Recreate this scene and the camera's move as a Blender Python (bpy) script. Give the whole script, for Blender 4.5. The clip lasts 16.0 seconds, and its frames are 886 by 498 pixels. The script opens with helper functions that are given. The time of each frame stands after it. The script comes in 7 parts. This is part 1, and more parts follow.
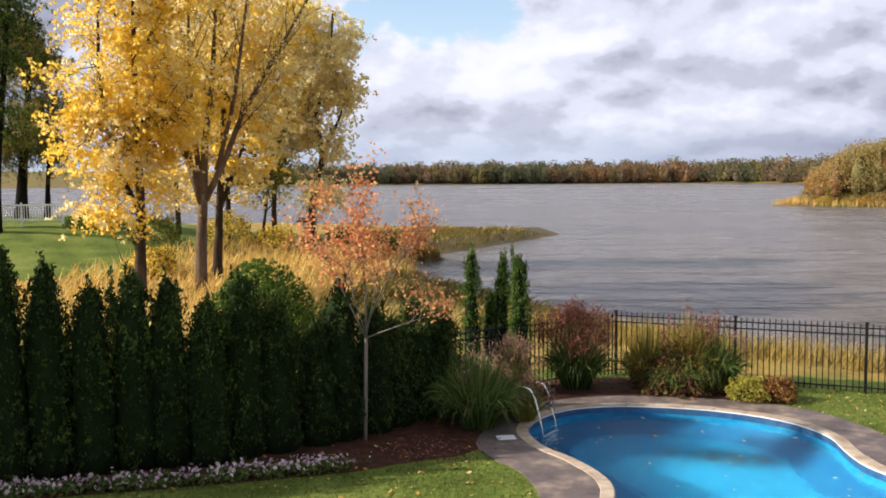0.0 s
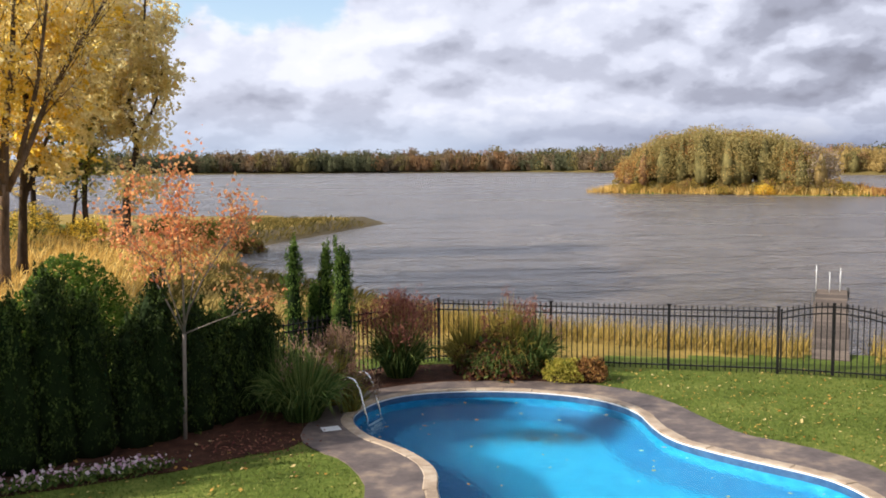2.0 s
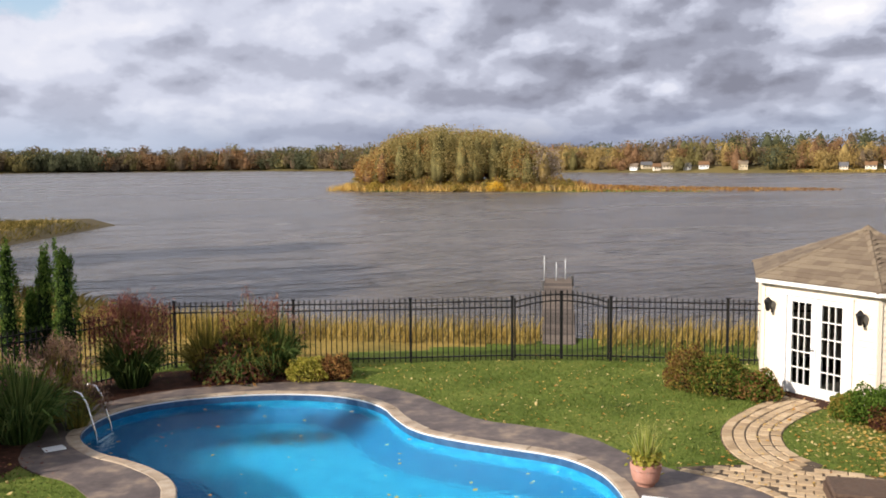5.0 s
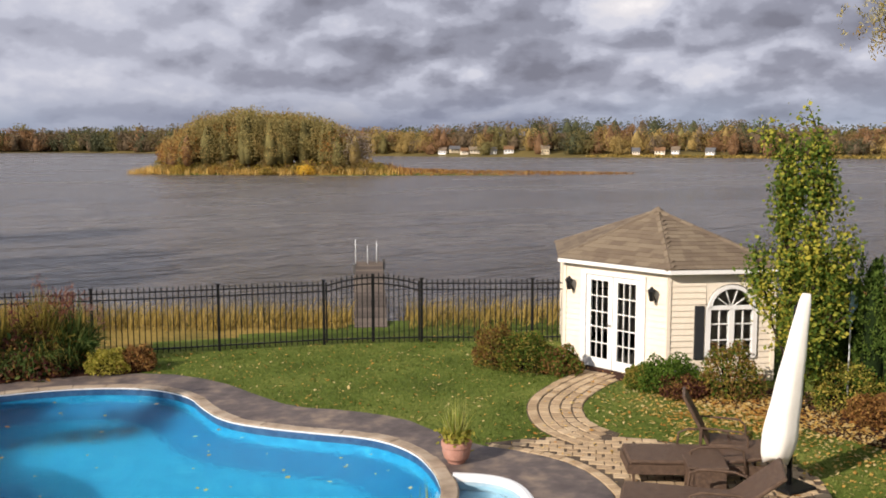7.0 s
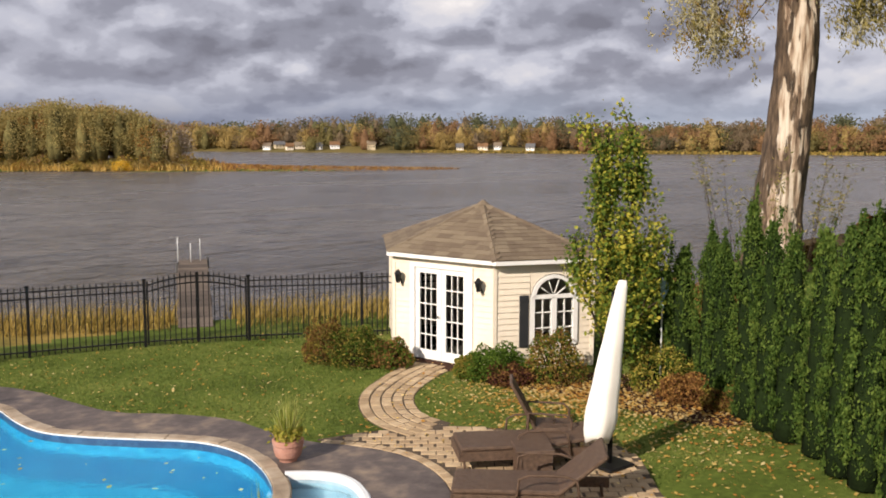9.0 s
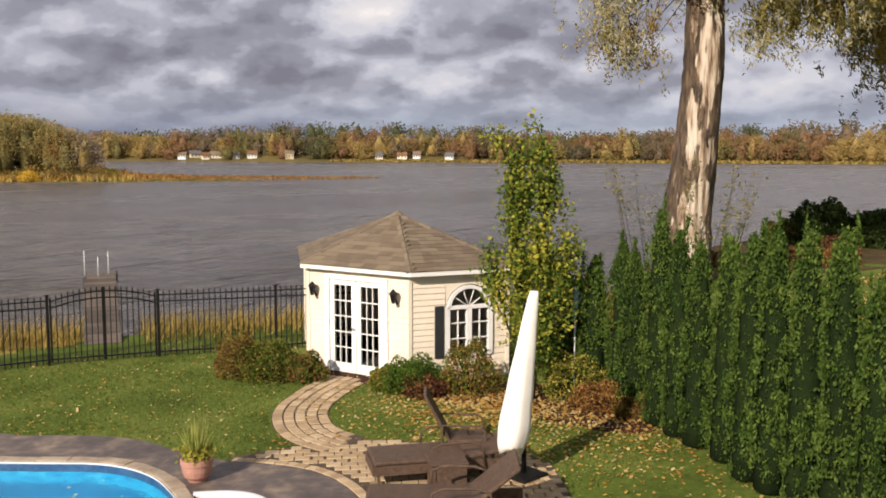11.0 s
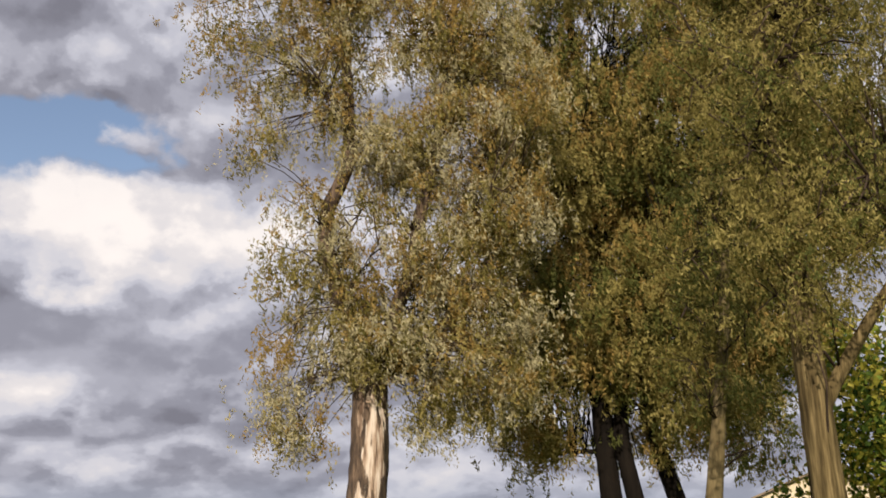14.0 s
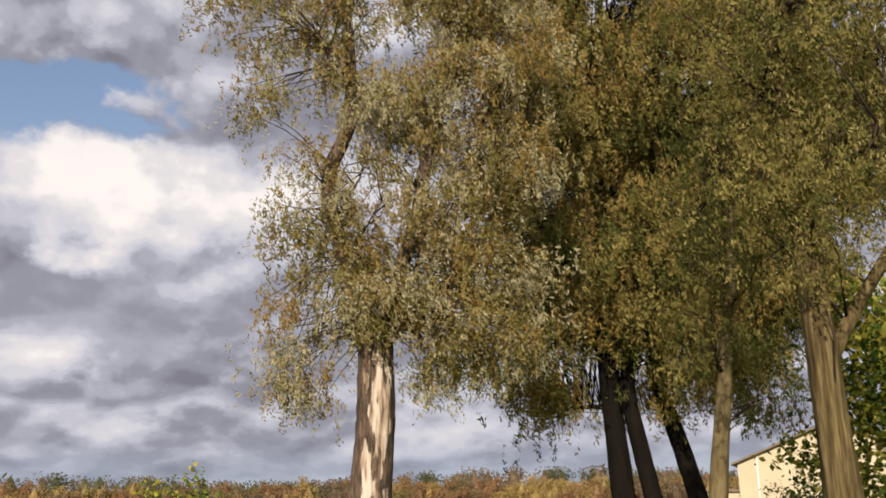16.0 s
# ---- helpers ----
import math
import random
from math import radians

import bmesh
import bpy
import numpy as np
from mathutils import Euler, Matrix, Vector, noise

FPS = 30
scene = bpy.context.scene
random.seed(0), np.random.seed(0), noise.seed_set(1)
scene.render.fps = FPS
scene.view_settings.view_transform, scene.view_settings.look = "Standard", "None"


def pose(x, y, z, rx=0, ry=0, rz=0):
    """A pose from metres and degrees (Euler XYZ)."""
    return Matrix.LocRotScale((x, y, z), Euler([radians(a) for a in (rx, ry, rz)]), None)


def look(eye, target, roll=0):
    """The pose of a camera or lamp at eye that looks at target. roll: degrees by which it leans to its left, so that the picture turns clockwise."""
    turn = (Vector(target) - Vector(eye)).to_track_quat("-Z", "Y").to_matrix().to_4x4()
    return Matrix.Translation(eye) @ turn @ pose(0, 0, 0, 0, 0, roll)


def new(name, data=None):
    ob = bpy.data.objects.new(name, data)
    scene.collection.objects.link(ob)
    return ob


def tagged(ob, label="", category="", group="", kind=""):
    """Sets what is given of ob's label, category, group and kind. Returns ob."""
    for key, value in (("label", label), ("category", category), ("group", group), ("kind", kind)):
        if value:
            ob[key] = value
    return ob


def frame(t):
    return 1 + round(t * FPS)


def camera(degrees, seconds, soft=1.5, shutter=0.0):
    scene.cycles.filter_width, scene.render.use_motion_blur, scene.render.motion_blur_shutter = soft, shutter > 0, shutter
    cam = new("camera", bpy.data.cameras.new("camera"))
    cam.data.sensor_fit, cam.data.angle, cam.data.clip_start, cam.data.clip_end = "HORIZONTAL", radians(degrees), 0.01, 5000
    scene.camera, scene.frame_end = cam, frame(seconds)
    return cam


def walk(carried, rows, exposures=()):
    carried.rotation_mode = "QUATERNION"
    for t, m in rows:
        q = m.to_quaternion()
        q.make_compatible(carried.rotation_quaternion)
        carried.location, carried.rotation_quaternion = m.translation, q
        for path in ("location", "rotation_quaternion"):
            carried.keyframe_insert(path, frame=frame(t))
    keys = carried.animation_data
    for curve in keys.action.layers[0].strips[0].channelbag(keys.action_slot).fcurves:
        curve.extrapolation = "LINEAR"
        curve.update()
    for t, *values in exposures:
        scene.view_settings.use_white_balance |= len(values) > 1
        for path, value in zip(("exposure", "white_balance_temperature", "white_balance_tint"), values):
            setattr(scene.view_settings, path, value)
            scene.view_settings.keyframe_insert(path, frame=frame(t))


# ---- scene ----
cam = camera(50.73, 16.0, soft=1.8)
PATH = [
    (0.0, pose(-0.273, -0.243, 4.499, 85.66, 0.40, 10.66)),
    (0.5, pose(-0.261, -0.301, 4.528, 85.19, 0.67, 8.99)),
    (1.0, pose(-0.245, -0.286, 4.522, 85.05, 0.39, 6.12)),
    (1.5, pose(-0.213, -0.282, 4.532, 84.84, 0.52, 3.33)),
    (2.0, pose(-0.197, -0.267, 4.528, 84.92, 0.39, -0.00)),
    (2.5, pose(-0.216, -0.188, 4.512, 84.73, 0.42, -2.29)),
    (3.0, pose(-0.213, -0.133, 4.506, 84.67, 0.29, -5.08)),
    (3.5, pose(-0.202, -0.071, 4.482, 84.62, 0.29, -7.82)),
    (4.0, pose(-0.160, 0.009, 4.478, 84.52, 0.53, -10.62)),
    (6.3, pose(-0.116, -0.021, 4.452, 84.33, 0.37, -23.17)),
    (6.5, pose(-0.106, 0.029, 4.453, 84.04, 0.42, -24.51)),
    (7.0, pose(-0.100, 0.051, 4.457, 83.67, 0.03, -27.31)),
    (7.5, pose(-0.119, 0.055, 4.453, 83.83, 0.14, -30.16)),
    (8.0, pose(-0.074, 0.058, 4.451, 83.50, 0.47, -33.08)),
    (8.5, pose(-0.091, 0.069, 4.435, 83.63, 0.09, -35.66)),
    (8.7, pose(-0.103, 0.079, 4.425, 83.55, -0.04, -36.72)),
    (10.8, pose(0.047, 0.107, 4.459, 83.65, 0.05, -41.66)),
    (11.0, pose(0.050, 0.082, 4.461, 83.96, -0.06, -42.79)),
    (11.5, pose(0.058, 0.115, 4.486, 86.61, -0.38, -46.48)),
    (12.0, pose(0.109, 0.138, 4.499, 91.76, -1.00, -51.09)),
    (12.5, pose(0.140, 0.144, 4.512, 96.12, 0.03, -54.98)),
    (13.0, pose(0.179, 0.101, 4.531, 100.80, 1.16, -59.11)),
    (13.5, pose(0.215, 0.114, 4.549, 104.58, 0.90, -61.01)),
    (14.0, pose(0.282, 0.114, 4.596, 107.33, 0.47, -62.36)),
    (14.5, pose(0.343, 0.153, 4.590, 108.19, 1.08, -63.81)),
    (15.0, pose(0.408, 0.146, 4.610, 108.35, 1.65, -63.86)),
    (15.5, pose(0.471, 0.159, 4.587, 108.06, 1.61, -63.50)),
    (16.0, pose(0.528, 0.156, 4.550, 104.88, 0.98, -61.80)),
]
EXPOSURES = [(0.0, 0.74, 6600, 15), (3.0, 0.72, 6600, 14), (4.2, 0.62, 6600, 14), (6.3, 0.27, 6650, 16), (8.0, 0.20, 6800, 16), (16.0, 0.20, 7000, 16)]
walk(cam, PATH, EXPOSURES)

# ---------------------------------------------------------------- light
SUN_EL, SUN_AZ = radians(29), radians(255)      # azimuth clockwise from +y
sun_dir = Vector((math.sin(SUN_AZ) * math.cos(SUN_EL), math.cos(SUN_AZ) * math.cos(SUN_EL), math.sin(SUN_EL)))
lamp = new("sun", bpy.data.lights.new("sun", "SUN"))
lamp.data.energy, lamp.data.angle, lamp.data.color = 5.0, radians(0.6), (1.0, 0.92, 0.8)
lamp.matrix_world = look(sun_dir * 50, (0, 0, 0))


def build_world():
    w = bpy.data.worlds.new("sky")
    w.use_nodes = True
    scene.world = w
    nt = w.node_tree
    nt.nodes.clear()
    N, L = nt.nodes.new, nt.links.new
    out, bg = N("ShaderNodeOutputWorld"), N("ShaderNodeBackground")
    sky = N("ShaderNodeTexSky")
    sky.sky_type, sky.sun_disc = "NISHITA", False
    sky.sun_elevation, sky.sun_rotation = SUN_EL, SUN_AZ
    scale = N("ShaderNodeVectorMath")
    scale.operation = "SCALE"
    scale.inputs["Scale"].default_value = 0.15
    L(sky.outputs[0], scale.inputs[0])
    # cloud layer: the view direction laid on a flat deck high above
    co = N("ShaderNodeTexCoord")
    sep = N("ShaderNodeSeparateXYZ")
    L(co.outputs["Generated"], sep.inputs[0])

    def m(op, a, b=None, c=None, clamp=False):
        n = N("ShaderNodeMath")
        n.operation, n.use_clamp = op, clamp
        for k, v in enumerate((a, b, c)):
            if v is None:
                continue
            if isinstance(v, (int, float)):
                n.inputs[k].default_value = v
            else:
                L(v, n.inputs[k])
        return n.outputs[0]

    # bearing and height of the view; heights are stretched near the horizon, where the clouds lie foreshortened
    az = m("ARCTAN2", sep.outputs[0], sep.outputs[1])
    el = m("ARCSINE", m("MAXIMUM", sep.outputs[2], 0.0))
    deck = m("ADD", el, m("MULTIPLY", m("LOGARITHM", m("ADD", m("MULTIPLY", el, 14.0), 1.0), math.e), 0.11))

    def cloud(seed, scale_, detail, rough, warp=0.0, du=0.0, dv=0.0):
        cmb = N("ShaderNodeCombineXYZ")
        L(m("ADD", az, du), cmb.inputs[0]), L(m("ADD", deck, dv), cmb.inputs[1])
        cmb.inputs[2].default_value = seed
        n = N("ShaderNodeTexNoise")
        n.inputs["Scale"].default_value, n.inputs["Detail"].default_value, n.inputs["Roughness"].default_value = scale_, detail, rough
        n.inputs["Distortion"].default_value = warp
        L(cmb.outputs[0], n.inputs["Vector"])
        return n.outputs["Fac"]

    def heap(bearing, height, half_wide, half_high, ragged):
        """1 inside one cloud heap, falling to 0 over its uneven edge."""
        p = m("DIVIDE", m("SUBTRACT", az, radians(bearing)), radians(half_wide))
        q = m("DIVIDE", m("SUBTRACT", el, radians(height)), radians(half_high))
        d = m("ADD", m("ADD", m("MULTIPLY", p, p), m("MULTIPLY", q, q)), m("MULTIPLY", m("SUBTRACT", ragged, 0.5), 8.0))
        r = N("ShaderNodeMapRange")
        r.interpolation_type = "SMOOTHSTEP"
        r.inputs[1].default_value, r.inputs[2].default_value = 1.9, 0.0
        L(d, r.inputs[0])
        return r.outputs[0]

    def ramp(fac, *stops):
        r = N("ShaderNodeValToRGB")
        r.color_ramp.interpolation = "EASE"
        while len(r.color_ramp.elements) < len(stops):
            r.color_ramp.elements.new(0.5)
        for e, (p, c) in zip(r.color_ramp.elements, stops):
            e.position, e.color = p, (*c, 1)
        L(fac, r.inputs[0])
        return r.outputs[0]

    def toward(bearing, height, inner, outer):
        """1 near a direction of the sky, falling to 0 at the outer angle."""
        d = N("ShaderNodeVectorMath")
        d.operation = "DOT_PRODUCT"
        a, e = radians(bearing), radians(height)
        d.inputs[1].default_value = (math.sin(a) * math.cos(e), math.cos(a) * math.cos(e), math.sin(e))
        L(co.outputs["Generated"], d.inputs[0])
        r = N("ShaderNodeMapRange")
        r.interpolation_type = "SMOOTHSTEP"
        r.inputs[1].default_value, r.inputs[2].default_value = math.cos(radians(outer)), math.cos(radians(inner))
        L(d.outputs["Value"], r.inputs[0])
        return r.outputs[0]

    puff = cloud(7.4, 8.0, 6, 0.48)
    puff_above = cloud(7.4, 8.0, 6, 0.48, 0.0, -0.010, 0.030)
    fine = cloud(2.2, 19.0, 5, 0.5)
    fine_above = cloud(2.2, 19.0, 5, 0.5, 0.0, -0.004, 0.012)
    wide = cloud(1.3, 3.0, 3, 0.45)

    def billow(scale_, du, dv):
        """Rounded cauliflower heaps, their outlines crinkled by the finer clouds."""
        cmb = N("ShaderNodeCombineXYZ")
        L(m("ADD", m("ADD", az, du), m("MULTIPLY", fine, 0.10)), cmb.inputs[0])
        L(m("ADD", m("ADD", m("MULTIPLY", deck, 1.25), dv), m("MULTIPLY", puff, 0.14)), cmb.inputs[1])
        v = N("ShaderNodeTexVoronoi")
        v.feature = "SMOOTH_F1"
        v.inputs["Scale"].default_value, v.inputs["Smoothness"].default_value = scale_, 0.35
        L(cmb.outputs[0], v.inputs["Vector"])
        return v.outputs["Distance"]

    heaps = m("SUBTRACT", billow(11.0, -0.010, 0.030), billow(11.0, 0.0, 0.0))
    # heaps are bright on the tops that face the sun and grey beneath
    lit = m("ADD", m("MULTIPLY", m("SUBTRACT", puff, puff_above), 0.9), m("MULTIPLY", m("SUBTRACT", fine, fine_above), 0.32))
    lit = m("ADD", lit, m("MULTIPLY", heaps, 0.42))
    body = m("ADD", m("ADD", m("MULTIPLY", puff, 0.55), m("MULTIPLY", wide, 0.6)), lit)
    body = m("ADD", body, -0.075)
    # the western bank is bright, the middle of the lake lies under a grey one
    def ease(value, goal, weight, share_):
        """Draws a value towards a goal where the weight is high."""
        return m("ADD", value, m("MULTIPLY", m("SUBTRACT", goal, value), m("MULTIPLY", weight, share_)))

    body = ease(body, 0.61, toward(-6, 8, 6, 34), 0.42)
    body = m("SUBTRACT", body, m("MULTIPLY", toward(36, 9, 8, 30), 0.07))
    crinkled = m("ADD", m("MULTIPLY", puff, 0.55), m("MULTIPLY", fine, 0.45))
    body = ease(body, 0.42, heap(45.5, 11.0, 9.0, 2.6, puff), 0.6)
    body = ease(body, 0.96, heap(44.0, 17.2, 8.6, 3.4, crinkled), 0.9)
    body = m("ADD", body, m("MULTIPLY", heap(44.5, 5.0, 9.0, 1.2, puff), 0.09))
    tone = ramp(body, (0.20, (0.21, 0.225, 0.28)), (0.36, (0.30, 0.325, 0.40)), (0.46, (0.415, 0.45, 0.54)), (0.55, (0.545, 0.59, 0.69)), (0.64, (0.66, 0.70, 0.78)), (0.76, (0.77, 0.79, 0.83)), (0.94, (1.0, 1.0, 0.99)))
    low = m("MULTIPLY", ramp(sep.outputs[2], (0.0, (1, 1, 1)), (0.075, (0, 0, 0))), m("MULTIPLY", puff, 1.5), clamp=True)
    haze = N("ShaderNodeMixRGB")
    L(low, haze.inputs[0]), L(tone, haze.inputs[1])
    dusk = N("ShaderNodeMixRGB")
    L(toward(20, 2, 5, 24), dusk.inputs[0])
    dusk.inputs[1].default_value, dusk.inputs[2].default_value = (0.36, 0.45, 0.58, 1), (0.20, 0.245, 0.35, 1)
    L(dusk.outputs[0], haze.inputs[2])
    cover = m("ADD", cloud(3.1, 4.2, 7, 0.55), m("MULTIPLY", heap(44.0, 17.0, 9.5, 3.8, crinkled), 0.3))
    cover = m("SUBTRACT", cover, m("MULTIPLY", heap(39.5, 21.8, 6.5, 2.6, crinkled), 0.34))
    cover = m("SUBTRACT", cover, m("MULTIPLY", heap(-13.0, 3.4, 9.0, 1.9, puff), 0.22))
    cover = m("SUBTRACT", cover, m("MULTIPLY", heap(-11.0, 9.0, 6.0, 2.2, crinkled), 0.45))
    cover = m("ADD", cover, ramp(sep.outputs[2], (0.06, (0.2, 0.2, 0.2)), (0.25, (0, 0, 0))))
    cover = ramp(cover, (0.12, (0, 0, 0)), (0.34, (1, 1, 1)))
    mix = N("ShaderNodeMixRGB")
    L(cover, mix.inputs[0]), L(scale.outputs[0], mix.inputs[1]), L(haze.outputs[0], mix.inputs[2])
    L(mix.outputs[0], bg.inputs[0])
    bg.inputs[1].default_value = 0.84
    L(bg.outputs[0], out.inputs[0])


build_world()

# ---------------------------------------------------------------- materials
MATS = {}


def material(name, colours, scale=3.0, rough=0.7, bump=0.0, bump_scale=None, metal=0.0, fine=None, spec=0.4, island=False, translucent=0.0, each=False, distort=0.0, stretch=(1, 1, 1), vary=0.42):
    """A surface of two or more colours, mixed by noise of two sizes (and by the piece, where it is made of many)."""
    m = bpy.data.materials.new(name)
    m.use_nodes = True
    nt = m.node_tree
    N, L = nt.nodes.new, nt.links.new
    b = nt.nodes["Principled BSDF"]
    out = nt.nodes["Material Output"]
    tc = N("ShaderNodeNewGeometry")
    mp = N("ShaderNodeMapping")
    mp.inputs["Scale"].default_value = stretch
    L(tc.outputs["Position"], mp.inputs[0])

    def tex(s, d=5):
        n = N("ShaderNodeTexNoise")
        n.inputs["Scale"].default_value, n.inputs["Detail"].default_value = s, d
        n.inputs["Distortion"].default_value = distort
        L(mp.outputs[0], n.inputs["Vector"])
        return n.outputs["Fac"]

    a, c = tex(scale), tex(fine or scale * 9)
    add = N("ShaderNodeMath")
    add.operation = "MULTIPLY_ADD"
    L(a, add.inputs[0])
    add.inputs[1].default_value = 0.6
    half = N("ShaderNodeMath")
    half.operation = "MULTIPLY"
    L(c, half.inputs[0])
    half.inputs[1].default_value = 0.4
    L(half.outputs[0], add.inputs[2])
    fac = add.outputs[0]
    if island or each:
        src = tc.outputs["Random Per Island"] if island else N("ShaderNodeObjectInfo").outputs["Random"]
        mx = N("ShaderNodeMath")
        mx.operation = "MULTIPLY_ADD"
        L(src, mx.inputs[0])
        mx.inputs[1].default_value = vary
        lo = N("ShaderNodeMath")
        lo.operation = "MULTIPLY_ADD"
        L(fac, lo.inputs[0])
        lo.inputs[1].default_value, lo.inputs[2].default_value = 0.9, 0.05 - vary / 2
        L(lo.outputs[0], mx.inputs[2])
        fac = mx.outputs[0]
    r = N("ShaderNodeValToRGB")
    k = len(colours)
    while len(r.color_ramp.elements) < k:
        r.color_ramp.elements.new(0.5)
    for i, (e, col) in enumerate(zip(r.color_ramp.elements, colours)):
        e.position, e.color = 0.3 + 0.4 * i / max(1, k - 1), (*col, 1)
    L(fac, r.inputs[0])
    L(r.outputs[0], b.inputs["Base Color"])
    b.inputs["Roughness"].default_value, b.inputs["Metallic"].default_value = rough, metal
    b.inputs["Specular IOR Level"].default_value = spec
    if bump:
        bp = N("ShaderNodeBump")
        bp.inputs["Strength"].default_value, bp.inputs["Distance"].default_value = bump, 0.02
        L(tex(bump_scale or scale * 9), bp.inputs["Height"])
        L(bp.outputs[0], b.inputs["Normal"])
    if translucent:
        tr, ms = N("ShaderNodeBsdfTranslucent"), N("ShaderNodeMixShader")
        L(r.outputs[0], tr.inputs[0])
        ms.inputs[0].default_value = translucent
        L(b.outputs[0], ms.inputs[1]), L(tr.outputs[0], ms.inputs[2]), L(ms.outputs[0], out.inputs[0])
    MATS[name] = m
    return m


def leafmat(name, *colours, through_=0.42, vary=0.42):
    return material(name, colours, 0.9, 0.75, island=True, translucent=through_, spec=0.12, fine=14, vary=vary)


GRASS = material("lawn_grass", [(0.042, 0.064, 0.010), (0.105, 0.148, 0.025), (0.225, 0.24, 0.06)], 0.55, 0.9, 1.0, 60, fine=9, spec=0.12)
MEADOW = material("dry_meadow", [(0.11, 0.10, 0.026), (0.26, 0.185, 0.05), (0.42, 0.28, 0.08)], 0.3, 0.9, 0.8, 30, fine=5, spec=0.1)
MUD = material("shore_mud", [(0.07, 0.055, 0.03), (0.14, 0.11, 0.05)], 0.3, 0.9, 0.5, 15, spec=0.2)
FARLAND = material("far_ground", [(0.09, 0.08, 0.03), (0.2, 0.15, 0.05)], 0.02, 0.95, spec=0.1, fine=0.3)
MULCH = material("bark_mulch", [(0.02, 0.011, 0.008), (0.06, 0.028, 0.018), (0.11, 0.05, 0.03)], 4, 0.95, 1.0, 45, fine=40, spec=0.1)
CONCRETE = material("stamped_concrete", [(0.05, 0.039, 0.036), (0.115, 0.092, 0.084), (0.30, 0.23, 0.165)], 1.5, 0.6, 0.4, 14, fine=5)
COPING = material("coping_stone", [(0.22, 0.165, 0.115), (0.36, 0.285, 0.205), (0.50, 0.425, 0.33)], 1.6, 0.75, 0.5, 25, fine=7)
LINER = material("pool_liner", [(0.002, 0.16, 0.32), (0.005, 0.28, 0.49), (0.06, 0.45, 0.63)], 5.0, 0.4, fine=34)
LINER_COVE_SHADE = material("pool_liner_cove_shade", [(0.002, 0.095, 0.22), (0.004, 0.17, 0.33)], 5.0, 0.35, fine=34)
LINER_BAND = material("liner_band", [(0.01, 0.05, 0.13), (0.05, 0.13, 0.25)], 7, 0.3, fine=18)
WHITE_PLASTIC = material("white_plastic", [(0.62, 0.66, 0.68), (0.8, 0.82, 0.82)], 2, 0.3)
STEP_BLUE = material("step_blue", [(0.26, 0.40, 0.50), (0.42, 0.56, 0.64)], 3, 0.35, fine=20)
BLACK_METAL = material("black_metal", [(0.006, 0.006, 0.007), (0.014, 0.014, 0.014)], 5, 0.45, spec=0.2)
CHROME = material("chrome", [(0.7, 0.7, 0.7), (0.82, 0.82, 0.82)], 8, 0.16, metal=1.0)
SIDING = material("cream_siding", [(0.72, 0.63, 0.50), (0.82, 0.75, 0.63)], 1.2, 0.55, fine=8)
WHITE_PAINT = material("white_paint", [(0.74, 0.74, 0.72), (0.84, 0.84, 0.82)], 2, 0.45)
SHINGLE = material("brown_shingle", [(0.135, 0.10, 0.068), (0.17, 0.13, 0.088), (0.215, 0.17, 0.115)], 2.0, 0.9, 0.5, 60, fine=30, each=True)
CREAM_WALL = material("cream_stucco", [(0.50, 0.42, 0.28), (0.60, 0.51, 0.35)], 0.5, 0.85, 0.2, 8, fine=5)
DARK_SHUTTER = material("dark_shutter", [(0.02, 0.022, 0.025), (0.035, 0.037, 0.04)], 4, 0.5)
INSIDE = material("dark_interior", [(0.05, 0.045, 0.04), (0.1, 0.09, 0.08)], 2, 0.8)
WICKER = material("brown_wicker", [(0.045, 0.026, 0.017), (0.16, 0.10, 0.065)], 20, 0.55, 0.8, 120, fine=120)
CANVAS = material("cream_canvas", [(0.82, 0.79, 0.72), (0.9, 0.88, 0.83)], 2.5, 0.85, 0.15, 9)
TERRACOTTA = material("terracotta", [(0.36, 0.17, 0.12), (0.48, 0.26, 0.20)], 5, 0.75, 0.2)
PAVER = material("paver", [(0.30, 0.21, 0.12), (0.43, 0.315, 0.19), (0.54, 0.415, 0.265)], 3, 0.85, 0.4, 60, fine=30, each=True, vary=0.26)
SAND = material("joint_sand", [(0.05, 0.036, 0.024), (0.11, 0.08, 0.055)], 8, 0.95)
PLANK = material("weathered_plank", [(0.065, 0.052, 0.043), (0.145, 0.115, 0.092)], 2, 0.85, 0.4, 40, each=True, fine=25)
BARK = material("grey_bark", [(0.018, 0.013, 0.010), (0.05, 0.036, 0.026), (0.11, 0.082, 0.058)], 3, 0.95, 1.0, 18, fine=22, spec=0.06, stretch=(1, 1, 0.25))
BARK_SILVER = material("silver_bark", [(0.14, 0.115, 0.095), (0.30, 0.26, 0.22)], 6, 0.9, 0.6, 30, fine=30, spec=0.08, stretch=(1, 1, 0.4))
# lighter bark copy: sunlight on the bare limbs is put into the colour
BARK_SUNLIT = material("sunlit_brown_bark", [(0.04, 0.028, 0.02), (0.12, 0.085, 0.06), (0.22, 0.16, 0.115)], 3, 0.95, 1.0, 18, fine=22, spec=0.06, stretch=(1, 1, 0.25))
BARK_RIDGED = material("ridged_bark", [(0.02, 0.014, 0.007), (0.10, 0.075, 0.034), (0.24, 0.185, 0.09)], 9, 0.95, 1.0, 11, fine=30, spec=0.06, stretch=(1, 1, 0.07))
# near-black bark; shade over the neighbouring willow trunks is put into its colour
BARK_DARK_SHADED = material("dark_shaded_bark", [(0.005, 0.0045, 0.004), (0.015, 0.012, 0.009)], 3, 0.95, 1.0, 18, fine=22, spec=0.06, stretch=(1, 1, 0.25))
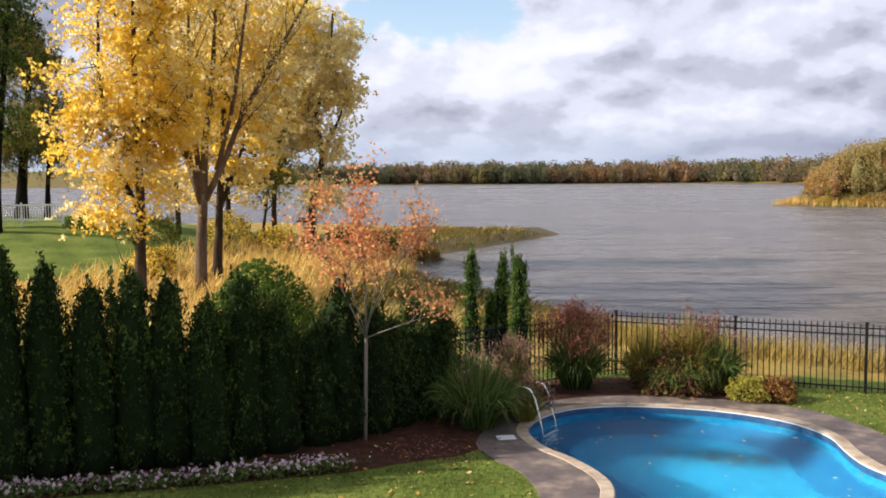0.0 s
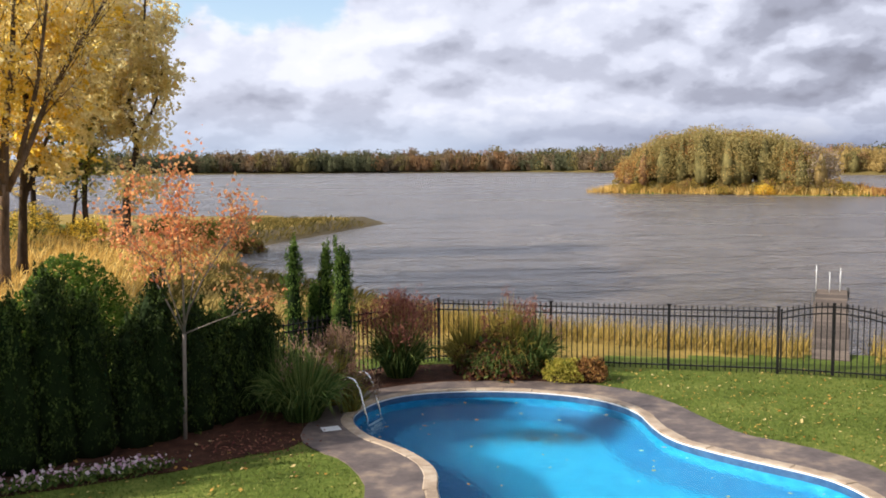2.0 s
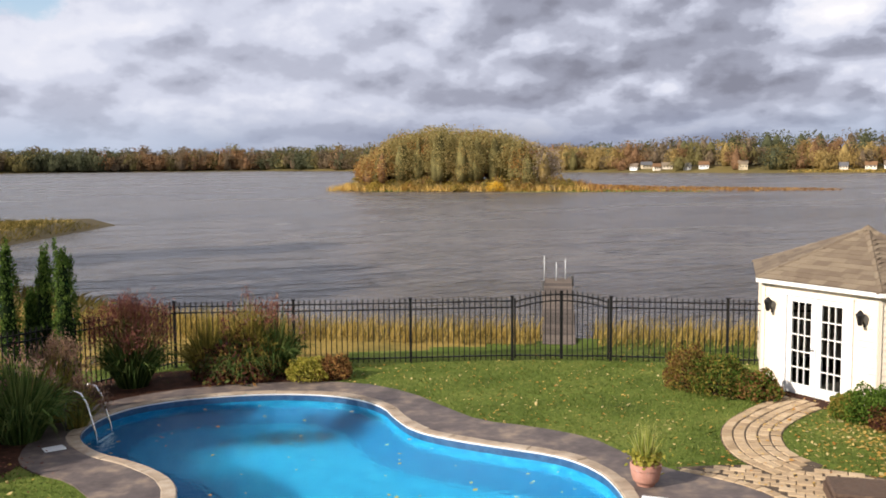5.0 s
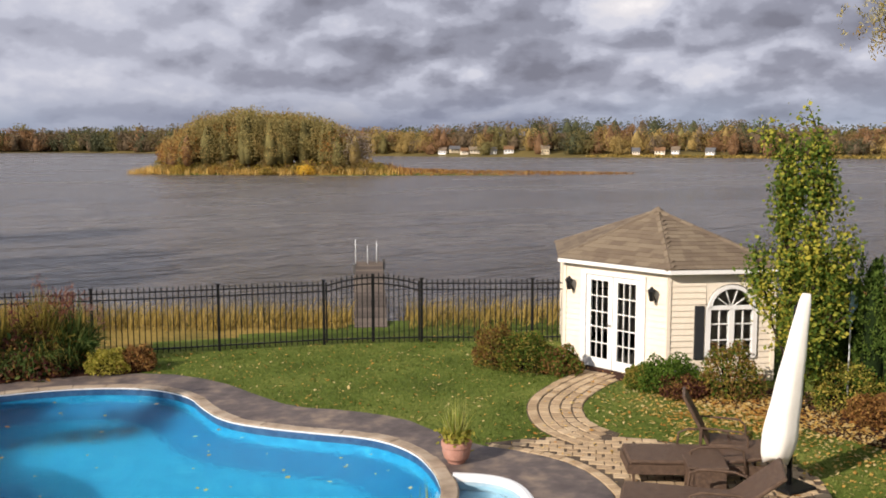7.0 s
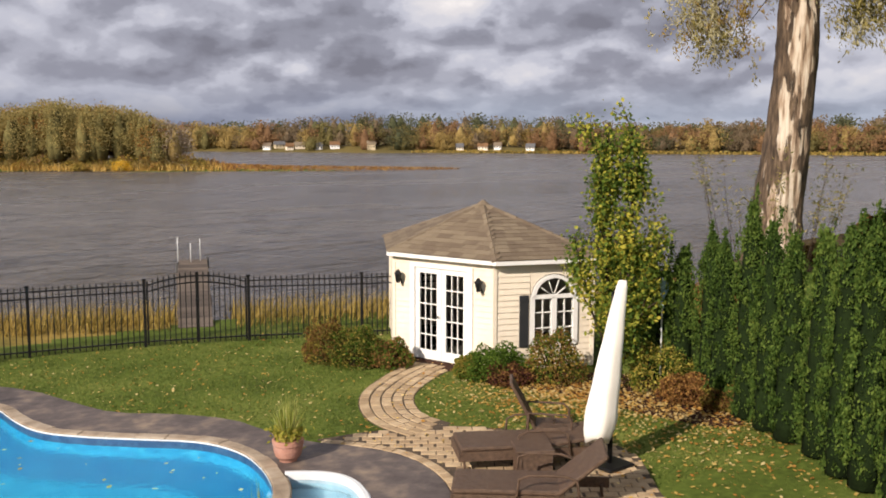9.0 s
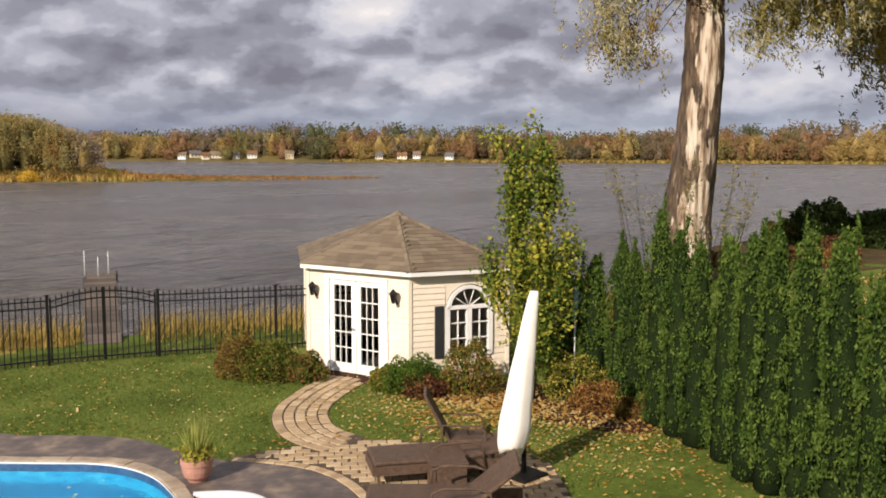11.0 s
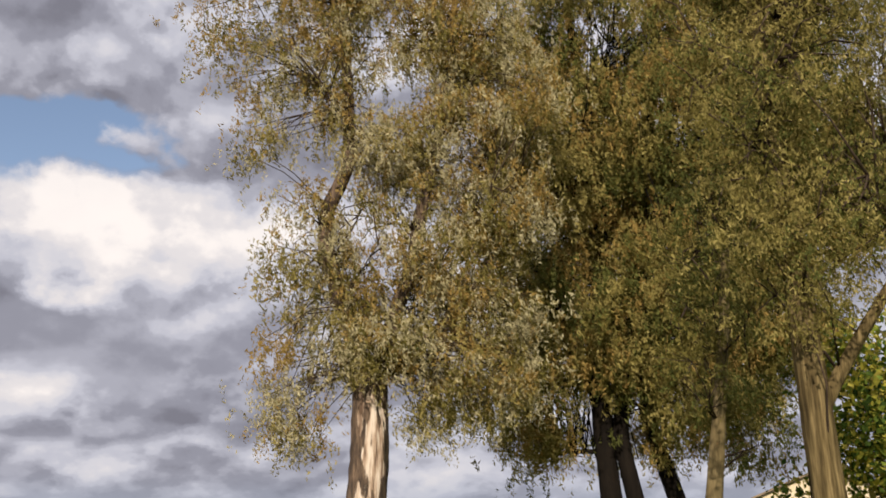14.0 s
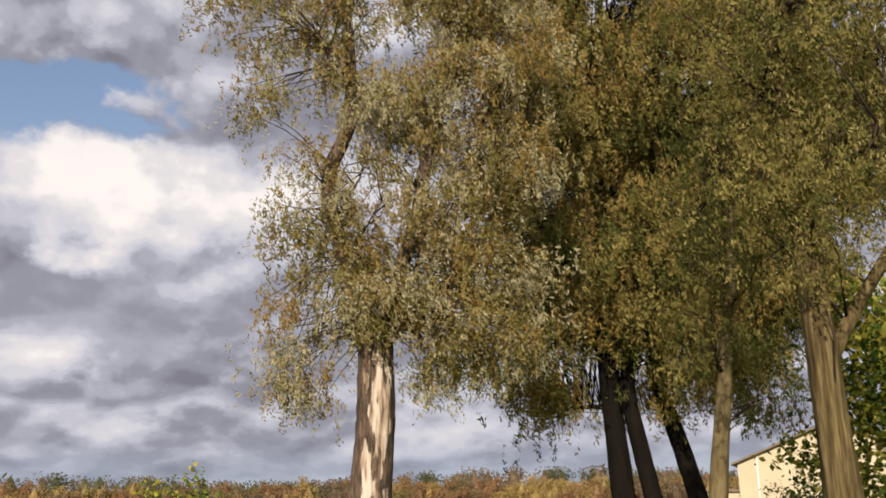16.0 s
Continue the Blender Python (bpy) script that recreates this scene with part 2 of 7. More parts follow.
BARK_PALE = material("pale_bark", [(0.05, 0.039, 0.019), (0.15, 0.117, 0.058), (0.25, 0.20, 0.108)], 3, 0.95, 1.0, 16, fine=14, spec=0.06, stretch=(1, 1, 0.2))
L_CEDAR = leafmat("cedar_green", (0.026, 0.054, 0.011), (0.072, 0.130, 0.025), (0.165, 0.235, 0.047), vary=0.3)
# darker copy of cedar_green: the left hedge's shaded side is put into the colour
L_CEDAR_DARK_SHADED = leafmat("cedar_dark_shaded", (0.012, 0.022, 0.007), (0.030, 0.052, 0.013), (0.10, 0.145, 0.031), through_=0.25, vary=0.3)
L_YELLOW = leafmat("yellow_leaf", (0.62, 0.40, 0.04), (0.86, 0.62, 0.09), (0.92, 0.76, 0.26), through_=0.68, vary=0.22)
L_YELLOW_PALE = leafmat("pale_yellow_leaf", (0.66, 0.53, 0.20), (0.84, 0.72, 0.34), (0.92, 0.85, 0.55), through_=0.68, vary=0.22)
L_RED = leafmat("red_leaf", (0.58, 0.19, 0.085), (0.76, 0.34, 0.14), (0.80, 0.48, 0.20), through_=0.5)
L_GREEN = leafmat("leaf_green", (0.035, 0.07, 0.015), (0.08, 0.13, 0.022), (0.17, 0.21, 0.03))
L_PEAR = leafmat("pear_leaf", (0.06, 0.11, 0.02), (0.15, 0.22, 0.035), (0.52, 0.46, 0.07))
L_WILLOW = leafmat("willow_leaf", (0.215, 0.182, 0.058), (0.305, 0.260, 0.085), (0.429, 0.364, 0.137), through_=0.38, vary=0.2)
L_BOX = leafmat("box_green", (0.035, 0.075, 0.012), (0.07, 0.13, 0.018), (0.13, 0.2, 0.03))
L_BROWN = leafmat("brown_leaf", (0.09, 0.04, 0.02), (0.2, 0.10, 0.035), (0.32, 0.18, 0.06))
L_OLIVE = leafmat("olive_leaf", (0.1, 0.1, 0.025), (0.24, 0.2, 0.04), (0.42, 0.32, 0.07))
L_RUST = leafmat("rust_leaf", (0.22, 0.1, 0.04), (0.38, 0.2, 0.06), (0.52, 0.32, 0.1))
L_REED = leafmat("reed_gold", (0.12, 0.11, 0.035), (0.34, 0.24, 0.06), (0.55, 0.40, 0.12))
L_BLADE = leafmat("grass_blade", (0.028, 0.055, 0.014), (0.08, 0.135, 0.032), (0.20, 0.24, 0.075))
L_PLUME = leafmat("grass_plume", (0.16, 0.07, 0.06), (0.30, 0.16, 0.13), (0.42, 0.27, 0.2))
L_WINE = leafmat("wine_leaf", (0.04, 0.015, 0.015), (0.09, 0.03, 0.025), (0.16, 0.07, 0.04))
L_LIME = leafmat("lime_leaf", (0.2, 0.2, 0.03), (0.42, 0.38, 0.06), (0.55, 0.46, 0.12))
PETAL = leafmat("pale_petal", (0.5, 0.28, 0.42), (0.7, 0.5, 0.6), (0.8, 0.72, 0.72))
L_OLIVE2 = leafmat("olive_gold_leaf", (0.22, 0.18, 0.04), (0.4, 0.3, 0.06), (0.58, 0.42, 0.1))
L_FAR = leafmat("far_brown", (0.16, 0.12, 0.075), (0.195, 0.15, 0.09), (0.235, 0.18, 0.105), vary=0.22)
L_FARG = leafmat("far_green", (0.085, 0.095, 0.055), (0.11, 0.12, 0.065), (0.145, 0.145, 0.075), vary=0.22)
L_MARSH = leafmat("marsh_grass", (0.075, 0.068, 0.02), (0.14, 0.115, 0.032), (0.21, 0.155, 0.045))
L_WILLOW2 = leafmat("willow_leaf_brown", (0.237, 0.163, 0.050), (0.325, 0.225, 0.069), (0.425, 0.300, 0.100), through_=0.38, vary=0.2)
L_SPIKE = leafmat("spike_grass", (0.16, 0.2, 0.03), (0.34, 0.36, 0.08), (0.5, 0.48, 0.18))
BLUE_CLOTH = material("blue_cloth", [(0.25, 0.42, 0.52), (0.4, 0.58, 0.66)], 6, 0.9)
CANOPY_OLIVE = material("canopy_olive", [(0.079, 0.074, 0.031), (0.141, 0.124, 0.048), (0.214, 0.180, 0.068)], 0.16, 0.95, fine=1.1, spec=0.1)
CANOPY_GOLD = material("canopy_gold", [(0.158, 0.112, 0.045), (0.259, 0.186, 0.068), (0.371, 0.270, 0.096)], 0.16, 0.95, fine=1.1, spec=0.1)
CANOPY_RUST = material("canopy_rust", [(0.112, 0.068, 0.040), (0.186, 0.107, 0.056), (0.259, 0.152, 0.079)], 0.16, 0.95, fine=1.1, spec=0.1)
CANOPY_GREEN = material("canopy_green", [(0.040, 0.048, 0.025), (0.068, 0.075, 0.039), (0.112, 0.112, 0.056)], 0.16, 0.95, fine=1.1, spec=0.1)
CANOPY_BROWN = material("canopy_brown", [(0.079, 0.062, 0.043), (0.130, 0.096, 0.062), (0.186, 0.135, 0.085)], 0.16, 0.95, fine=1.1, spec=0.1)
L_DEEP = leafmat("deep_olive_leaf", (0.120, 0.108, 0.030), (0.174, 0.154, 0.042), (0.240, 0.204, 0.060), through_=0.38, vary=0.2)
L_WINE2 = leafmat("plume_wine", (0.10, 0.03, 0.03), (0.22, 0.08, 0.06), (0.36, 0.17, 0.11))
L_SILVER = leafmat("silvery_willow_leaf", (0.34, 0.31, 0.17), (0.45, 0.41, 0.24), (0.58, 0.53, 0.34), through_=0.38, vary=0.2)
L_FARGOLD = leafmat("far_gold", (0.30, 0.215, 0.08), (0.38, 0.275, 0.10), (0.46, 0.34, 0.125), vary=0.22)
L_FARRUST = leafmat("far_rust", (0.22, 0.125, 0.065), (0.28, 0.165, 0.08), (0.34, 0.205, 0.095), vary=0.22)
L_FAROLIVE = leafmat("far_olive", (0.16, 0.14, 0.055), (0.21, 0.18, 0.068), (0.265, 0.22, 0.085), vary=0.22)
L_PINE = leafmat("island_pine", (0.24, 0.20, 0.075), (0.32, 0.265, 0.10), (0.42, 0.34, 0.135), vary=0.22)
L_TWIG = leafmat("pale_twig", (0.25, 0.19, 0.14), (0.38, 0.30, 0.22), (0.48, 0.40, 0.30))
L_DEEPG = leafmat("deep_green_leaf", (0.072, 0.084, 0.024), (0.114, 0.126, 0.034), (0.168, 0.174, 0.048), through_=0.38, vary=0.2)
L_MEADOW = leafmat("meadow_gold", (0.40, 0.25, 0.07), (0.64, 0.43, 0.12), (0.78, 0.58, 0.22))
L_TAWNY = leafmat("tawny_plume", (0.13, 0.075, 0.05), (0.22, 0.135, 0.09), (0.34, 0.22, 0.15))
CEDAR_CORE_SHADE = material("cedar_core_shade", [(0.006, 0.012, 0.004), (0.016, 0.03, 0.008)], 6, 0.95, 0.6, 30, spec=0.1)
HULL = material("grey_hull", [(0.08, 0.08, 0.085), (0.15, 0.15, 0.15)], 2, 0.6)
FALLEN = leafmat("fallen_leaf", (0.48, 0.21, 0.05), (0.62, 0.42, 0.11), (0.72, 0.58, 0.30))


def stripped_bark(name, toward_, z0, z1):
    """Dark furrowed bark that has come away on one side, where weathered bare wood shows in ragged strips."""
    m = bpy.data.materials.new(name)
    m.use_nodes = True
    nt = m.node_tree
    N, L = nt.nodes.new, nt.links.new
    b = nt.nodes["Principled BSDF"]
    b.inputs["Roughness"].default_value = 0.92
    g = N("ShaderNodeNewGeometry")

    def tex(stretch, scale, detail=6):
        mp = N("ShaderNodeMapping")
        mp.inputs["Scale"].default_value = stretch
        L(g.outputs["Position"], mp.inputs[0])
        n = N("ShaderNodeTexNoise")
        n.inputs["Scale"].default_value, n.inputs["Detail"].default_value = scale, detail
        L(mp.outputs[0], n.inputs["Vector"])
        return n.outputs["Fac"]

    def ramp(fac, *stops):
        r = N("ShaderNodeValToRGB")
        while len(r.color_ramp.elements) < len(stops):
            r.color_ramp.elements.new(0.5)
        for e, (p, c) in zip(r.color_ramp.elements, stops):
            e.position, e.color = p, (*c, 1)
        L(fac, r.inputs[0])
        return r.outputs[0]

    def m2(op, a, c):
        n = N("ShaderNodeMath")
        n.operation = op
        for k, v in enumerate((a, c)):
            if isinstance(v, (int, float)):
                n.inputs[k].default_value = v
            else:
                L(v, n.inputs[k])
        return n.outputs[0]

    d = N("ShaderNodeVectorMath")
    d.operation = "DOT_PRODUCT"
    d.inputs[1].default_value = (math.cos(toward_), math.sin(toward_), 0)
    L(g.outputs["Normal"], d.inputs[0])
    sp = N("ShaderNodeSeparateXYZ")
    L(g.outputs["Position"], sp.inputs[0])
    strips = tex((1, 1, 0.22), 3.4)
    zr = m2("MINIMUM", m2("MULTIPLY", m2("SUBTRACT", sp.outputs[2], z0), 0.8), m2("MULTIPLY", m2("SUBTRACT", z1, sp.outputs[2]), 1.2))
    fac = m2("ADD", m2("ADD", m2("MULTIPLY", d.outputs["Value"], 0.9), m2("MULTIPLY", strips, 1.7)), m2("MINIMUM", m2("MULTIPLY", zr, 0.6), 0.0))
    mask = ramp(fac, (0.0, (0, 0, 0)), (1.0, (1, 1, 1)))
    mr = N("ShaderNodeMapRange")
    mr.inputs[1].default_value, mr.inputs[2].default_value = 1.58, 1.66
    L(fac, mr.inputs[0])
    bark = ramp(tex((1, 1, 0.2), 9), (0.3, (0.022, 0.015, 0.01)), (0.5, (0.075, 0.05, 0.032)), (0.7, (0.17, 0.118, 0.075)))
    wood = ramp(tex((1, 1, 0.12), 6), (0.34, (0.10, 0.062, 0.038)), (0.45, (0.32, 0.235, 0.165)), (0.55, (0.52, 0.44, 0.35)), (0.72, (0.66, 0.59, 0.5)))
    mix = N("ShaderNodeMixRGB")
    L(mr.outputs[0], mix.inputs[0]), L(bark, mix.inputs[1]), L(wood, mix.inputs[2])
    L(mix.outputs[0], b.inputs["Base Color"])
    bp = N("ShaderNodeBump")
    bp.inputs["Strength"].default_value, bp.inputs["Distance"].default_value = 1.0, 0.08
    hgt = m2("SUBTRACT", tex((1, 1, 0.15), 7), m2("MULTIPLY", mr.outputs[0], 0.5))
    L(hgt, bp.inputs["Height"])
    L(bp.outputs[0], b.inputs["Normal"])
    return m


def glass(name):
    m = bpy.data.materials.new(name)
    m.use_nodes = True
    b = m.node_tree.nodes["Principled BSDF"]
    b.inputs["Base Color"].default_value = (0.75, 0.8, 0.8, 1)
    b.inputs["Roughness"].default_value = 0.04
    b.inputs["Transmission Weight"].default_value = 1.0
    b.inputs["IOR"].default_value = 1.05
    return m


GLASS = glass("window_glass")


def water(name, dark, light, rough):
    """Wind-ruffled silty water: long low waves and short chop, in broad streaks of rougher and smoother water."""
    m = bpy.data.materials.new(name)
    m.use_nodes = True
    nt = m.node_tree
    N, L = nt.nodes.new, nt.links.new
    b = nt.nodes["Principled BSDF"]
    b.inputs["IOR"].default_value = 1.33
    g = N("ShaderNodeNewGeometry")

    def tex(scale, detail, stretch):
        mp = N("ShaderNodeMapping")
        mp.inputs["Scale"].default_value = stretch
        mp.inputs["Rotation"].default_value = (0, 0, radians(-18))
        L(g.outputs["Position"], mp.inputs[0])
        n = N("ShaderNodeTexNoise")
        n.inputs["Scale"].default_value, n.inputs["Detail"].default_value = scale, detail
        L(mp.outputs[0], n.inputs["Vector"])
        return n.outputs["Fac"]

    streak = tex(0.05, 6, (0.3, 1.0, 1.0))
    r = N("ShaderNodeValToRGB")
    for e, p, c in zip(r.color_ramp.elements, (0.38, 0.62), (dark, light)):
        e.position, e.color = p, (*c, 1)
    L(streak, r.inputs[0])
    L(r.outputs[0], b.inputs["Base Color"])
    mr = N("ShaderNodeMapRange")
    mr.inputs[1].default_value, mr.inputs[2].default_value, mr.inputs[3].default_value, mr.inputs[4].default_value = 0.35, 0.65, rough * 0.7, rough * 1.4
    L(streak, mr.inputs[0])
    L(mr.outputs[0], b.inputs["Roughness"])
    last = None
    for scale, dist in ((0.22, 3.2), (0.6, 2.2), (2.6, 0.5)):
        bp = N("ShaderNodeBump")
        bp.inputs["Strength"].default_value, bp.inputs["Distance"].default_value = 1.0, dist
        L(tex(scale, 6, (0.34, 1.0, 1.0)), bp.inputs["Height"])
        if last:
            L(last.outputs[0], bp.inputs["Normal"])
        last = bp
    L(last.outputs[0], b.inputs["Normal"])
    return m


LAKE = water("lake_water", (0.122, 0.114, 0.109), (0.166, 0.150, 0.136), 0.22)


def clear_water(name):
    """Still pool water: see-through with a faint blue tint, glossy at a slant, with small ripples."""
    m = bpy.data.materials.new(name)
    m.use_nodes = True
    nt = m.node_tree
    nt.nodes.clear()
    N, L = nt.nodes.new, nt.links.new
    out, mix, tr, gl, fr = N("ShaderNodeOutputMaterial"), N("ShaderNodeMixShader"), N("ShaderNodeBsdfRefraction"), N("ShaderNodeBsdfGlossy"), N("ShaderNodeFresnel")
    tr.inputs[0].default_value = (0.78, 0.95, 1.0, 1)
    gl.inputs["Roughness"].default_value = 0.06
    tr.inputs["IOR"].default_value, tr.inputs["Roughness"].default_value = 1.33, 0.0
    fr.inputs[0].default_value = 1.09
    g = N("ShaderNodeNewGeometry")
    n = N("ShaderNodeTexNoise")
    n.inputs["Scale"].default_value, n.inputs["Detail"].default_value = 8.0, 5
    L(g.outputs["Position"], n.inputs["Vector"])
    bp = N("ShaderNodeBump")
    bp.inputs["Distance"].default_value = 0.034
    L(n.outputs["Fac"], bp.inputs["Height"])
    L(bp.outputs[0], gl.inputs["Normal"]), L(bp.outputs[0], tr.inputs["Normal"])
    L(fr.outputs[0], mix.inputs[0]), L(tr.outputs[0], mix.inputs[1]), L(gl.outputs[0], mix.inputs[2]), L(mix.outputs[0], out.inputs[0])
    return m


POOLWATER = clear_water("pool_water")

# ---------------------------------------------------------------- mesh helpers
RNG = np.random.default_rng(5)


def obj(name, verts, faces, mat, parent=None, label=""):
    me = bpy.data.meshes.new(name)
    me.from_pydata([tuple(v) for v in verts], [], [tuple(f) for f in faces])
    for k in (mat if isinstance(mat, (list, tuple)) else [mat]):
        me.materials.append(k)
    o = new(name, me)
    if parent:
        o.parent = parent
    if label:
        o["label"] = label
    return o


def part(name, bm, mat, parent=None, label="", smooth=False):
    me = bpy.data.meshes.new(name)
    bm.to_mesh(me)
    bm.free()
    me.materials.append(mat)
    if smooth:
        for p in me.polygons:
            p.use_smooth = True
    o = new(name, me)
    if parent:
        o.parent = parent
    if label:
        o["label"] = label
    return o


def share(name, data, parent, m, label=""):
    o = new(name, data)
    o.parent = parent
    o.matrix_basis = m
    if label:
        o["label"] = label
    return o


def empty(name, m, label, category, group="", kind=""):
    e = new(name)
    e.empty_display_size = 0.2
    e.matrix_basis = m
    return tagged(e, label, category, group, kind)


def box(bm, x0, y0, z0, x1, y1, z1, m=None, bevel=0.0):
    r = bmesh.ops.create_cube(bm, size=1, matrix=Matrix.LocRotScale(((x0 + x1) / 2, (y0 + y1) / 2, (z0 + z1) / 2), None, (x1 - x0, y1 - y0, z1 - z0)))
    if bevel:
        es = list({e for v in r["verts"] for e in v.link_edges})
        r2 = bmesh.ops.bevel(bm, geom=es, offset=bevel, segments=1, affect="EDGES")
        vs = list({v for f in r2["faces"] for v in f.verts} | {v for v in r["verts"] if v.is_valid})
    else:
        vs = r["verts"]
    if m is not None:
        bmesh.ops.transform(bm, matrix=m, verts=vs)
    return bm


def boxes(*specs, bevel=0.0):
    bm = bmesh.new()
    for s in specs:
        box(bm, *s, bevel=bevel)
    return bm


def tube_data(pts, radii, sides=7, cap=True):
    """Rings along a line; returns verts and faces."""
    pts = [Vector(p) for p in pts]
    V, F = [], []
    n = len(pts)
    for i, p in enumerate(pts):
        t = (pts[min(i + 1, n - 1)] - pts[max(i - 1, 0)])
        t = t.normalized() if t.length else Vector((0, 0, 1))
        u = t.cross(Vector((0.31, 0.87, 0.11))).normalized()
        v = t.cross(u)
        for k in range(sides):
            a = 2 * math.pi * k / sides
            V.append(p + (u * math.cos(a) + v * math.sin(a)) * radii[i])
    for i in range(n - 1):
        for k in range(sides):
            k2 = (k + 1) % sides
            F.append((i * sides + k, i * sides + k2, (i + 1) * sides + k2, (i + 1) * sides + k))
    if cap:
        F.append(tuple(range(sides))[::-1])
        F.append(tuple((n - 1) * sides + k for k in range(sides)))
    return V, F


def tubes(name, list_of, mat, parent=None, label="", sides=7, smooth=True):
    V, F = [], []
    for pts, radii in list_of:
        v, f = tube_data(pts, radii, sides)
        o = len(V)
        V += v
        F += [tuple(i + o for i in q) for q in f]
    o = obj(name, V, F, mat, parent, label)
    if smooth:
        for p in o.data.polygons:
            p.use_smooth = True
    return o


def leaves(name, P, size, mat, parent=None, label="", aspect=0.6, direction=None, spread=1.0, size_var=0.45, mats=None, index=None):
    """Many small diamond leaves, folded along the middle, at the points P."""
    P = np.asarray(P, float)
    n = len(P)
    if direction is None:
        t = RNG.normal(size=(n, 3))
    else:
        t = np.asarray(direction, float) + RNG.normal(size=(n, 3)) * spread
    t /= np.linalg.norm(t, axis=1)[:, None] + 1e-9
    u = np.cross(t, RNG.normal(size=(n, 3)))
    u /= np.linalg.norm(u, axis=1)[:, None] + 1e-9
    s = size * (1 + (RNG.random(n) * 2 - 1) * size_var)[:, None]
    a, b, c, d = P - t * s * 0.5, P + u * s * aspect * 0.5, P + t * s * 0.5, P - u * s * aspect * 0.5
    V = np.stack([a, b, c, d], 1).reshape(-1, 3)
    me = bpy.data.meshes.new(name)
    me.vertices.add(4 * n)
    me.vertices.foreach_set("co", V.ravel())
    me.loops.add(4 * n)
    me.loops.foreach_set("vertex_index", np.arange(4 * n, dtype=np.int32))
    me.polygons.add(n)
    me.polygons.foreach_set("loop_start", np.arange(0, 4 * n, 4, dtype=np.int32))
    me.polygons.foreach_set("loop_total", np.full(n, 4, np.int32))
    for k in (mats or [mat]):
        me.materials.append(k)
    if index is not None:
        me.polygons.foreach_set("material_index", np.asarray(index, np.int32))
    me.update(calc_edges=True)
    o = new(name, me)
    if parent:
        o.parent = parent
    if label:
        o["label"] = label
    return o


def blades(name, base, tip, width, mat, parent=None, label="", bend=0.3, segs=3):
    """Grass blades: tapering strips that curve from base to tip."""
    base, tip = np.asarray(base, float), np.asarray(tip, float)
    n = len(base)
    d = tip - base
    side = np.cross(d, RNG.normal(size=(n, 3)))
    side /= np.linalg.norm(side, axis=1)[:, None] + 1e-9
    rows = []
    for k in range(segs + 1):
        f = k / segs
        p = base + d * f
        p[:, 2] += bend * np.linalg.norm(d[:, :2], axis=1) * (f - f * f) * 2.2
        w = width * (1 - f * 0.92) * 0.5
        rows += [p - side * w, p + side * w]
    V = np.stack(rows, 1).reshape(-1, 3)
    m = 2 * (segs + 1)
    q = np.concatenate([np.array([[2 * k, 2 * k + 1, 2 * k + 3, 2 * k + 2]]) for k in range(segs)])
    idx = (np.arange(n)[:, None, None] * m + q[None]).reshape(-1).astype(np.int32)
    me = bpy.data.meshes.new(name)
    me.vertices.add(len(V))
    me.vertices.foreach_set("co", V.ravel())
    me.loops.add(len(idx))
    me.loops.foreach_set("vertex_index", idx)
    nf = n * segs
    me.polygons.add(nf)
    me.polygons.foreach_set("loop_start", np.arange(0, 4 * nf, 4, dtype=np.int32))
    me.polygons.foreach_set("loop_total", np.full(nf, 4, np.int32))
    me.materials.append(mat)
    me.update(calc_edges=True)
    o = new(name, me)
    if parent:
        o.parent = parent
    if label:
        o["label"] = label
    return o


def inside(poly, X, Y):
    X, Y = np.asarray(X, float), np.asarray(Y, float)
    r = np.zeros(X.shape, bool)
    n = len(poly)
    for i in range(n):
        (x1, y1), (x2, y2) = poly[i], poly[(i + 1) % n]
        c = ((y1 > Y) != (y2 > Y)) & (X < (x2 - x1) * (Y - y1) / ((y2 - y1) or 1e-12) + x1)
        r ^= c
    return r


def edge_distance(poly, X, Y):
    X, Y = np.asarray(X, float), np.asarray(Y, float)
    best = np.full(X.shape, 1e9)
    n = len(poly)
    for i in range(n):
        (x1, y1), (x2, y2) = poly[i], poly[(i + 1) % n]
        dx, dy = x2 - x1, y2 - y1
        k = np.clip(((X - x1) * dx + (Y - y1) * dy) / (dx * dx + dy * dy + 1e-12), 0, 1)
        best = np.minimum(best, np.hypot(X - x1 - k * dx, Y - y1 - k * dy))
    return best


def smooth_loop(pts, times=2):
    """Rounds a closed outline by cutting its corners."""
    for _ in range(times):
        q = []
        for i, p in enumerate(pts):
            n = pts[(i + 1) % len(pts)]
            q += [(p[0] * 0.75 + n[0] * 0.25, p[1] * 0.75 + n[1] * 0.25), (p[0] * 0.25 + n[0] * 0.75, p[1] * 0.25 + n[1] * 0.75)]
        pts = q
    return pts


def offset_loop(pts, d):
    """Moves a counter-clockwise outline outwards by d."""
    q = []
    n = len(pts)
    for i in range(n):
        a, b = pts[i - 1], pts[(i + 1) % n]
        t = Vector((b[0] - a[0], b[1] - a[1])).normalized()
        q.append((pts[i][0] + t.y * d, pts[i][1] - t.x * d))
    return q


def ccw(pts):
    a = sum(pts[i - 1][0] * p[1] - p[0] * pts[i - 1][1] for i, p in enumerate(pts))
    return pts if a > 0 else pts[::-1]


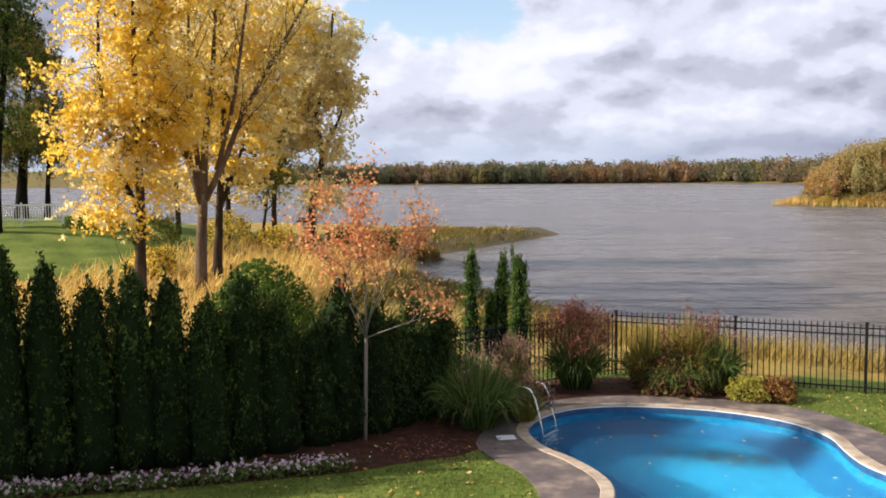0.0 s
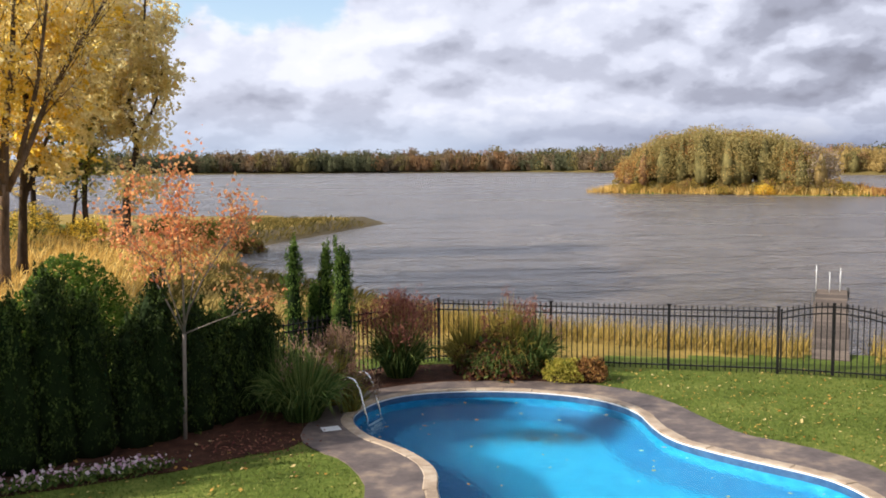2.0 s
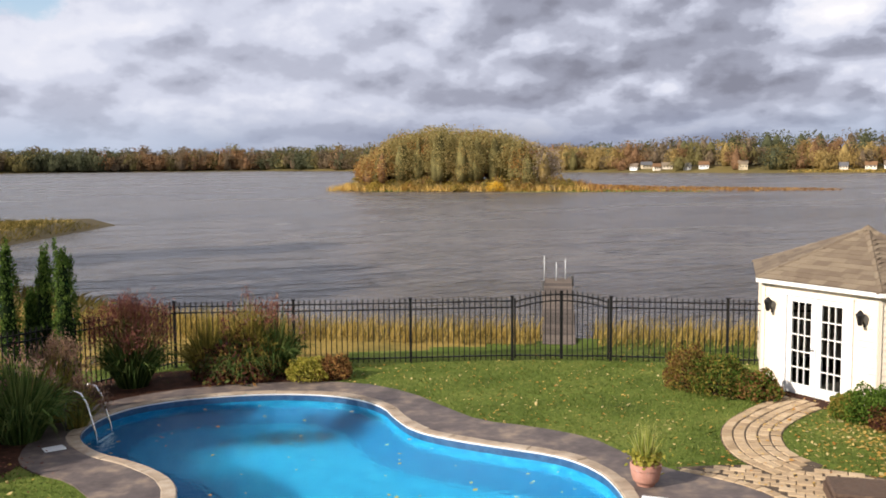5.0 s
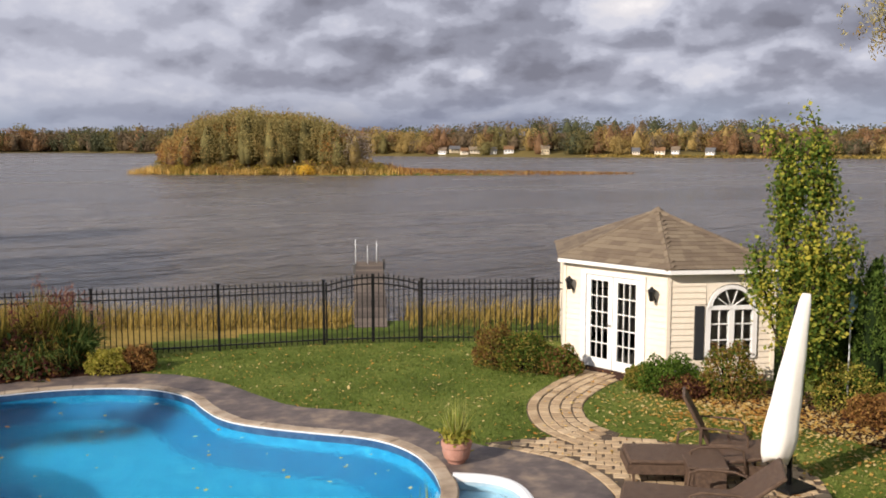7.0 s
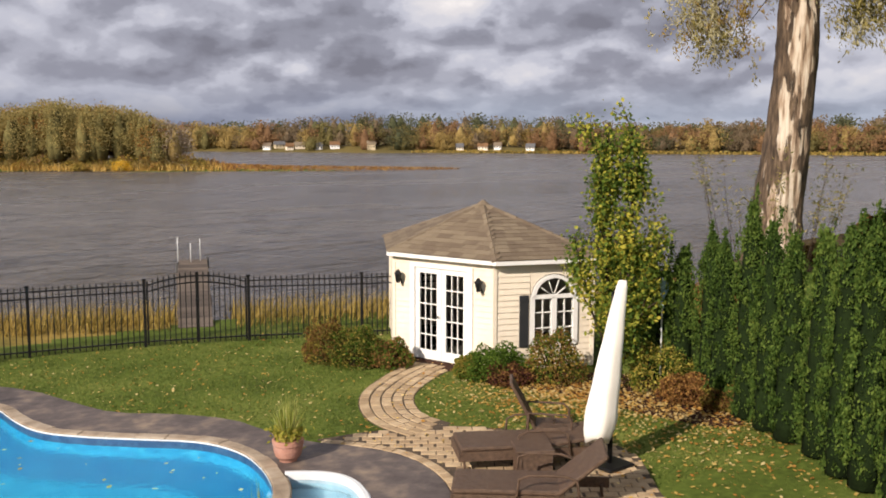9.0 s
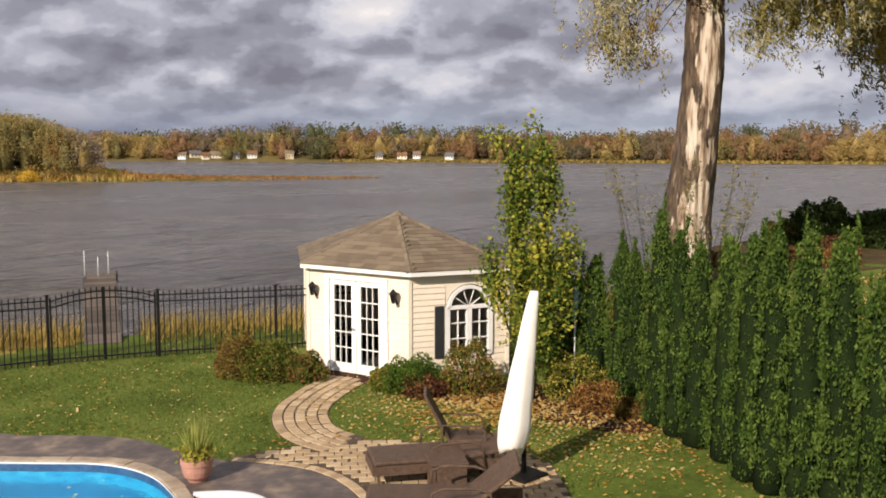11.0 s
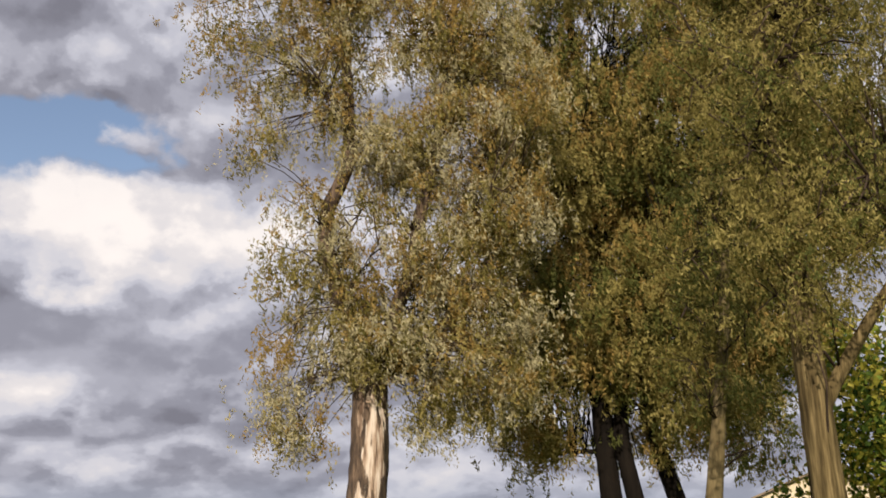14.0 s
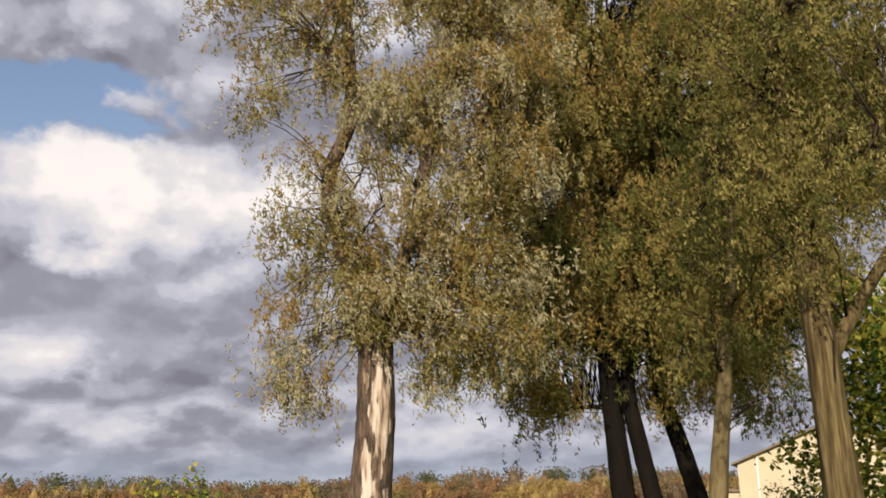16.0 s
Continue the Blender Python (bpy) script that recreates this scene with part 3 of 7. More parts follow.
def slab(poly, z0, z1):
    bm = bmesh.new()
    vs = [bm.verts.new((x, y, z0)) for x, y in ccw(poly)]
    f = bm.faces.new(vs)
    r = bmesh.ops.extrude_face_region(bm, geom=[f])
    bmesh.ops.translate(bm, verts=[v for v in r["geom"] if isinstance(v, bmesh.types.BMVert)], vec=(0, 0, z1 - z0))
    bmesh.ops.recalc_face_normals(bm, faces=bm.faces)
    bmesh.ops.triangulate(bm, faces=[f for f in bm.faces if len(f.verts) > 4])
    return bm


# ---------------------------------------------------------------- plan
WATER_Z = -1.2
SHORE = [(-600, -3000), (-600, 95), (-150, 92), (-80, 96), (-60, 104), (-40, 106), (-22, 101), (-5.5, 95.5), (-8.5, 85), (-12.5, 71), (-14, 66), (-13.2, 59), (-11.3, 51), (-7.6, 45), (-3.9, 40.4), (-1, 35), (1, 31.5), (4, 28.3), (9, 26),
         (15, 23.5), (21, 21.5), (26, 21.3), (31, 22.5), (37, 25), (46, 26), (60, 27), (80, 30), (98, 33), (125, 37), (200, 40), (420, 30), (3000, 30), (3000, -3000)]
ISLAND = [(29, 192), (38, 183), (48, 176), (60, 168), (72, 161), (90, 153), (112, 146), (119, 147), (108, 153), (92, 162), (80, 174), (70, 196), (52, 210), (38, 205)]
POOL = ccw(smooth_loop([(-1.90, 16.1), (-1.74, 16.95), (-1.28, 17.75), (-0.5, 18.15), (0.56, 18.25), (1.68, 18.1), (2.78, 17.55), (3.36, 16.6), (3.38, 15.65), (3.52, 14.8), (4.0, 14.15), (4.66, 13.5), (5.35, 12.85), (5.6, 12.0), (5.48, 11.1),
                       (5.2, 10.3), (4.4, 9.3), (2.6, 8.9), (0.9, 9.6), (-0.1, 11.0), (-0.32, 12.4), (-0.28, 13.1), (-0.45, 13.75), (-0.92, 14.5), (-1.5, 15.1)], 2))
STEPS = ccw(smooth_loop([(5.38, 10.95), (5.64, 10.82), (5.95, 10.6), (6.14, 10.32), (6.14, 9.95), (5.95, 9.4), (5.5, 8.7), (4.9, 8.5), (4.6, 8.75), (4.95, 9.6), (5.2, 10.4)], 2))
DECK = ccw(smooth_loop([(-1.2, 9.0), (-1.3, 12.2), (-1.36, 12.85), (-1.77, 13.85), (-2.25, 14.3), (-2.62, 14.9), (-2.65, 15.8), (-2.4, 17.2), (-1.85, 18.2), (-1.0, 18.75), (0.05, 19.08), (1.76, 19.05), (3.25, 18.55), (4.08, 17.4),
                       (4.45, 16.0), (4.76, 15.05), (5.5, 14.45), (6.15, 13.6), (6.3, 12.7), (6.5, 11.9), (7.08, 11.15), (7.36, 10.4), (7.22, 9.5), (6.86, 8.8), (6.2, 7.4), (3.0, 6.4), (0.0, 7.2)], 1))


def far_radius(a):
    """The far shore's distance, by the bearing in degrees clockwise from +y."""
    return np.interp(a, [-30, 5, 14, 22, 28, 34, 45, 60, 75], [830, 800, 640, 520, 470, 440, 430, 430, 420])


def terrain(X, Y):
    r, a = np.hypot(X, Y), np.degrees(np.arctan2(X, Y))
    land = inside(SHORE, X, Y)
    d = edge_distance(SHORE, X, Y)
    meadow = np.clip((Y - 23) / 6, 0, 1) * np.clip((4 - X) / 6, 0, 1)
    top = -0.5 * meadow + 2.7 * np.exp(-(((X + 38) / 14) ** 2 + ((Y - 56) / 16) ** 2))
    z = np.where(land, np.minimum(WATER_Z + d * 0.32, top + 0 * d), WATER_Z - np.minimum(d * 0.3, 1.6))
    isl = inside(ISLAND, X, Y)
    di = edge_distance(ISLAND, X, Y)
    z = np.where(isl, WATER_Z + np.minimum(di * 0.16, 1.5), np.where(land, z, np.maximum(z, WATER_Z - di * 0.3)))
    fr = far_radius(a)
    behind = (np.abs(a) < 110) & ~land & (r > fr - 6)
    z = np.where(behind, np.minimum(WATER_Z + (r - fr) * 0.15, 2.0 + (r - fr) * 0.012), z)
    return z


def ground_z(x, y):
    return float(terrain(np.array([x]), np.array([y]))[0])


def build_ground():
    ang = np.radians(np.concatenate([np.arange(-34, 104, 0.5), np.arange(104, 326, 4.0)]))
    rad = np.concatenate([np.arange(2.0, 34, 0.4), 34 * 1.055 ** np.arange(0, 91)])
    A, R = np.meshgrid(ang, rad, indexing="ij")
    X, Y = R * np.sin(A), R * np.cos(A)
    Z = terrain(X.ravel(), Y.ravel()).reshape(X.shape)
    Z += np.where(R > 24, 0.05 * np.sin(X * 1.3) * np.sin(Y * 1.1), 0) * (Z > WATER_Z)
    na, nr = X.shape
    V = np.stack([X, Y, Z], 2).reshape(-1, 3).tolist()
    V.append((0, 0, 0))
    i, j = np.meshgrid(np.arange(na), np.arange(nr - 1), indexing="ij")
    i2 = (i + 1) % na
    F = np.stack([i * nr + j, i * nr + j + 1, i2 * nr + j + 1, i2 * nr + j], -1).reshape(-1, 4)
    C = np.array(V)[F].mean(1)
    cut = offset_loop(POOL, 0.45)
    cut2 = offset_loop(STEPS, 0.35)
    keep = ~(inside(cut, C[:, 0], C[:, 1]) | inside(cut2, C[:, 0], C[:, 1]))
    F, C = F[keep], C[keep]
    r = np.hypot(C[:, 0], C[:, 1])
    mat = np.zeros(len(F), np.int32)
    d = edge_distance(SHORE, C[:, 0], C[:, 1])
    meadow = (C[:, 1] > 21.5 + 0.0 * C[:, 0]) & (C[:, 0] < 24) & ~((C[:, 0] < -24) & (C[:, 2] > -0.1))
    mat[meadow] = 1
    mat[(d < 3.0) & (C[:, 1] > 20) & (r < 150)] = 2
    mat[(r > 300) | inside(ISLAND, C[:, 0], C[:, 1])] = 3
    faces = F.tolist() + [(k * nr, ((k + 1) % na) * nr, na * nr) for k in range(na)]
    o = obj("ground", V, faces, [GRASS, MEADOW, MUD, FARLAND])
    o.data.polygons.foreach_set("material_index", np.concatenate([mat, np.zeros(na, np.int32)]))
    for p in o.data.polygons:
        p.use_smooth = True
    tagged(o, "green lawn falling to dry meadow and muddy lake shore", "ground", kind="structure")


build_ground()
bm = bmesh.new()
ring = [bm.verts.new((3900 * math.sin(2 * math.pi * k / 96), 3900 * math.cos(2 * math.pi * k / 96), WATER_Z)) for k in range(96)]
bm.faces.new(ring)
bmesh.ops.recalc_face_normals(bm, faces=bm.faces)
for f in bm.faces:
    if f.normal.z < 0:
        f.normal_flip()
tagged(part("water", bm, LAKE), "wide grey-brown lake ruffled by the wind", "lake", kind="structure")

# ---------------------------------------------------------------- pool
def wall_strip(loop, z0, z1, out0=0.0, out1=0.0):
    a, b = offset_loop(loop, out0), offset_loop(loop, out1)
    n = len(loop)
    V = [(x, y, z0) for x, y in a] + [(x, y, z1) for x, y in b]
    F = [(i, (i + 1) % n, n + (i + 1) % n, n + i) for i in range(n)]
    return V, F


def join(*vf):
    V, F = [], []
    for v, f in vf:
        o = len(V)
        V += list(v)
        F += [tuple(i + o for i in q) for q in f]
    return V, F


def fill(loop, z):
    return [(x, y, z) for x, y in loop], [tuple(range(len(loop)))]


pool = empty("swimming_pool", Matrix(), "kidney-shaped swimming pool with bright blue water", "swimming pool")
obj("pool_wall", *wall_strip(POOL, -1.0, -0.14), LINER, pool, "bright blue liner wall")
obj("liner_band", *wall_strip(POOL, -0.14, 0.0), LINER_BAND, pool, "patterned blue waterline band")
part("pool_floor", slab(POOL, -1.1, -1.0), LINER, pool, "bright blue pool floor")
# cove at the wall's foot; the wall's shadow is put into its darker blue
obj("floor_cove", *wall_strip(POOL, -1.0, -0.62, -0.75, -0.004), LINER_COVE_SHADE, pool, "sloped blue cove at the foot of the wall")
o = obj("pool_surface", *fill(POOL, -0.12), POOLWATER, pool, "clear pool water with small ripples")
o.visible_shadow = False
crng = np.random.default_rng(17)
loop_ = [Vector(p) for p in POOL]
out_ = [Vector(p) for p in offset_loop(POOL, 1.0)]
obj("coping_bed", *join(wall_strip(POOL, 0.008, 0.012, 0.0, 0.02), wall_strip(offset_loop(POOL, 0.02), 0.012, 0.012, 0, 0.22)), SAND, pool, "sandy mortar bed under the coping")
span, n_ = 0.0, len(loop_)
first_ = 0
for i in range(1, n_ + 1):
    span += (loop_[i % n_] - loop_[i - 1]).length
    if span > 0.42 or i == n_:
        top, low = [], []
        wide = 0.185 + 0.05 * crng.random()
        lift = 0.030 + 0.008 * crng.random()
        idx = list(range(first_, i + 1))
        for q, k in enumerate(idx):
            p, nrm = loop_[k % n_], (out_[k % n_] - loop_[k % n_]).normalized()
            tng = (loop_[(k + 1) % n_] - loop_[k - 1]).normalized()
            p = p + tng * (0.006 if q == 0 else -0.006 if q == len(idx) - 1 else 0)
            for d_, z_ in ((0.0, 0.012), (0.004, lift - 0.008), (0.02, lift), (wide - 0.02 + 0.012 * crng.random(), lift - 0.003), (wide + 0.01, 0.014)):
                top.append((p.x + nrm.x * d_, p.y + nrm.y * d_, z_))
        F = [(5 * q + k, 5 * q + k + 1, 5 * q + k + 6, 5 * q + k + 5) for q in range(len(idx) - 1) for k in range(4)]
        e_ = 5 * (len(idx) - 1)
        F += [(0, 1, 2, 3, 4)[::-1], (e_, e_ + 1, e_ + 2, e_ + 3, e_ + 4)]
        obj("coping_stone", top, [f[::-1] for f in F], COPING, pool)
        first_, span = i, 0.0
obj("coping_trim", *wall_strip(POOL, -0.012, 0.012, -0.008, -0.008), WHITE_PLASTIC, pool, "white plastic edge track")


def ring_slab(outer, inner, z0, z1):
    """A flat ring between two outlines, with an outer edge."""
    bm = bmesh.new()
    loops = []
    for lp in (outer, inner):
        vs = [bm.verts.new((x, y, z1)) for x, y in lp]
        es = [bm.edges.new((vs[i], vs[(i + 1) % len(vs)])) for i in range(len(vs))]
        loops.append((vs, es))
    bmesh.ops.triangle_fill(bm, use_beauty=True, use_dissolve=False, edges=loops[0][1] + loops[1][1])
    vs = loops[0][0]
    low = [bm.verts.new((v.co.x, v.co.y, z0)) for v in vs]
    for i in range(len(vs)):
        k = (i + 1) % len(vs)
        bm.faces.new((vs[i], low[i], low[k], vs[k]))
    bmesh.ops.recalc_face_normals(bm, faces=bm.faces)
    for f in bm.faces:
        if abs(f.normal.z) > 0.9 and f.normal.z < 0:
            f.normal_flip()
    return bm


def union(a, c):
    """The outline round two overlapping counter-clockwise loops."""
    oa = ~inside(c, [p[0] for p in a], [p[1] for p in a])
    oc = ~inside(a, [p[0] for p in c], [p[1] for p in c])
    ka = next(i for i in range(len(a)) if oa[i] and not oa[i - 1])
    kc = next(i for i in range(len(c)) if oc[i] and not oc[i - 1])
    ra = [a[(ka + i) % len(a)] for i in range(len(a)) if oa[(ka + i) % len(a)]]
    rc = [c[(kc + i) % len(c)] for i in range(len(c)) if oc[(kc + i) % len(c)]]
    return ra + rc, rc


hole, STEP_ARC = union(offset_loop(POOL, 0.2), offset_loop(STEPS, 0.06))
tagged(part("pavement", ring_slab(DECK, hole, -0.1, 0.022), CONCRETE), "grey stamped concrete deck round the pool", "pool deck", kind="structure")
steps = empty("pool_steps", Matrix(), "white moulded corner steps at the pool's edge", "pool steps")
arc = [Vector(p) for p in STEP_ARC]
V, F = [], []
for i, p in enumerate(arc):
    t = (arc[min(i + 1, len(arc) - 1)] - arc[max(i - 1, 0)]).normalized()
    n = Vector((t.y, -t.x))
    for dd, z in ((-0.05, -0.06), (-0.05, 0.025), (-0.03, 0.04), (0.03, 0.04), (0.05, 0.025), (0.05, -0.03)):
        V.append((p.x + n.x * dd, p.y + n.y * dd, z))
    if i:
        F += [(6 * i - 6 + k, 6 * i + k, 6 * i + k + 1, 6 * i - 5 + k) for k in range(5)]
obj("rim", V, F, WHITE_PLASTIC, steps)
V = [(x, y, z) for x, y in offset_loop([tuple(p) for p in arc], -0.04) for z in (-0.31, -0.05)]
obj("basin_wall", V, [(2 * k, 2 * k + 2, 2 * k + 3, 2 * k + 1) for k in range(len(arc) - 1)], STEP_BLUE, steps, "pale blue wall of the step basin")

part("tread", slab(STEPS, -0.32, -0.30), STEP_BLUE, steps, "pale blue step under water")
o = obj("step_water", *fill(STEPS, -0.1), POOLWATER, steps)
o.visible_shadow = False

# ---------------------------------------------------------------- fence
FENCE = [(-0.32, 21.2), (2.22, 20.62), (4.75, 20.07), (7.0, 19.62), (9.06, 18.85), (11.3, 17.72), (13.4, 16.9 + 2.6)]


def picket_mesh(h):
    bm = boxes((-0.0105, -0.0105, 0.03, 0.0105, 0.0105, h - 0.05))
    r = bmesh.ops.create_cone(bm, segments=4, radius1=0.021, radius2=0.0, depth=0.07, matrix=Matrix.Translation((0, 0, h - 0.02)))
    me = bpy.data.meshes.new("picket")
    bm.to_mesh(me)
    bm.free()
    me.materials.append(BLACK_METAL)
    return me


POST_BM = boxes((-0.03, -0.03, -0.2, 0.03, 0.03, 1.46), bevel=0.005)
box(POST_BM, -0.046, -0.046, 1.46, 0.046, 0.046, 1.49, bevel=0.005)
POST_ME = bpy.data.meshes.new("post")
POST_BM.to_mesh(POST_ME)
POST_BM.free()
POST_ME.materials.append(BLACK_METAL)
PICKET = picket_mesh(1.46)


def fence_panel(a, b, first=True):
    d = Vector((b[0] - a[0], b[1] - a[1]))
    L_, ang = d.length, math.degrees(math.atan2(d.y, d.x))
    e = empty("fence_panel", pose(a[0], a[1], 0, 0, 0, ang), "black metal picket fence panel standing at the lawn's edge", "fence", "fence panels")
    share("post", POST_ME, e, Matrix())
    for z in (0.12, 1.22, 1.36):
        part("rail", boxes((0.03, -0.016, z - 0.014, L_ - 0.03, 0.016, z + 0.014)), BLACK_METAL, e)
    n = int(L_ / 0.116)
    for k in range(1, n):
        share("picket", PICKET, e, Matrix.Translation((L_ * k / n, 0, 0)))
    return e


for k in (0, 1, 2, 4):
    fence_panel(FENCE[k], FENCE[k + 1])
fence_panel(FENCE[5], (13.1, 16.9))
fence_panel((-2.2, 19.4), FENCE[0])
fence_panel((-4.2, 17.5), (-2.2, 19.4))


def gate(a, b):
    """Two leaves with an arched top between two posts."""
    d = Vector((b[0] - a[0], b[1] - a[1]))
    L_, ang = d.length, math.degrees(math.atan2(d.y, d.x))
    e = empty("double_gate", pose(a[0], a[1], 0, 0, 0, ang), "black metal double gate with an arched top", "gate")
    share("post", POST_ME, e, Matrix())
    share("post", POST_ME, e, Matrix.Translation((L_, 0, 0)))
    arch = lambda x: 0.20 * math.sin(math.pi * x / L_) ** 0.8
    for lo, hi in ((0.06, L_ / 2 - 0.015), (L_ / 2 + 0.015, L_ - 0.06)):
        leaf = new("gate_leaf")
        leaf.parent = e
        for x in (lo, hi):
            part("stile", boxes((x - 0.02, -0.02, 0.05, x + 0.02, 0.02, 1.40 + arch(x))), BLACK_METAL, leaf)
        for z in (1.17, 1.31):
            pts = [(lo + (hi - lo) * k / 8, 0, z + arch(lo + (hi - lo) * k / 8)) for k in range(9)]
            tubes("rail", [(pts, [0.018] * 9)], BLACK_METAL, leaf, sides=6)
        part("rail", boxes((lo, -0.016, 0.106, hi, 0.016, 0.134)), BLACK_METAL, leaf)
        n = 9
        for k in range(1, n):
            x = lo + (hi - lo) * k / n
            share("picket", PICKET, leaf, Matrix.Translation((x, 0, 0)) @ Matrix.Diagonal((1, 1, (1.41 + arch(x)) / 1.46, 1)))
    part("latch", boxes((L_ / 2 - 0.04, -0.05, 0.92, L_ / 2 + 0.04, -0.02, 1.02), bevel=0.01), BLACK_METAL, e)


gate(FENCE[3], FENCE[4])

# ---------------------------------------------------------------- dock
def dock():
    a, b = Vector((8.72, 21.0, 0.02)), Vector((10.72, 25.85, 1.02))
    d = b - a
    L_ = d.length
    ang, tilt = math.atan2(d.y, d.x), math.asin(d.z / L_)
    m = Matrix.Translation(a) @ Euler((0, -tilt, ang)).to_matrix().to_4x4()
    e = empty("dock_ramp", m, "grey weathered plank dock tilted up out of the lake", "dock")
    bm = boxes((0, -0.41, -0.045, 0.135, 0.41, 0.0), bevel=0.006)
    me = bpy.data.meshes.new("plank")
    bm.to_mesh(me)
    bm.free()
    me.materials.append(PLANK)
    n = int(L_ / 0.15)
    for k in range(n):
        share("plank", me, e, Matrix.Translation((k * 0.15, 0, 0)))
    for y in (-0.37, 0.37):
        part("beam", boxes((0, y - 0.04, -0.2, L_, y + 0.04, -0.046)), PLANK, e)
    for x, y, h in ((L_ - 0.1, -0.42, 0.10), (L_ - 0.5, 0.44, 0.06)):
        part("bumper", boxes((x - 0.045, y - 0.045, -0.25, x + 0.045, y + 0.045, h), bevel=0.015), HULL, e, "pale grey plastic bumper post")
    for x, y, h in ((L_ - 0.3, 0.40, 0.75), (L_ - 0.3, 0.05, 0.55), (L_ - 0.2, -0.22, 0.65)):
        tubes("pole", [([(x, y, -0.1), (x, y, h * 0.5), (x + 0.02, y, h)], [0.014, 0.013, 0.011])], WHITE_PLASTIC, e, "thin white pole")
    for y in (-0.4, 0.4):
        x = L_ * 0.8
        tubes("leg", [([(x, y, -0.1), (x + 0.55, y, -2.9)], [0.05, 0.05])], PLANK, e)
    for y in (-0.4, 0.4):
        tubes("leg", [([(L_ * 0.45, y, -0.1), (L_ * 0.45 + 0.4, y, -2.0)], [0.05, 0.05])], PLANK, e)


dock()

# ---------------------------------------------------------------- garden house
CEN = Vector((12.95, 15.45))
EAVE = [Vector((10.72, 15.85)), Vector((11.42, 13.25)), Vector((13.5, 12.45))]
EAVE += [2 * CEN - v for v in EAVE]
WALLS = [CEN + (v - CEN) * 0.925 for v in EAVE]
EAVE_Z, PEAK_Z, FLOOR_Z = 2.1, 3.08, 0.03


def cabana():
    e = empty("garden_house", Matrix(), "cream-sided garden house with a brown shingle roof and white trim", "garden house")
    n = 6
    # walls: lapped siding boards with openings for the doors and the window
    for k in range(n):
        a, b = WALLS[k], WALLS[(k + 1) % n]
        d = b - a
        L_, ang = d.length, math.atan2(d.y, d.x)
        m = Matrix.Translation((a.x, a.y, 0)) @ Matrix.Rotation(ang, 4, "Z")
        wall = new("wall")
        wall.parent, wall.matrix_basis = e, m
        if k == 0:
            holes = (0.46, 1.98, 1.95)
        elif k == 1:
            holes = (0.72, 1.72, 2.0)
        else:
            holes = None
        z, step = 0.0, 0.115
        while z < EAVE_Z - 0.02:
            top = min(z + step, EAVE_Z)
            spans = [(0, L_)]
            if holes and k == 0:
                spans = [(0, holes[0]), (holes[1], L_)] if z < holes[2] else spans
            if holes and k == 1 and 0.42 < z < 1.9:
                spans = [(0, holes[0]), (holes[1], L_)]
            for x0, x1 in spans:
                V = [(x0, -0.018, z), (x1, -0.018, z), (x1, 0, top), (x0, 0, top), (x0, 0.07, z), (x1, 0.07, z), (x1, 0.07, top), (x0, 0.07, top)]
                F = [(0, 1, 2, 3), (5, 4, 7, 6), (1, 0, 4, 5), (0, 3, 7, 4), (1, 5, 6, 2), (3, 2, 6, 7)]
                obj("siding_board", V, F, SIDING, wall)
            z += step
        part("corner_trim", boxes((-0.035, -0.03, 0, 0.035, 0.04, EAVE_Z)), SIDING, wall)
    bm = slab([tuple(v) for v in WALLS], 0.0, FLOOR_Z)
    part("floor_slab", bm, INSIDE, e)
    # double doors
    a, d = WALLS[0], WALLS[1] - WALLS[0]
    m = Matrix.Translation((a.x, a.y, 0)) @ Matrix.Rotation(math.atan2(d.y, d.x), 4, "Z")
    fr = part("door_frame", boxes((0.44, -0.05, 0, 0.56, 0.08, 1.98), (1.88, -0.05, 0, 2.0, 0.08, 1.98), (0.56, -0.05, 1.90, 1.88, 0.08, 1.98)), WHITE_PAINT, e)
    fr.matrix_basis = m
    for s in (0, 1):
        x0 = 0.565 + 0.66 * s
        dr = part("door", boxes((x0, -0.02, 0.03, x0 + 0.11, 0.025, 1.89), (x0 + 0.54, -0.02, 0.03, x0 + 0.65, 0.025, 1.89), (x0 + 0.11, -0.02, 0.03, x0 + 0.54, 0.025, 0.22), (x0 + 0.11, -0.02, 1.79, x0 + 0.54, 0.025, 1.89)), WHITE_PAINT, e, "white french door")
        dr.matrix_basis = m
        for i in range(1, 3):
            x = x0 + 0.11 + 0.43 * i / 3
            part("muntin", boxes((x - 0.009, -0.017, 0.22, x + 0.009, 0.017, 1.79)), WHITE_PAINT, dr)
        for j in range(1, 5):
            z = 0.22 + 1.57 * j / 5
            part("muntin", boxes((x0 + 0.11, -0.015, z - 0.01, x0 + 0.54, 0.015, z + 0.01)), WHITE_PAINT, dr)
        pn = part("pane", boxes((x0 + 0.11, -0.003, 0.22, x0 + 0.54, 0.003, 1.79)), GLASS, dr)
        pn.visible_shadow = False
        if s == 0:
            bm = bmesh.new()
            bmesh.ops.create_uvsphere(bm, u_segments=10, v_segments=6, radius=0.03, matrix=Matrix.Translation((x0 + 0.6, -0.06, 0.93)))
            part("knob", bm, CHROME, dr, "round metal knob", True)
    # arched window
    a, d = WALLS[1], WALLS[2] - WALLS[1]
    m = Matrix.Translation((a.x, a.y, 0)) @ Matrix.Rotation(math.atan2(d.y, d.x), 4, "Z")
    x0, x1, zb, zs = 0.74, 1.70, 0.5, 1.42
    xm, r = (x0 + x1) / 2, (x1 - x0) / 2
    w = empty("window", m, "", "")
    w.parent = e
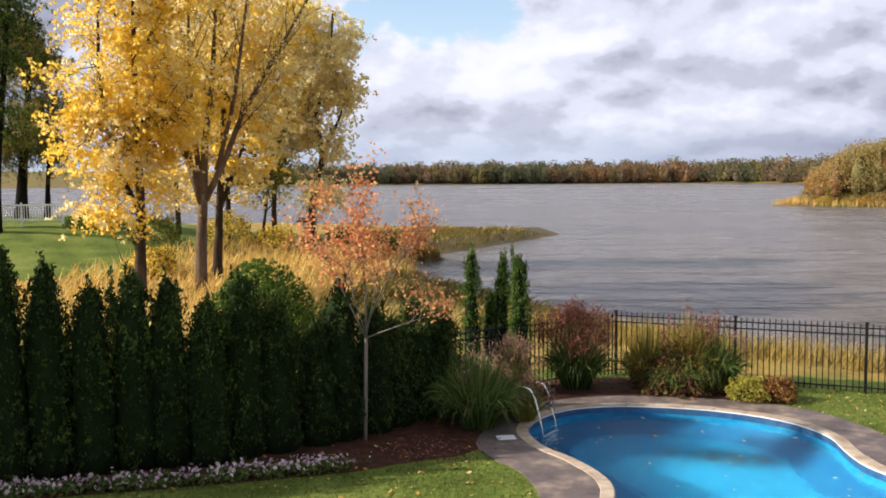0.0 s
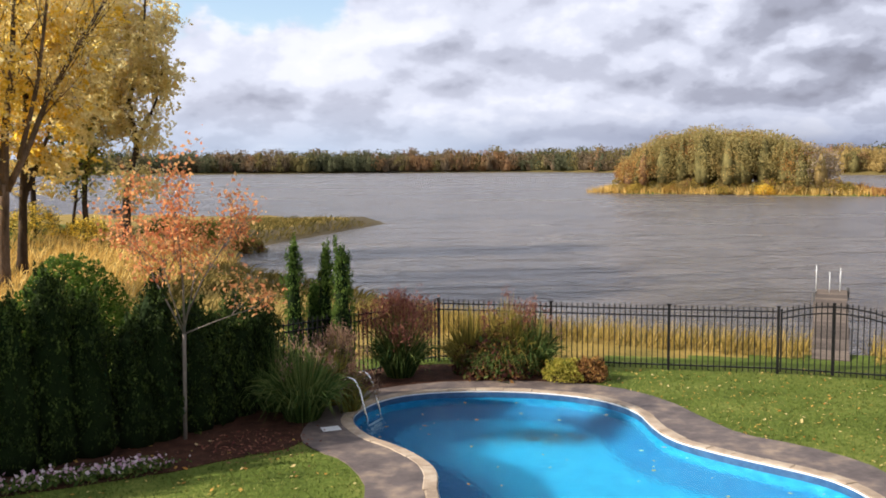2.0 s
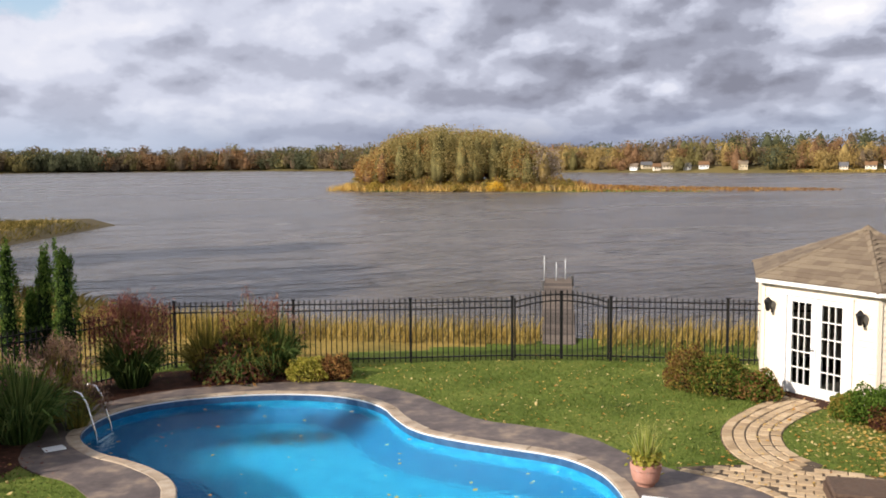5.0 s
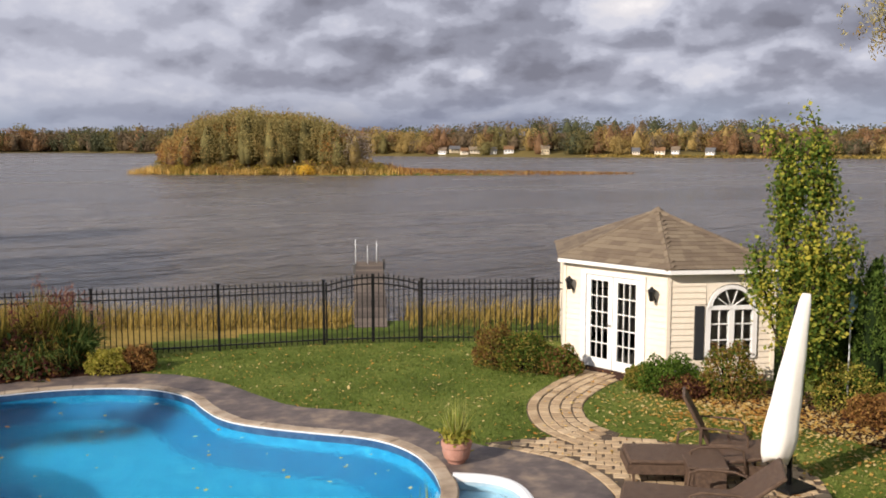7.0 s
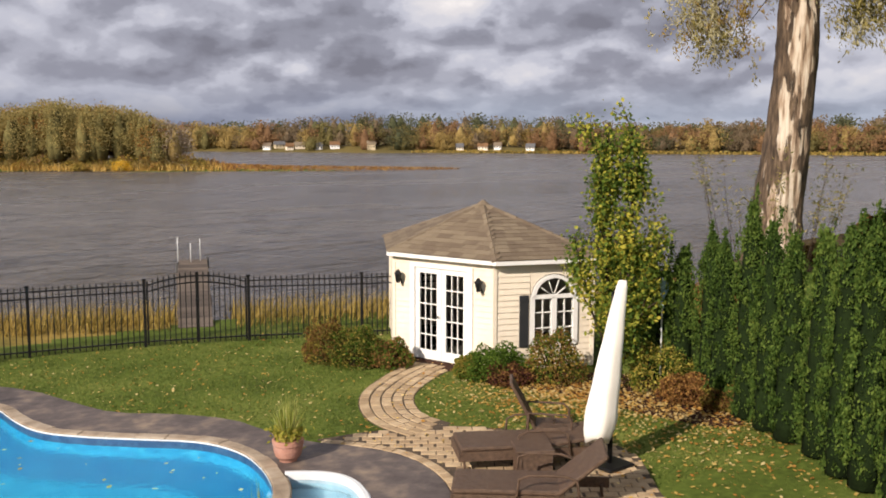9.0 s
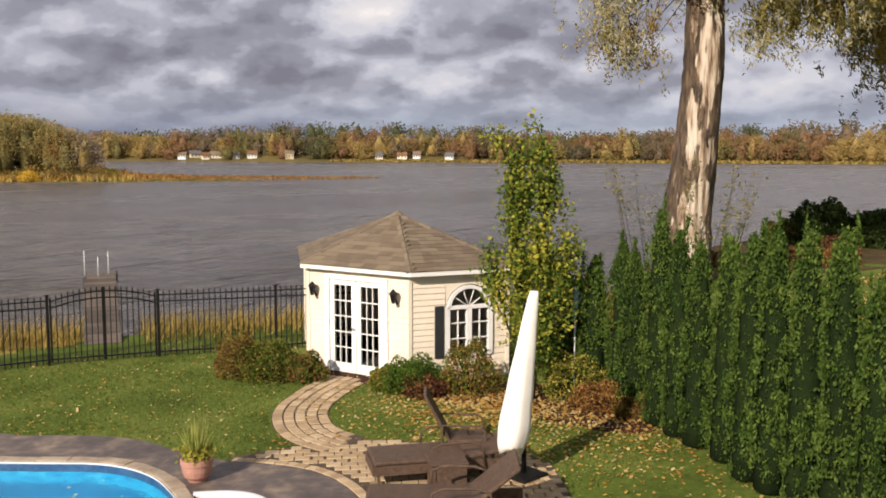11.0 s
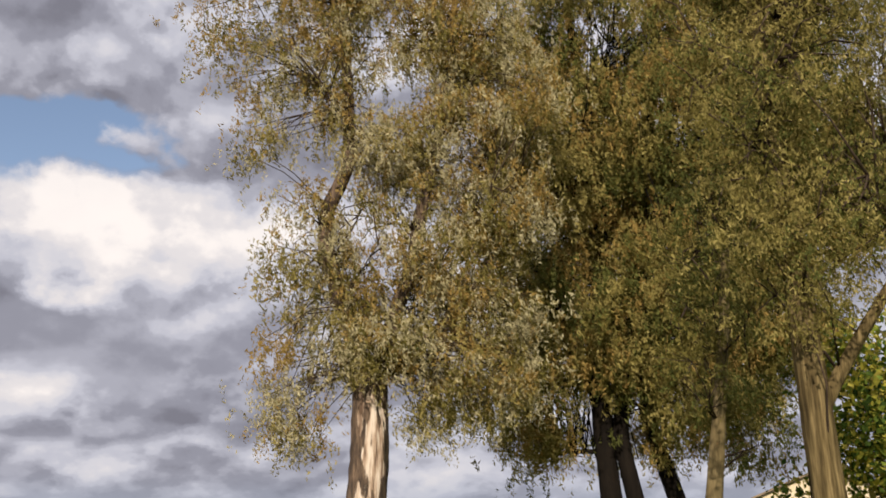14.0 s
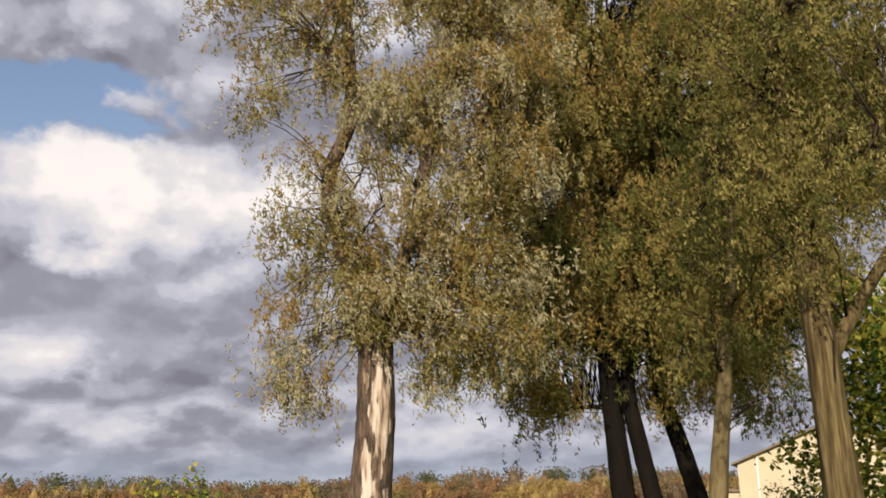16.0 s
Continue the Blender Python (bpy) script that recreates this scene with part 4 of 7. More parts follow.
    part("window_frame", boxes((x0 - 0.02, -0.05, zb, x0 + 0.07, 0.05, zs), (x1 - 0.07, -0.05, zb, x1 + 0.02, 0.05, zs), (x0, -0.05, zb - 0.04, x1, 0.05, zb + 0.05), (x0, -0.05, zs - 0.03, x1, 0.05, zs + 0.04), (xm - 0.05, -0.05, zb, xm + 0.05, 0.05, zs)), WHITE_PAINT, w)
    pts = [(xm + (r - 0.02) * math.cos(t), 0, zs + 0.95 * (r - 0.02) * math.sin(t)) for t in np.linspace(0, math.pi, 15)]
    V, F = [], []
    for i, p in enumerate(pts):
        q = (xm + (p[0] - xm) * 0.84, 0, zs + (p[2] - zs) * 0.84)
        V += [(p[0], -0.05, p[2]), (q[0], -0.05, q[2]), (p[0], 0.05, p[2]), (q[0], 0.05, q[2])]
        if i:
            o, s_ = 4 * i, 4 * i - 4
            F += [(s_, o, o + 1, s_ + 1), (s_ + 2, s_ + 3, o + 3, o + 2), (s_, s_ + 2, o + 2, o), (s_ + 1, o + 1, o + 3, s_ + 3)]
    obj("arch_frame", V, F, WHITE_PAINT, w)
    for t in (36, 72, 108, 144):
        c, s_ = math.cos(radians(t)), math.sin(radians(t))
        tubes("muntin", [([(xm + 0.06 * c, 0, zs + 0.06 * s_), (xm + 0.42 * c, 0, zs + 0.4 * s_)], [0.013, 0.013])], WHITE_PAINT, w, sides=4)
    for s_ in (x0 + 0.07, xm + 0.05):
        wd = x1 - 0.07 - xm - 0.05
        for i in (1,):
            part("muntin", boxes((s_ + wd * 0.5 - 0.009, -0.02, zb, s_ + wd * 0.5 + 0.009, 0.02, zs)), WHITE_PAINT, w)
        for j in (1, 2):
            z = zb + (zs - zb) * j / 3
            part("muntin", boxes((s_, -0.02, z - 0.009, s_ + wd, 0.02, z + 0.009)), WHITE_PAINT, w)
    pn = part("pane", boxes((x0 + 0.02, 0.01, zb, x1 - 0.02, 0.016, zs + 0.42)), GLASS, w)
    pn.visible_shadow = False
    # siding above the arch, cut round it
    V, F = [], []
    for i, t in enumerate(np.linspace(0, math.pi, 15)):
        c, s_ = math.cos(t), math.sin(t)
        V += [(xm + r * c, -0.012, zs + 0.95 * r * s_), (xm + r * (1.05 if c > 0 else -1.05) * (1 if abs(c) > 0.05 else 0), -0.012, EAVE_Z - 0.08)]
        if i:
            F.append((2 * i - 2, 2 * i - 1, 2 * i + 1, 2 * i))
    obj("arch_siding", V, F, SIDING, w)
    part("shutter", boxes((x0 - 0.24, -0.045, zb - 0.05, x0 - 0.05, -0.012, zs + 0.05), bevel=0.006), DARK_SHUTTER, w, "dark louvred shutter")
    # wall lamps
    m0 = Matrix.Translation((WALLS[0].x, WALLS[0].y, 0)) @ Matrix.Rotation(math.atan2((WALLS[1] - WALLS[0]).y, (WALLS[1] - WALLS[0]).x), 4, "Z")
    for x in (0.22, 2.22):
        l = new("wall_lamp")
        l.parent, l.matrix_basis = e, m0 @ Matrix.Translation((x, -0.03, 1.62))
        tubes("bracket", [([(0, 0, -0.1), (0, -0.06, 0.02), (0, -0.12, 0.1)], [0.025, 0.018, 0.015])], BLACK_METAL, l)
        bm = bmesh.new()
        bmesh.ops.create_cone(bm, segments=6, radius1=0.035, radius2=0.075, depth=0.18, matrix=Matrix.Translation((0, -0.13, 0.02)))
        bmesh.ops.create_cone(bm, segments=6, radius1=0.09, radius2=0.015, depth=0.09, matrix=Matrix.Translation((0, -0.13, 0.16)))
        part("lantern", bm, BLACK_METAL, l, "dark metal lantern")
    # roof: deck faces, fascia, and courses of shingles
    rf = new("roof")
    rf.parent = e
    top = Vector((CEN.x, CEN.y, PEAK_Z))
    V = [(v.x, v.y, EAVE_Z + 0.07) for v in EAVE] + [tuple(top)] + [(v.x, v.y, EAVE_Z + 0.02) for v in EAVE]
    F = [(k, (k + 1) % 6, 6) for k in range(6)] + [tuple(7 + k for k in range(6))[::-1]]
    obj("roof_deck", V, F, SHINGLE, rf)
    for k in range(6):
        a, b = EAVE[k], EAVE[(k + 1) % 6]
        d = b - a
        L_, ang = d.length, math.atan2(d.y, d.x)
        fs = part("fascia", boxes((0.0, -0.02, EAVE_Z - 0.01, L_, 0.02, EAVE_Z + 0.065) if k < 2 else (0.03, 0.015, EAVE_Z - 0.01, L_ - 0.03, 0.045, EAVE_Z + 0.015)), WHITE_PAINT, rf)
        fs.matrix_basis = Matrix.Translation((a.x, a.y, 0)) @ Matrix.Rotation(ang, 4, "Z")
    return e, rf


HOUSE, ROOF = cabana()

# ---------------------------------------------------------------- trees
def grow(base, height, limbs, rng, lean=(0, 0), first=0.3, spread=0.5, r0=0.25, levels=2, up=0.5, crook=0.12, kids=4, taper=0.25, forks=None):
    """A branching skeleton: a list of (points, radii, level)."""
    out = []

    def run(p, d, L_, r, level):
        n = max(3, int(L_ / 0.8) + 2) if level == 0 else (5 if level == 1 else 4)
        pts, rad = [p.copy()], [r]
        v = d.normalized()
        for k in range(n):
            v = (v + Vector(rng.normal(size=3)) * crook + Vector((0, 0, up * 0.12 * (level > 0)))).normalized()
            p = p + v * (L_ / n)
            pts.append(p.copy())
            rad.append(max(0.008, r * (1 - (1 - taper) * (k + 1) / n)))
        out.append((pts, rad, level))
        return pts, rad

    keep = crook
    crook = crook * 0.35
    pts, rad = run(Vector(base), Vector((lean[0], lean[1], 1)), height, r0, 0)
    crook = keep

    def sprout(pts, rad, L_, level, count, lo):
        for i in range(count):
            f = lo + (1 - lo) * (i + rng.random()) / count
            x = f * (len(pts) - 1)
            j = min(int(x), len(pts) - 2)
            p = pts[j].lerp(pts[j + 1], x - j)
            axis = (pts[j + 1] - pts[j]).normalized()
            a = rng.random() * 2 * math.pi if level > 1 else (i * 2.4 + rng.random() * 0.8)
            side = Vector((math.cos(a), math.sin(a), 0))
            v = (axis * (1 - spread) + side * spread + Vector((0, 0, up * 0.3))).normalized()
            l = L_ * (1.15 - 0.6 * f) * (0.75 + 0.5 * rng.random())
            q, rr = run(p, v, l, max(0.012, rad[j] * (0.55 if level == 1 else 0.45)), level)
            if level < levels:
                sprout(q, rr, l * 0.5, level + 1, kids, 0.3)

    sprout(pts, rad, limbs[1], 1, limbs[0], first)
    return out


def grow_on(guides, rng, count, length, lo=0.2, spread=0.55, up=0.4, kids=5, crook=0.13, thick=0.4, least=0.02):
    """Branches on given main limbs: each guide is (points, first radius, last radius, share of the branches, bare part)."""
    out = []
    for g, ra, rb, share_, bare in guides:
        P = [Vector(p) for p in g]
        fine = []
        for a, b in zip(P[:-1], P[1:]):
            k = max(1, int((b - a).length / 0.7))
            fine += [a.lerp(b, i / k) for i in range(k)]
        fine.append(P[-1])
        for i in range(1, len(fine) - 1):
            fine[i] = fine[i] * 0.5 + (fine[i - 1] + fine[i + 1]) * 0.25
        n = len(fine)
        R = [ra + (rb - ra) * (i / (n - 1)) ** 0.8 for i in range(n)]
        out.append((fine, R, 0))
        for i in range(int(count * share_)):
            f = bare + (1 - bare) * rng.random()
            x = f * (n - 1)
            j = min(int(x), n - 2)
            p = fine[j].lerp(fine[j + 1], x - j)
            axis = (fine[j + 1] - fine[j]).normalized()
            a = rng.random() * 6.283
            v = (axis * (1 - spread) + Vector((math.cos(a), math.sin(a), 0)) * spread + Vector((0, 0, up * 0.3))).normalized()
            L1 = length * (0.55 + 0.7 * rng.random())
            for level, l, r in ((1, L1, max(least, R[j] * thick)),):
                pts, rad, q = [p.copy()], [r], p.copy()
                for k in range(5):
                    v = (v + Vector(rng.normal(size=3)) * crook + Vector((0, 0, up * 0.1))).normalized()
                    q = q + v * (l / 5)
                    pts.append(q.copy())
                    rad.append(max(least * 0.4, r * (1 - 0.16 * (k + 1))))
                out.append((pts, rad, 1))
                for c in range(kids):
                    k = rng.integers(1, 6)
                    w = (v + Vector(rng.normal(size=3)) * 0.8).normalized()
                    b0 = pts[k]
                    out.append(([b0, b0 + w * l * 0.2, b0 + (w + Vector((0, 0, up * 0.1))) * l * 0.42], [max(least * 0.4, r * 0.4), least * 0.4, least * 0.25], 2))
    return out


def ends(skel, level, rng, n, jitter):
    """Points strewn along the branches of the given level and above."""
    seg = [(a, b) for pts, _, l in skel if l >= level for a, b in zip(pts[:-1], pts[1:])]
    w = np.array([(b - a).length for a, b in seg])
    pick = rng.choice(len(seg), n, p=w / w.sum())
    A = np.array([seg[i][0] for i in pick])
    B = np.array([seg[i][1] for i in pick])
    return A + (B - A) * rng.random((n, 1)) + rng.normal(size=(n, 3)) * jitter


def tree(name, x, y, height, label, category, limbs=(9, 3.0), r0=0.2, leafmats=(L_YELLOW,), n=9000, size=0.16, jitter=0.28, seed=1, bark=BARK, group="", z=None, lean=(0, 0), first=0.3, spread=0.5, up=0.5, kids=4, levels=2, crook=0.12, aspect=0.65, guides=None, count=40, branch=2.0, least=0.02):
    rng = np.random.default_rng(seed)
    z = ground_z(x, y) - 0.15 if z is None else z
    e = empty(name, Matrix.Translation((x, y, z)), label, category, group)
    if guides:
        guides = [([(px - x, py - y, pz - z) for px, py, pz in g], *rest) for g, *rest in guides]
        sk = grow_on(guides, rng, count, branch, spread=spread, up=up, kids=kids, crook=crook, least=least)
    else:
        sk = grow((0, 0, 0), height, limbs, rng, lean, first, spread, r0, levels, up, crook, kids)
    tubes("trunk", [(p, r) for p, r, l in sk if l == 0], bark, e, sides=12)
    if category == "young tree":
        for p, r, l in sk:
            if l == 1:
                tubes("branch", [(p, r)], bark, e, sides=5)
        tw = tubes("twig", [(p, r) for p, r, l in sk if l > 1], bark, e, sides=4)
        tw["kind"] = "stuff"
    else:
        tubes("branching", [(p, r) for p, r, l in sk if l > 0], bark, e, sides=5)
    P = ends(sk, levels if levels > 1 else 1, rng, n, jitter)
    idx = rng.integers(0, len(leafmats), len(P))
    leaves("crown", P, size, None, e, mats=list(leafmats), index=idx, aspect=aspect)
    return e


def conifer_points(rng, h, r, n, lobes=7, power=0.75, base=0.03):
    """Foliage points of a narrow cedar: vertical sprays on the outside, thicker near the surface."""
    f = rng.random(n) ** 0.85
    a = rng.random(n) * 2 * math.pi
    prof = np.clip(1.0 - f ** (1.6 / power), 0.04, 1) ** 0.8 * np.clip((f + 0.12) / 0.25, 0.7, 1)
    lobe = 1 + 0.24 * np.sin(a * lobes + 1.2 * np.sin(f * 5 + rng.random() * 6)) + 0.08 * np.sin(a * 3 + f * 17)
    rad = r * prof * lobe * (0.62 + 0.42 * rng.random(n) ** 0.5)
    P = np.stack([rad * np.cos(a), rad * np.sin(a), base + f * (h - base)], 1)
    D = np.stack([np.cos(a) * 0.35, np.sin(a) * 0.35, np.ones(n)], 1)
    return P, D


def cedar(name, x, y, h, r, seed, label, mats, n=5200, size=0.17, group="", bark=BARK_DARK_SHADED, power=0.75, lobes=7, clumpy=False):
    rng = np.random.default_rng(seed)
    e = empty(name, Matrix.Translation((x, y, ground_z(x, y) - 0.02)), label, "cedar", group)
    tubes("trunk", [([(0, 0, 0), (0.02, 0, h * 0.5), (0, 0, h * 0.95)], [0.06, 0.04, 0.01])], bark, e)
    # near-black core inside the crown; shade between the sprays is put into its colour
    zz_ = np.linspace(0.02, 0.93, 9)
    tubes("heart", [([(0.02 * math.sin(7 * t), 0.02 * math.cos(5 * t), h * t) for t in zz_], [max(0.02, r * 0.72 * (1 - t ** (1.6 / power)) ** 0.8) for t in zz_])], CEDAR_CORE_SHADE, e, sides=8)
    P, D = conifer_points(rng, h, r, n, lobes, power)
    # a few leaders stand up out of the top
    k = n // 14
    c = rng.normal(size=(4, 2)) * r * 0.33
    w = rng.integers(0, 4, k)
    t = rng.random(k)
    P[:k] = np.column_stack([c[w] + rng.normal(size=(k, 2)) * 0.09 * (1.05 - t)[:, None], h * (0.72 + (0.30 + 0.07 * np.sin(w * 2.3 + seed)) * t)])
    if clumpy:
        m = int(150 + 400 * r)
        c = rng.integers(0, n, m)
        k = rng.integers(0, m, n - n // 6)
        P[n // 6:] = P[c][k] + rng.normal(size=(len(k), 3)) * (0.028, 0.028, 0.05)
        leaves("crown", P, size, mats, e, aspect=0.5, direction=D, spread=0.45)
    else:
        leaves("crown", P, size, mats, e, aspect=0.34, direction=D, spread=0.3)
    return e


# left hedge of tall cedars
rng = np.random.default_rng(11)
# the first two points add an out-of-view run that shades the lawn
LH = [(-18.5, 3.6), (-15.6, 7.3), (-12.3, 9.75), (-8.95, 12.25), (-6.65, 13.45), (-5.1, 14.85), (-4.0, 16.6), (-3.4, 17.6)]


def along(line, step):
    pts, left = [], 0.0
    for (x1, y1), (x2, y2) in zip(line[:-1], line[1:]):
        L_ = math.hypot(x2 - x1, y2 - y1)
        s = left
        while s < L_:
            pts.append((x1 + (x2 - x1) * s / L_, y1 + (y2 - y1) * s / L_))
            s += step
        left = s - L_
    return pts


for k, (x, y) in enumerate(along(LH, 0.6)):
    h = float(np.interp(x, [-12, -9.5, -7, -5.5, -4.2, -3], [3.7, 3.45, 2.7, 2.35, 2.1, 1.9])) + rng.normal() * 0.16
    cedar("hedge_cedar", x + rng.normal() * 0.04, y + rng.normal() * 0.06, h * (0.97 + 0.1 * (k % 3 == 0)), 0.46, 100 + k, "tall cedar in a tight garden hedge, its green darkened for shade", L_CEDAR_DARK_SHADED, 6200 if x > -14.4 else 1200, 0.062 if x > -14.4 else 0.24, "left hedge", power=0.4, lobes=5, clumpy=x > -14.4)
# right hedge
RH = [(13.7, 11.0), (13.05, 9.3), (12.1, 7.4), (11.2, 5.8), (10.1, 4.0), (8.6, 1.8), (7.2, -0.4)]
for k, (x, y) in enumerate(along(RH, 0.64)):
    h = float(np.interp(y, [0, 3, 5, 8, 9.5, 11], [2.9, 3.1, 3.4, 3.15, 2.85, 2.4])) + rng.normal() * 0.2
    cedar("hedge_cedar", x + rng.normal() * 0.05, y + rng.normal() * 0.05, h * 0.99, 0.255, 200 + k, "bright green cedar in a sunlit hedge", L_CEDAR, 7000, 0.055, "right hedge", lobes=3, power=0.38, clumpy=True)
for k, (x, y) in enumerate(along([(14.15, 11.7), (16.3, 14.6)], 0.55)):
    cedar("hedge_cedar", x, y, 2.0 + rng.normal() * 0.08, 0.4, 260 + k, "low dark cedar in the shaded run of the hedge", L_CEDAR, 3600, 0.07, "right hedge", lobes=3, power=0.3, clumpy=True)
# slender cedars by the pool
for k, (x, y, h, r) in enumerate(((-3.3, 19.0, 3.0, 0.21), (-2.95, 19.3, 2.05, 0.17), (-2.68, 19.2, 2.85, 0.19), (-2.28, 18.8, 2.9, 0.23))):
    cedar("slender_cedar", x, y, h, r, 300 + k, "slender columnar cedar beside the pool bed", L_CEDAR, 4200, 0.055, "slender cedars", power=0.42, lobes=3, clumpy=True)
# trees on the left
tree("bare_limbed_tree", -18.6, 38.7, 12.0, "tall tree with spreading limbs and thinning yellow leaves", "tree", None, 0.34, (L_YELLOW_PALE, L_YELLOW), 9000, 0.125, 0.16, 21, bark=BARK_SUNLIT, spread=0.5, up=0.9, kids=5, guides=[
    ([(-18.65, 38.6, -0.8), (-18.6, 38.67, 1.7), (-18.46, 38.72, 3.9)], 0.32, 0.20, 0.0, 0.9),
    ([(-18.5, 38.7, 3.4), (-19.0, 38.5, 5.2), (-19.3, 38.3, 7.7), (-19.9, 38.0, 9.9), (-20.9, 37.5, 13.5)], 0.2, 0.05, 0.3, 0.2),
    ([(-18.46, 38.72, 3.6), (-18.36, 38.77, 6.2), (-18.0, 38.9, 8.7), (-17.85, 39.0, 11.2), (-17.6, 39.1, 14.5)], 0.2, 0.05, 0.3, 0.25),
    ([(-18.4, 38.77, 3.6), (-17.5, 39.1, 5.5), (-16.8, 39.4, 7.5), (-15.6, 39.9, 9.7), (-13.8, 40.6, 13.0)], 0.16, 0.05, 0.25, 0.3),
    ([(-18.5, 38.7, 3.5), (-18.7, 38.6, 6.0), (-18.9, 38.5, 9.0), (-18.8, 38.5, 14.0)], 0.15, 0.04, 0.2, 0.3),
    ([(-17.9, 38.95, 4.9), (-17.1, 39.2, 8.0), (-16.6, 39.5, 12.0), (-16.2, 39.7, 14.5)], 0.12, 0.04, 0.2, 0.3),
    ([(-19.1, 38.4, 5.5), (-20.2, 38.0, 8.5), (-20.6, 37.8, 12.0), (-20.8, 37.7, 14.5)], 0.12, 0.04, 0.2, 0.3),
    ([(-19.2, 38.3, 7.3), (-20.5, 37.7, 8.4), (-21.4, 37.2, 10.8), (-22.0, 37.0, 13.5)], 0.09, 0.03, 0.15, 0.2)], count=60, branch=2.6)
for px, py, hh, rad, nn, sd, mt, lb in (
        (-27.9, 55.2, 14.0, 4.0, 26000, 29, (L_YELLOW,), "golden-yellow tree at the meadow's edge"), (-25.2, 56.5, 15.0, 4.0, 30000, 24, (L_YELLOW, L_YELLOW_PALE), "tall yellow autumn tree above the meadow"),
        (-22.4, 57.8, 15.5, 3.4, 24000, 25, (L_YELLOW_PALE, L_YELLOW), "tall pale yellow tree with a dark trunk"), (-23.1, 57.4, 7.0, 2.4, 8000, 32, (L_PEAR, L_OLIVE), "small yellow-green tree by the water")):
    tree("yellow_tree", px, py, hh, lb, "tree", (20, rad * 1.08), 0.009 * hh + 0.05, mt, int(nn * 0.5), 0.16, 0.5, sd, first=0.3, spread=0.62, up=0.45, kids=6, bark=BARK, group="yellow trees")
# young red maple in the bed
tree("young_maple", -4.53, 15.0, 3.5, "young maple with sparse coppery red leaves", "young tree", None, 0.04, (L_RED,), 3200, 0.07, 0.105, 31, bark=BARK_SILVER, spread=0.5, up=0.7, kids=6, crook=0.1, guides=[
    ([(-4.53, 15.0, 0), (-4.5, 14.95, 0.9), (-4.48, 14.95, 1.8)], 0.036, 0.03, 0.0, 0.9),
    ([(-4.48, 14.95, 1.75), (-4.45, 14.95, 2.6), (-4.5, 14.9, 3.4), (-4.6, 14.85, 4.25)], 0.022, 0.007, 0.34, 0.3),
    ([(-4.48, 14.95, 1.8), (-4.75, 14.85, 2.4), (-5.0, 14.75, 3.0), (-5.25, 14.6, 3.6)], 0.018, 0.006, 0.24, 0.4),
    ([(-4.48, 14.95, 2.0), (-4.2, 15.05, 2.7), (-3.9, 15.1, 3.2), (-3.55, 15.2, 3.55)], 0.017, 0.006, 0.24, 0.4),
    ([(-4.48, 14.95, 1.85), (-4.6, 14.5, 2.6), (-4.6, 14.2, 3.2)], 0.015, 0.006, 0.12, 0.4),
    ([(-4.48, 14.95, 1.85), (-4.4, 15.4, 2.6), (-4.4, 15.7, 3.3)], 0.015, 0.006, 0.12, 0.4),
    ([(-4.48, 14.95, 1.8), (-4.1, 15.0, 1.95), (-3.7, 15.05, 2.1), (-3.35, 15.1, 2.2)], 0.014, 0.006, 0.10, 0.5)], count=46, branch=0.8, least=0.007)
# columnar pear
e = empty("columnar_pear", Matrix.Translation((12.35, 11.03, 0)), "narrow upright pear tree with green and yellow leaves", "tree")
prng = np.random.default_rng(33)
sk = grow_on([([(0, 0, 0), (0.1, -0.1, 1.5), (0.16, -0.18, 4.35)], 0.06, 0.012, 1.0, 0.08), ([(0, 0, 0.4), (-0.14, 0.16, 1.5), (-0.2, 0.23, 4.0)], 0.05, 0.012, 0.9, 0.08), ([(0, 0, 0.3), (0.32, -0.36, 1.4), (0.42, -0.47, 2.5)], 0.03, 0.01, 0.3, 0.1), ([(0, 0, 0.3), (-0.36, 0.4, 1.4), (-0.45, 0.5, 2.3)], 0.03, 0.01, 0.25, 0.1)], prng, 30, 0.62, spread=0.36, up=1.2, kids=4)
tubes("trunk", [(p, r) for p, r, l in sk if l == 0], BARK, e)
tubes("branching", [(p, r) for p, r, l in sk if l > 0], BARK, e, sides=5)
leaves("crown", ends(sk, 1, prng, 14500, 0.10), 0.072, L_PEAR, e, aspect=0.75)


def gnarled(name, list_of, bark, parent, seed):
    """Old trunks with furrowed bark and a flared foot."""
    V, F = [], []
    for pts, radii in list_of:
        sides = 40 if radii[0] > 0.3 else 10
        q, r = [], []
        for i in range(len(pts) - 1):
            for k in range(3):
                q.append(pts[i].lerp(pts[i + 1], k / 3))
                r.append(radii[i] + (radii[i + 1] - radii[i]) * k / 3)
        q.append(pts[-1]), r.append(radii[-1])
        v, f = tube_data(q, r, sides, cap=False)
        o = len(V)
        for i, p in enumerate(v):
            c = q[i // sides]
            d = p - c
            a = math.atan2(d.y, d.x)
            w = Vector((math.cos(a) * 3.2, math.sin(a) * 3.2, p.z * 0.35 + seed))
            g = noise.noise(w * 1.6) * 0.10 + abs(noise.noise(w * 4.0)) * 0.10 - 0.05
            flare = 1 + 0.45 * math.exp(-max(0.0, p.z) * 0.9)
            V.append(c + d * (1 + g) * flare)
        for t in f:
            F.append(tuple(i + o for i in t))
    o = obj(name, V, F, bark, parent)
    for p in o.data.polygons:
        p.use_smooth = True
    return o


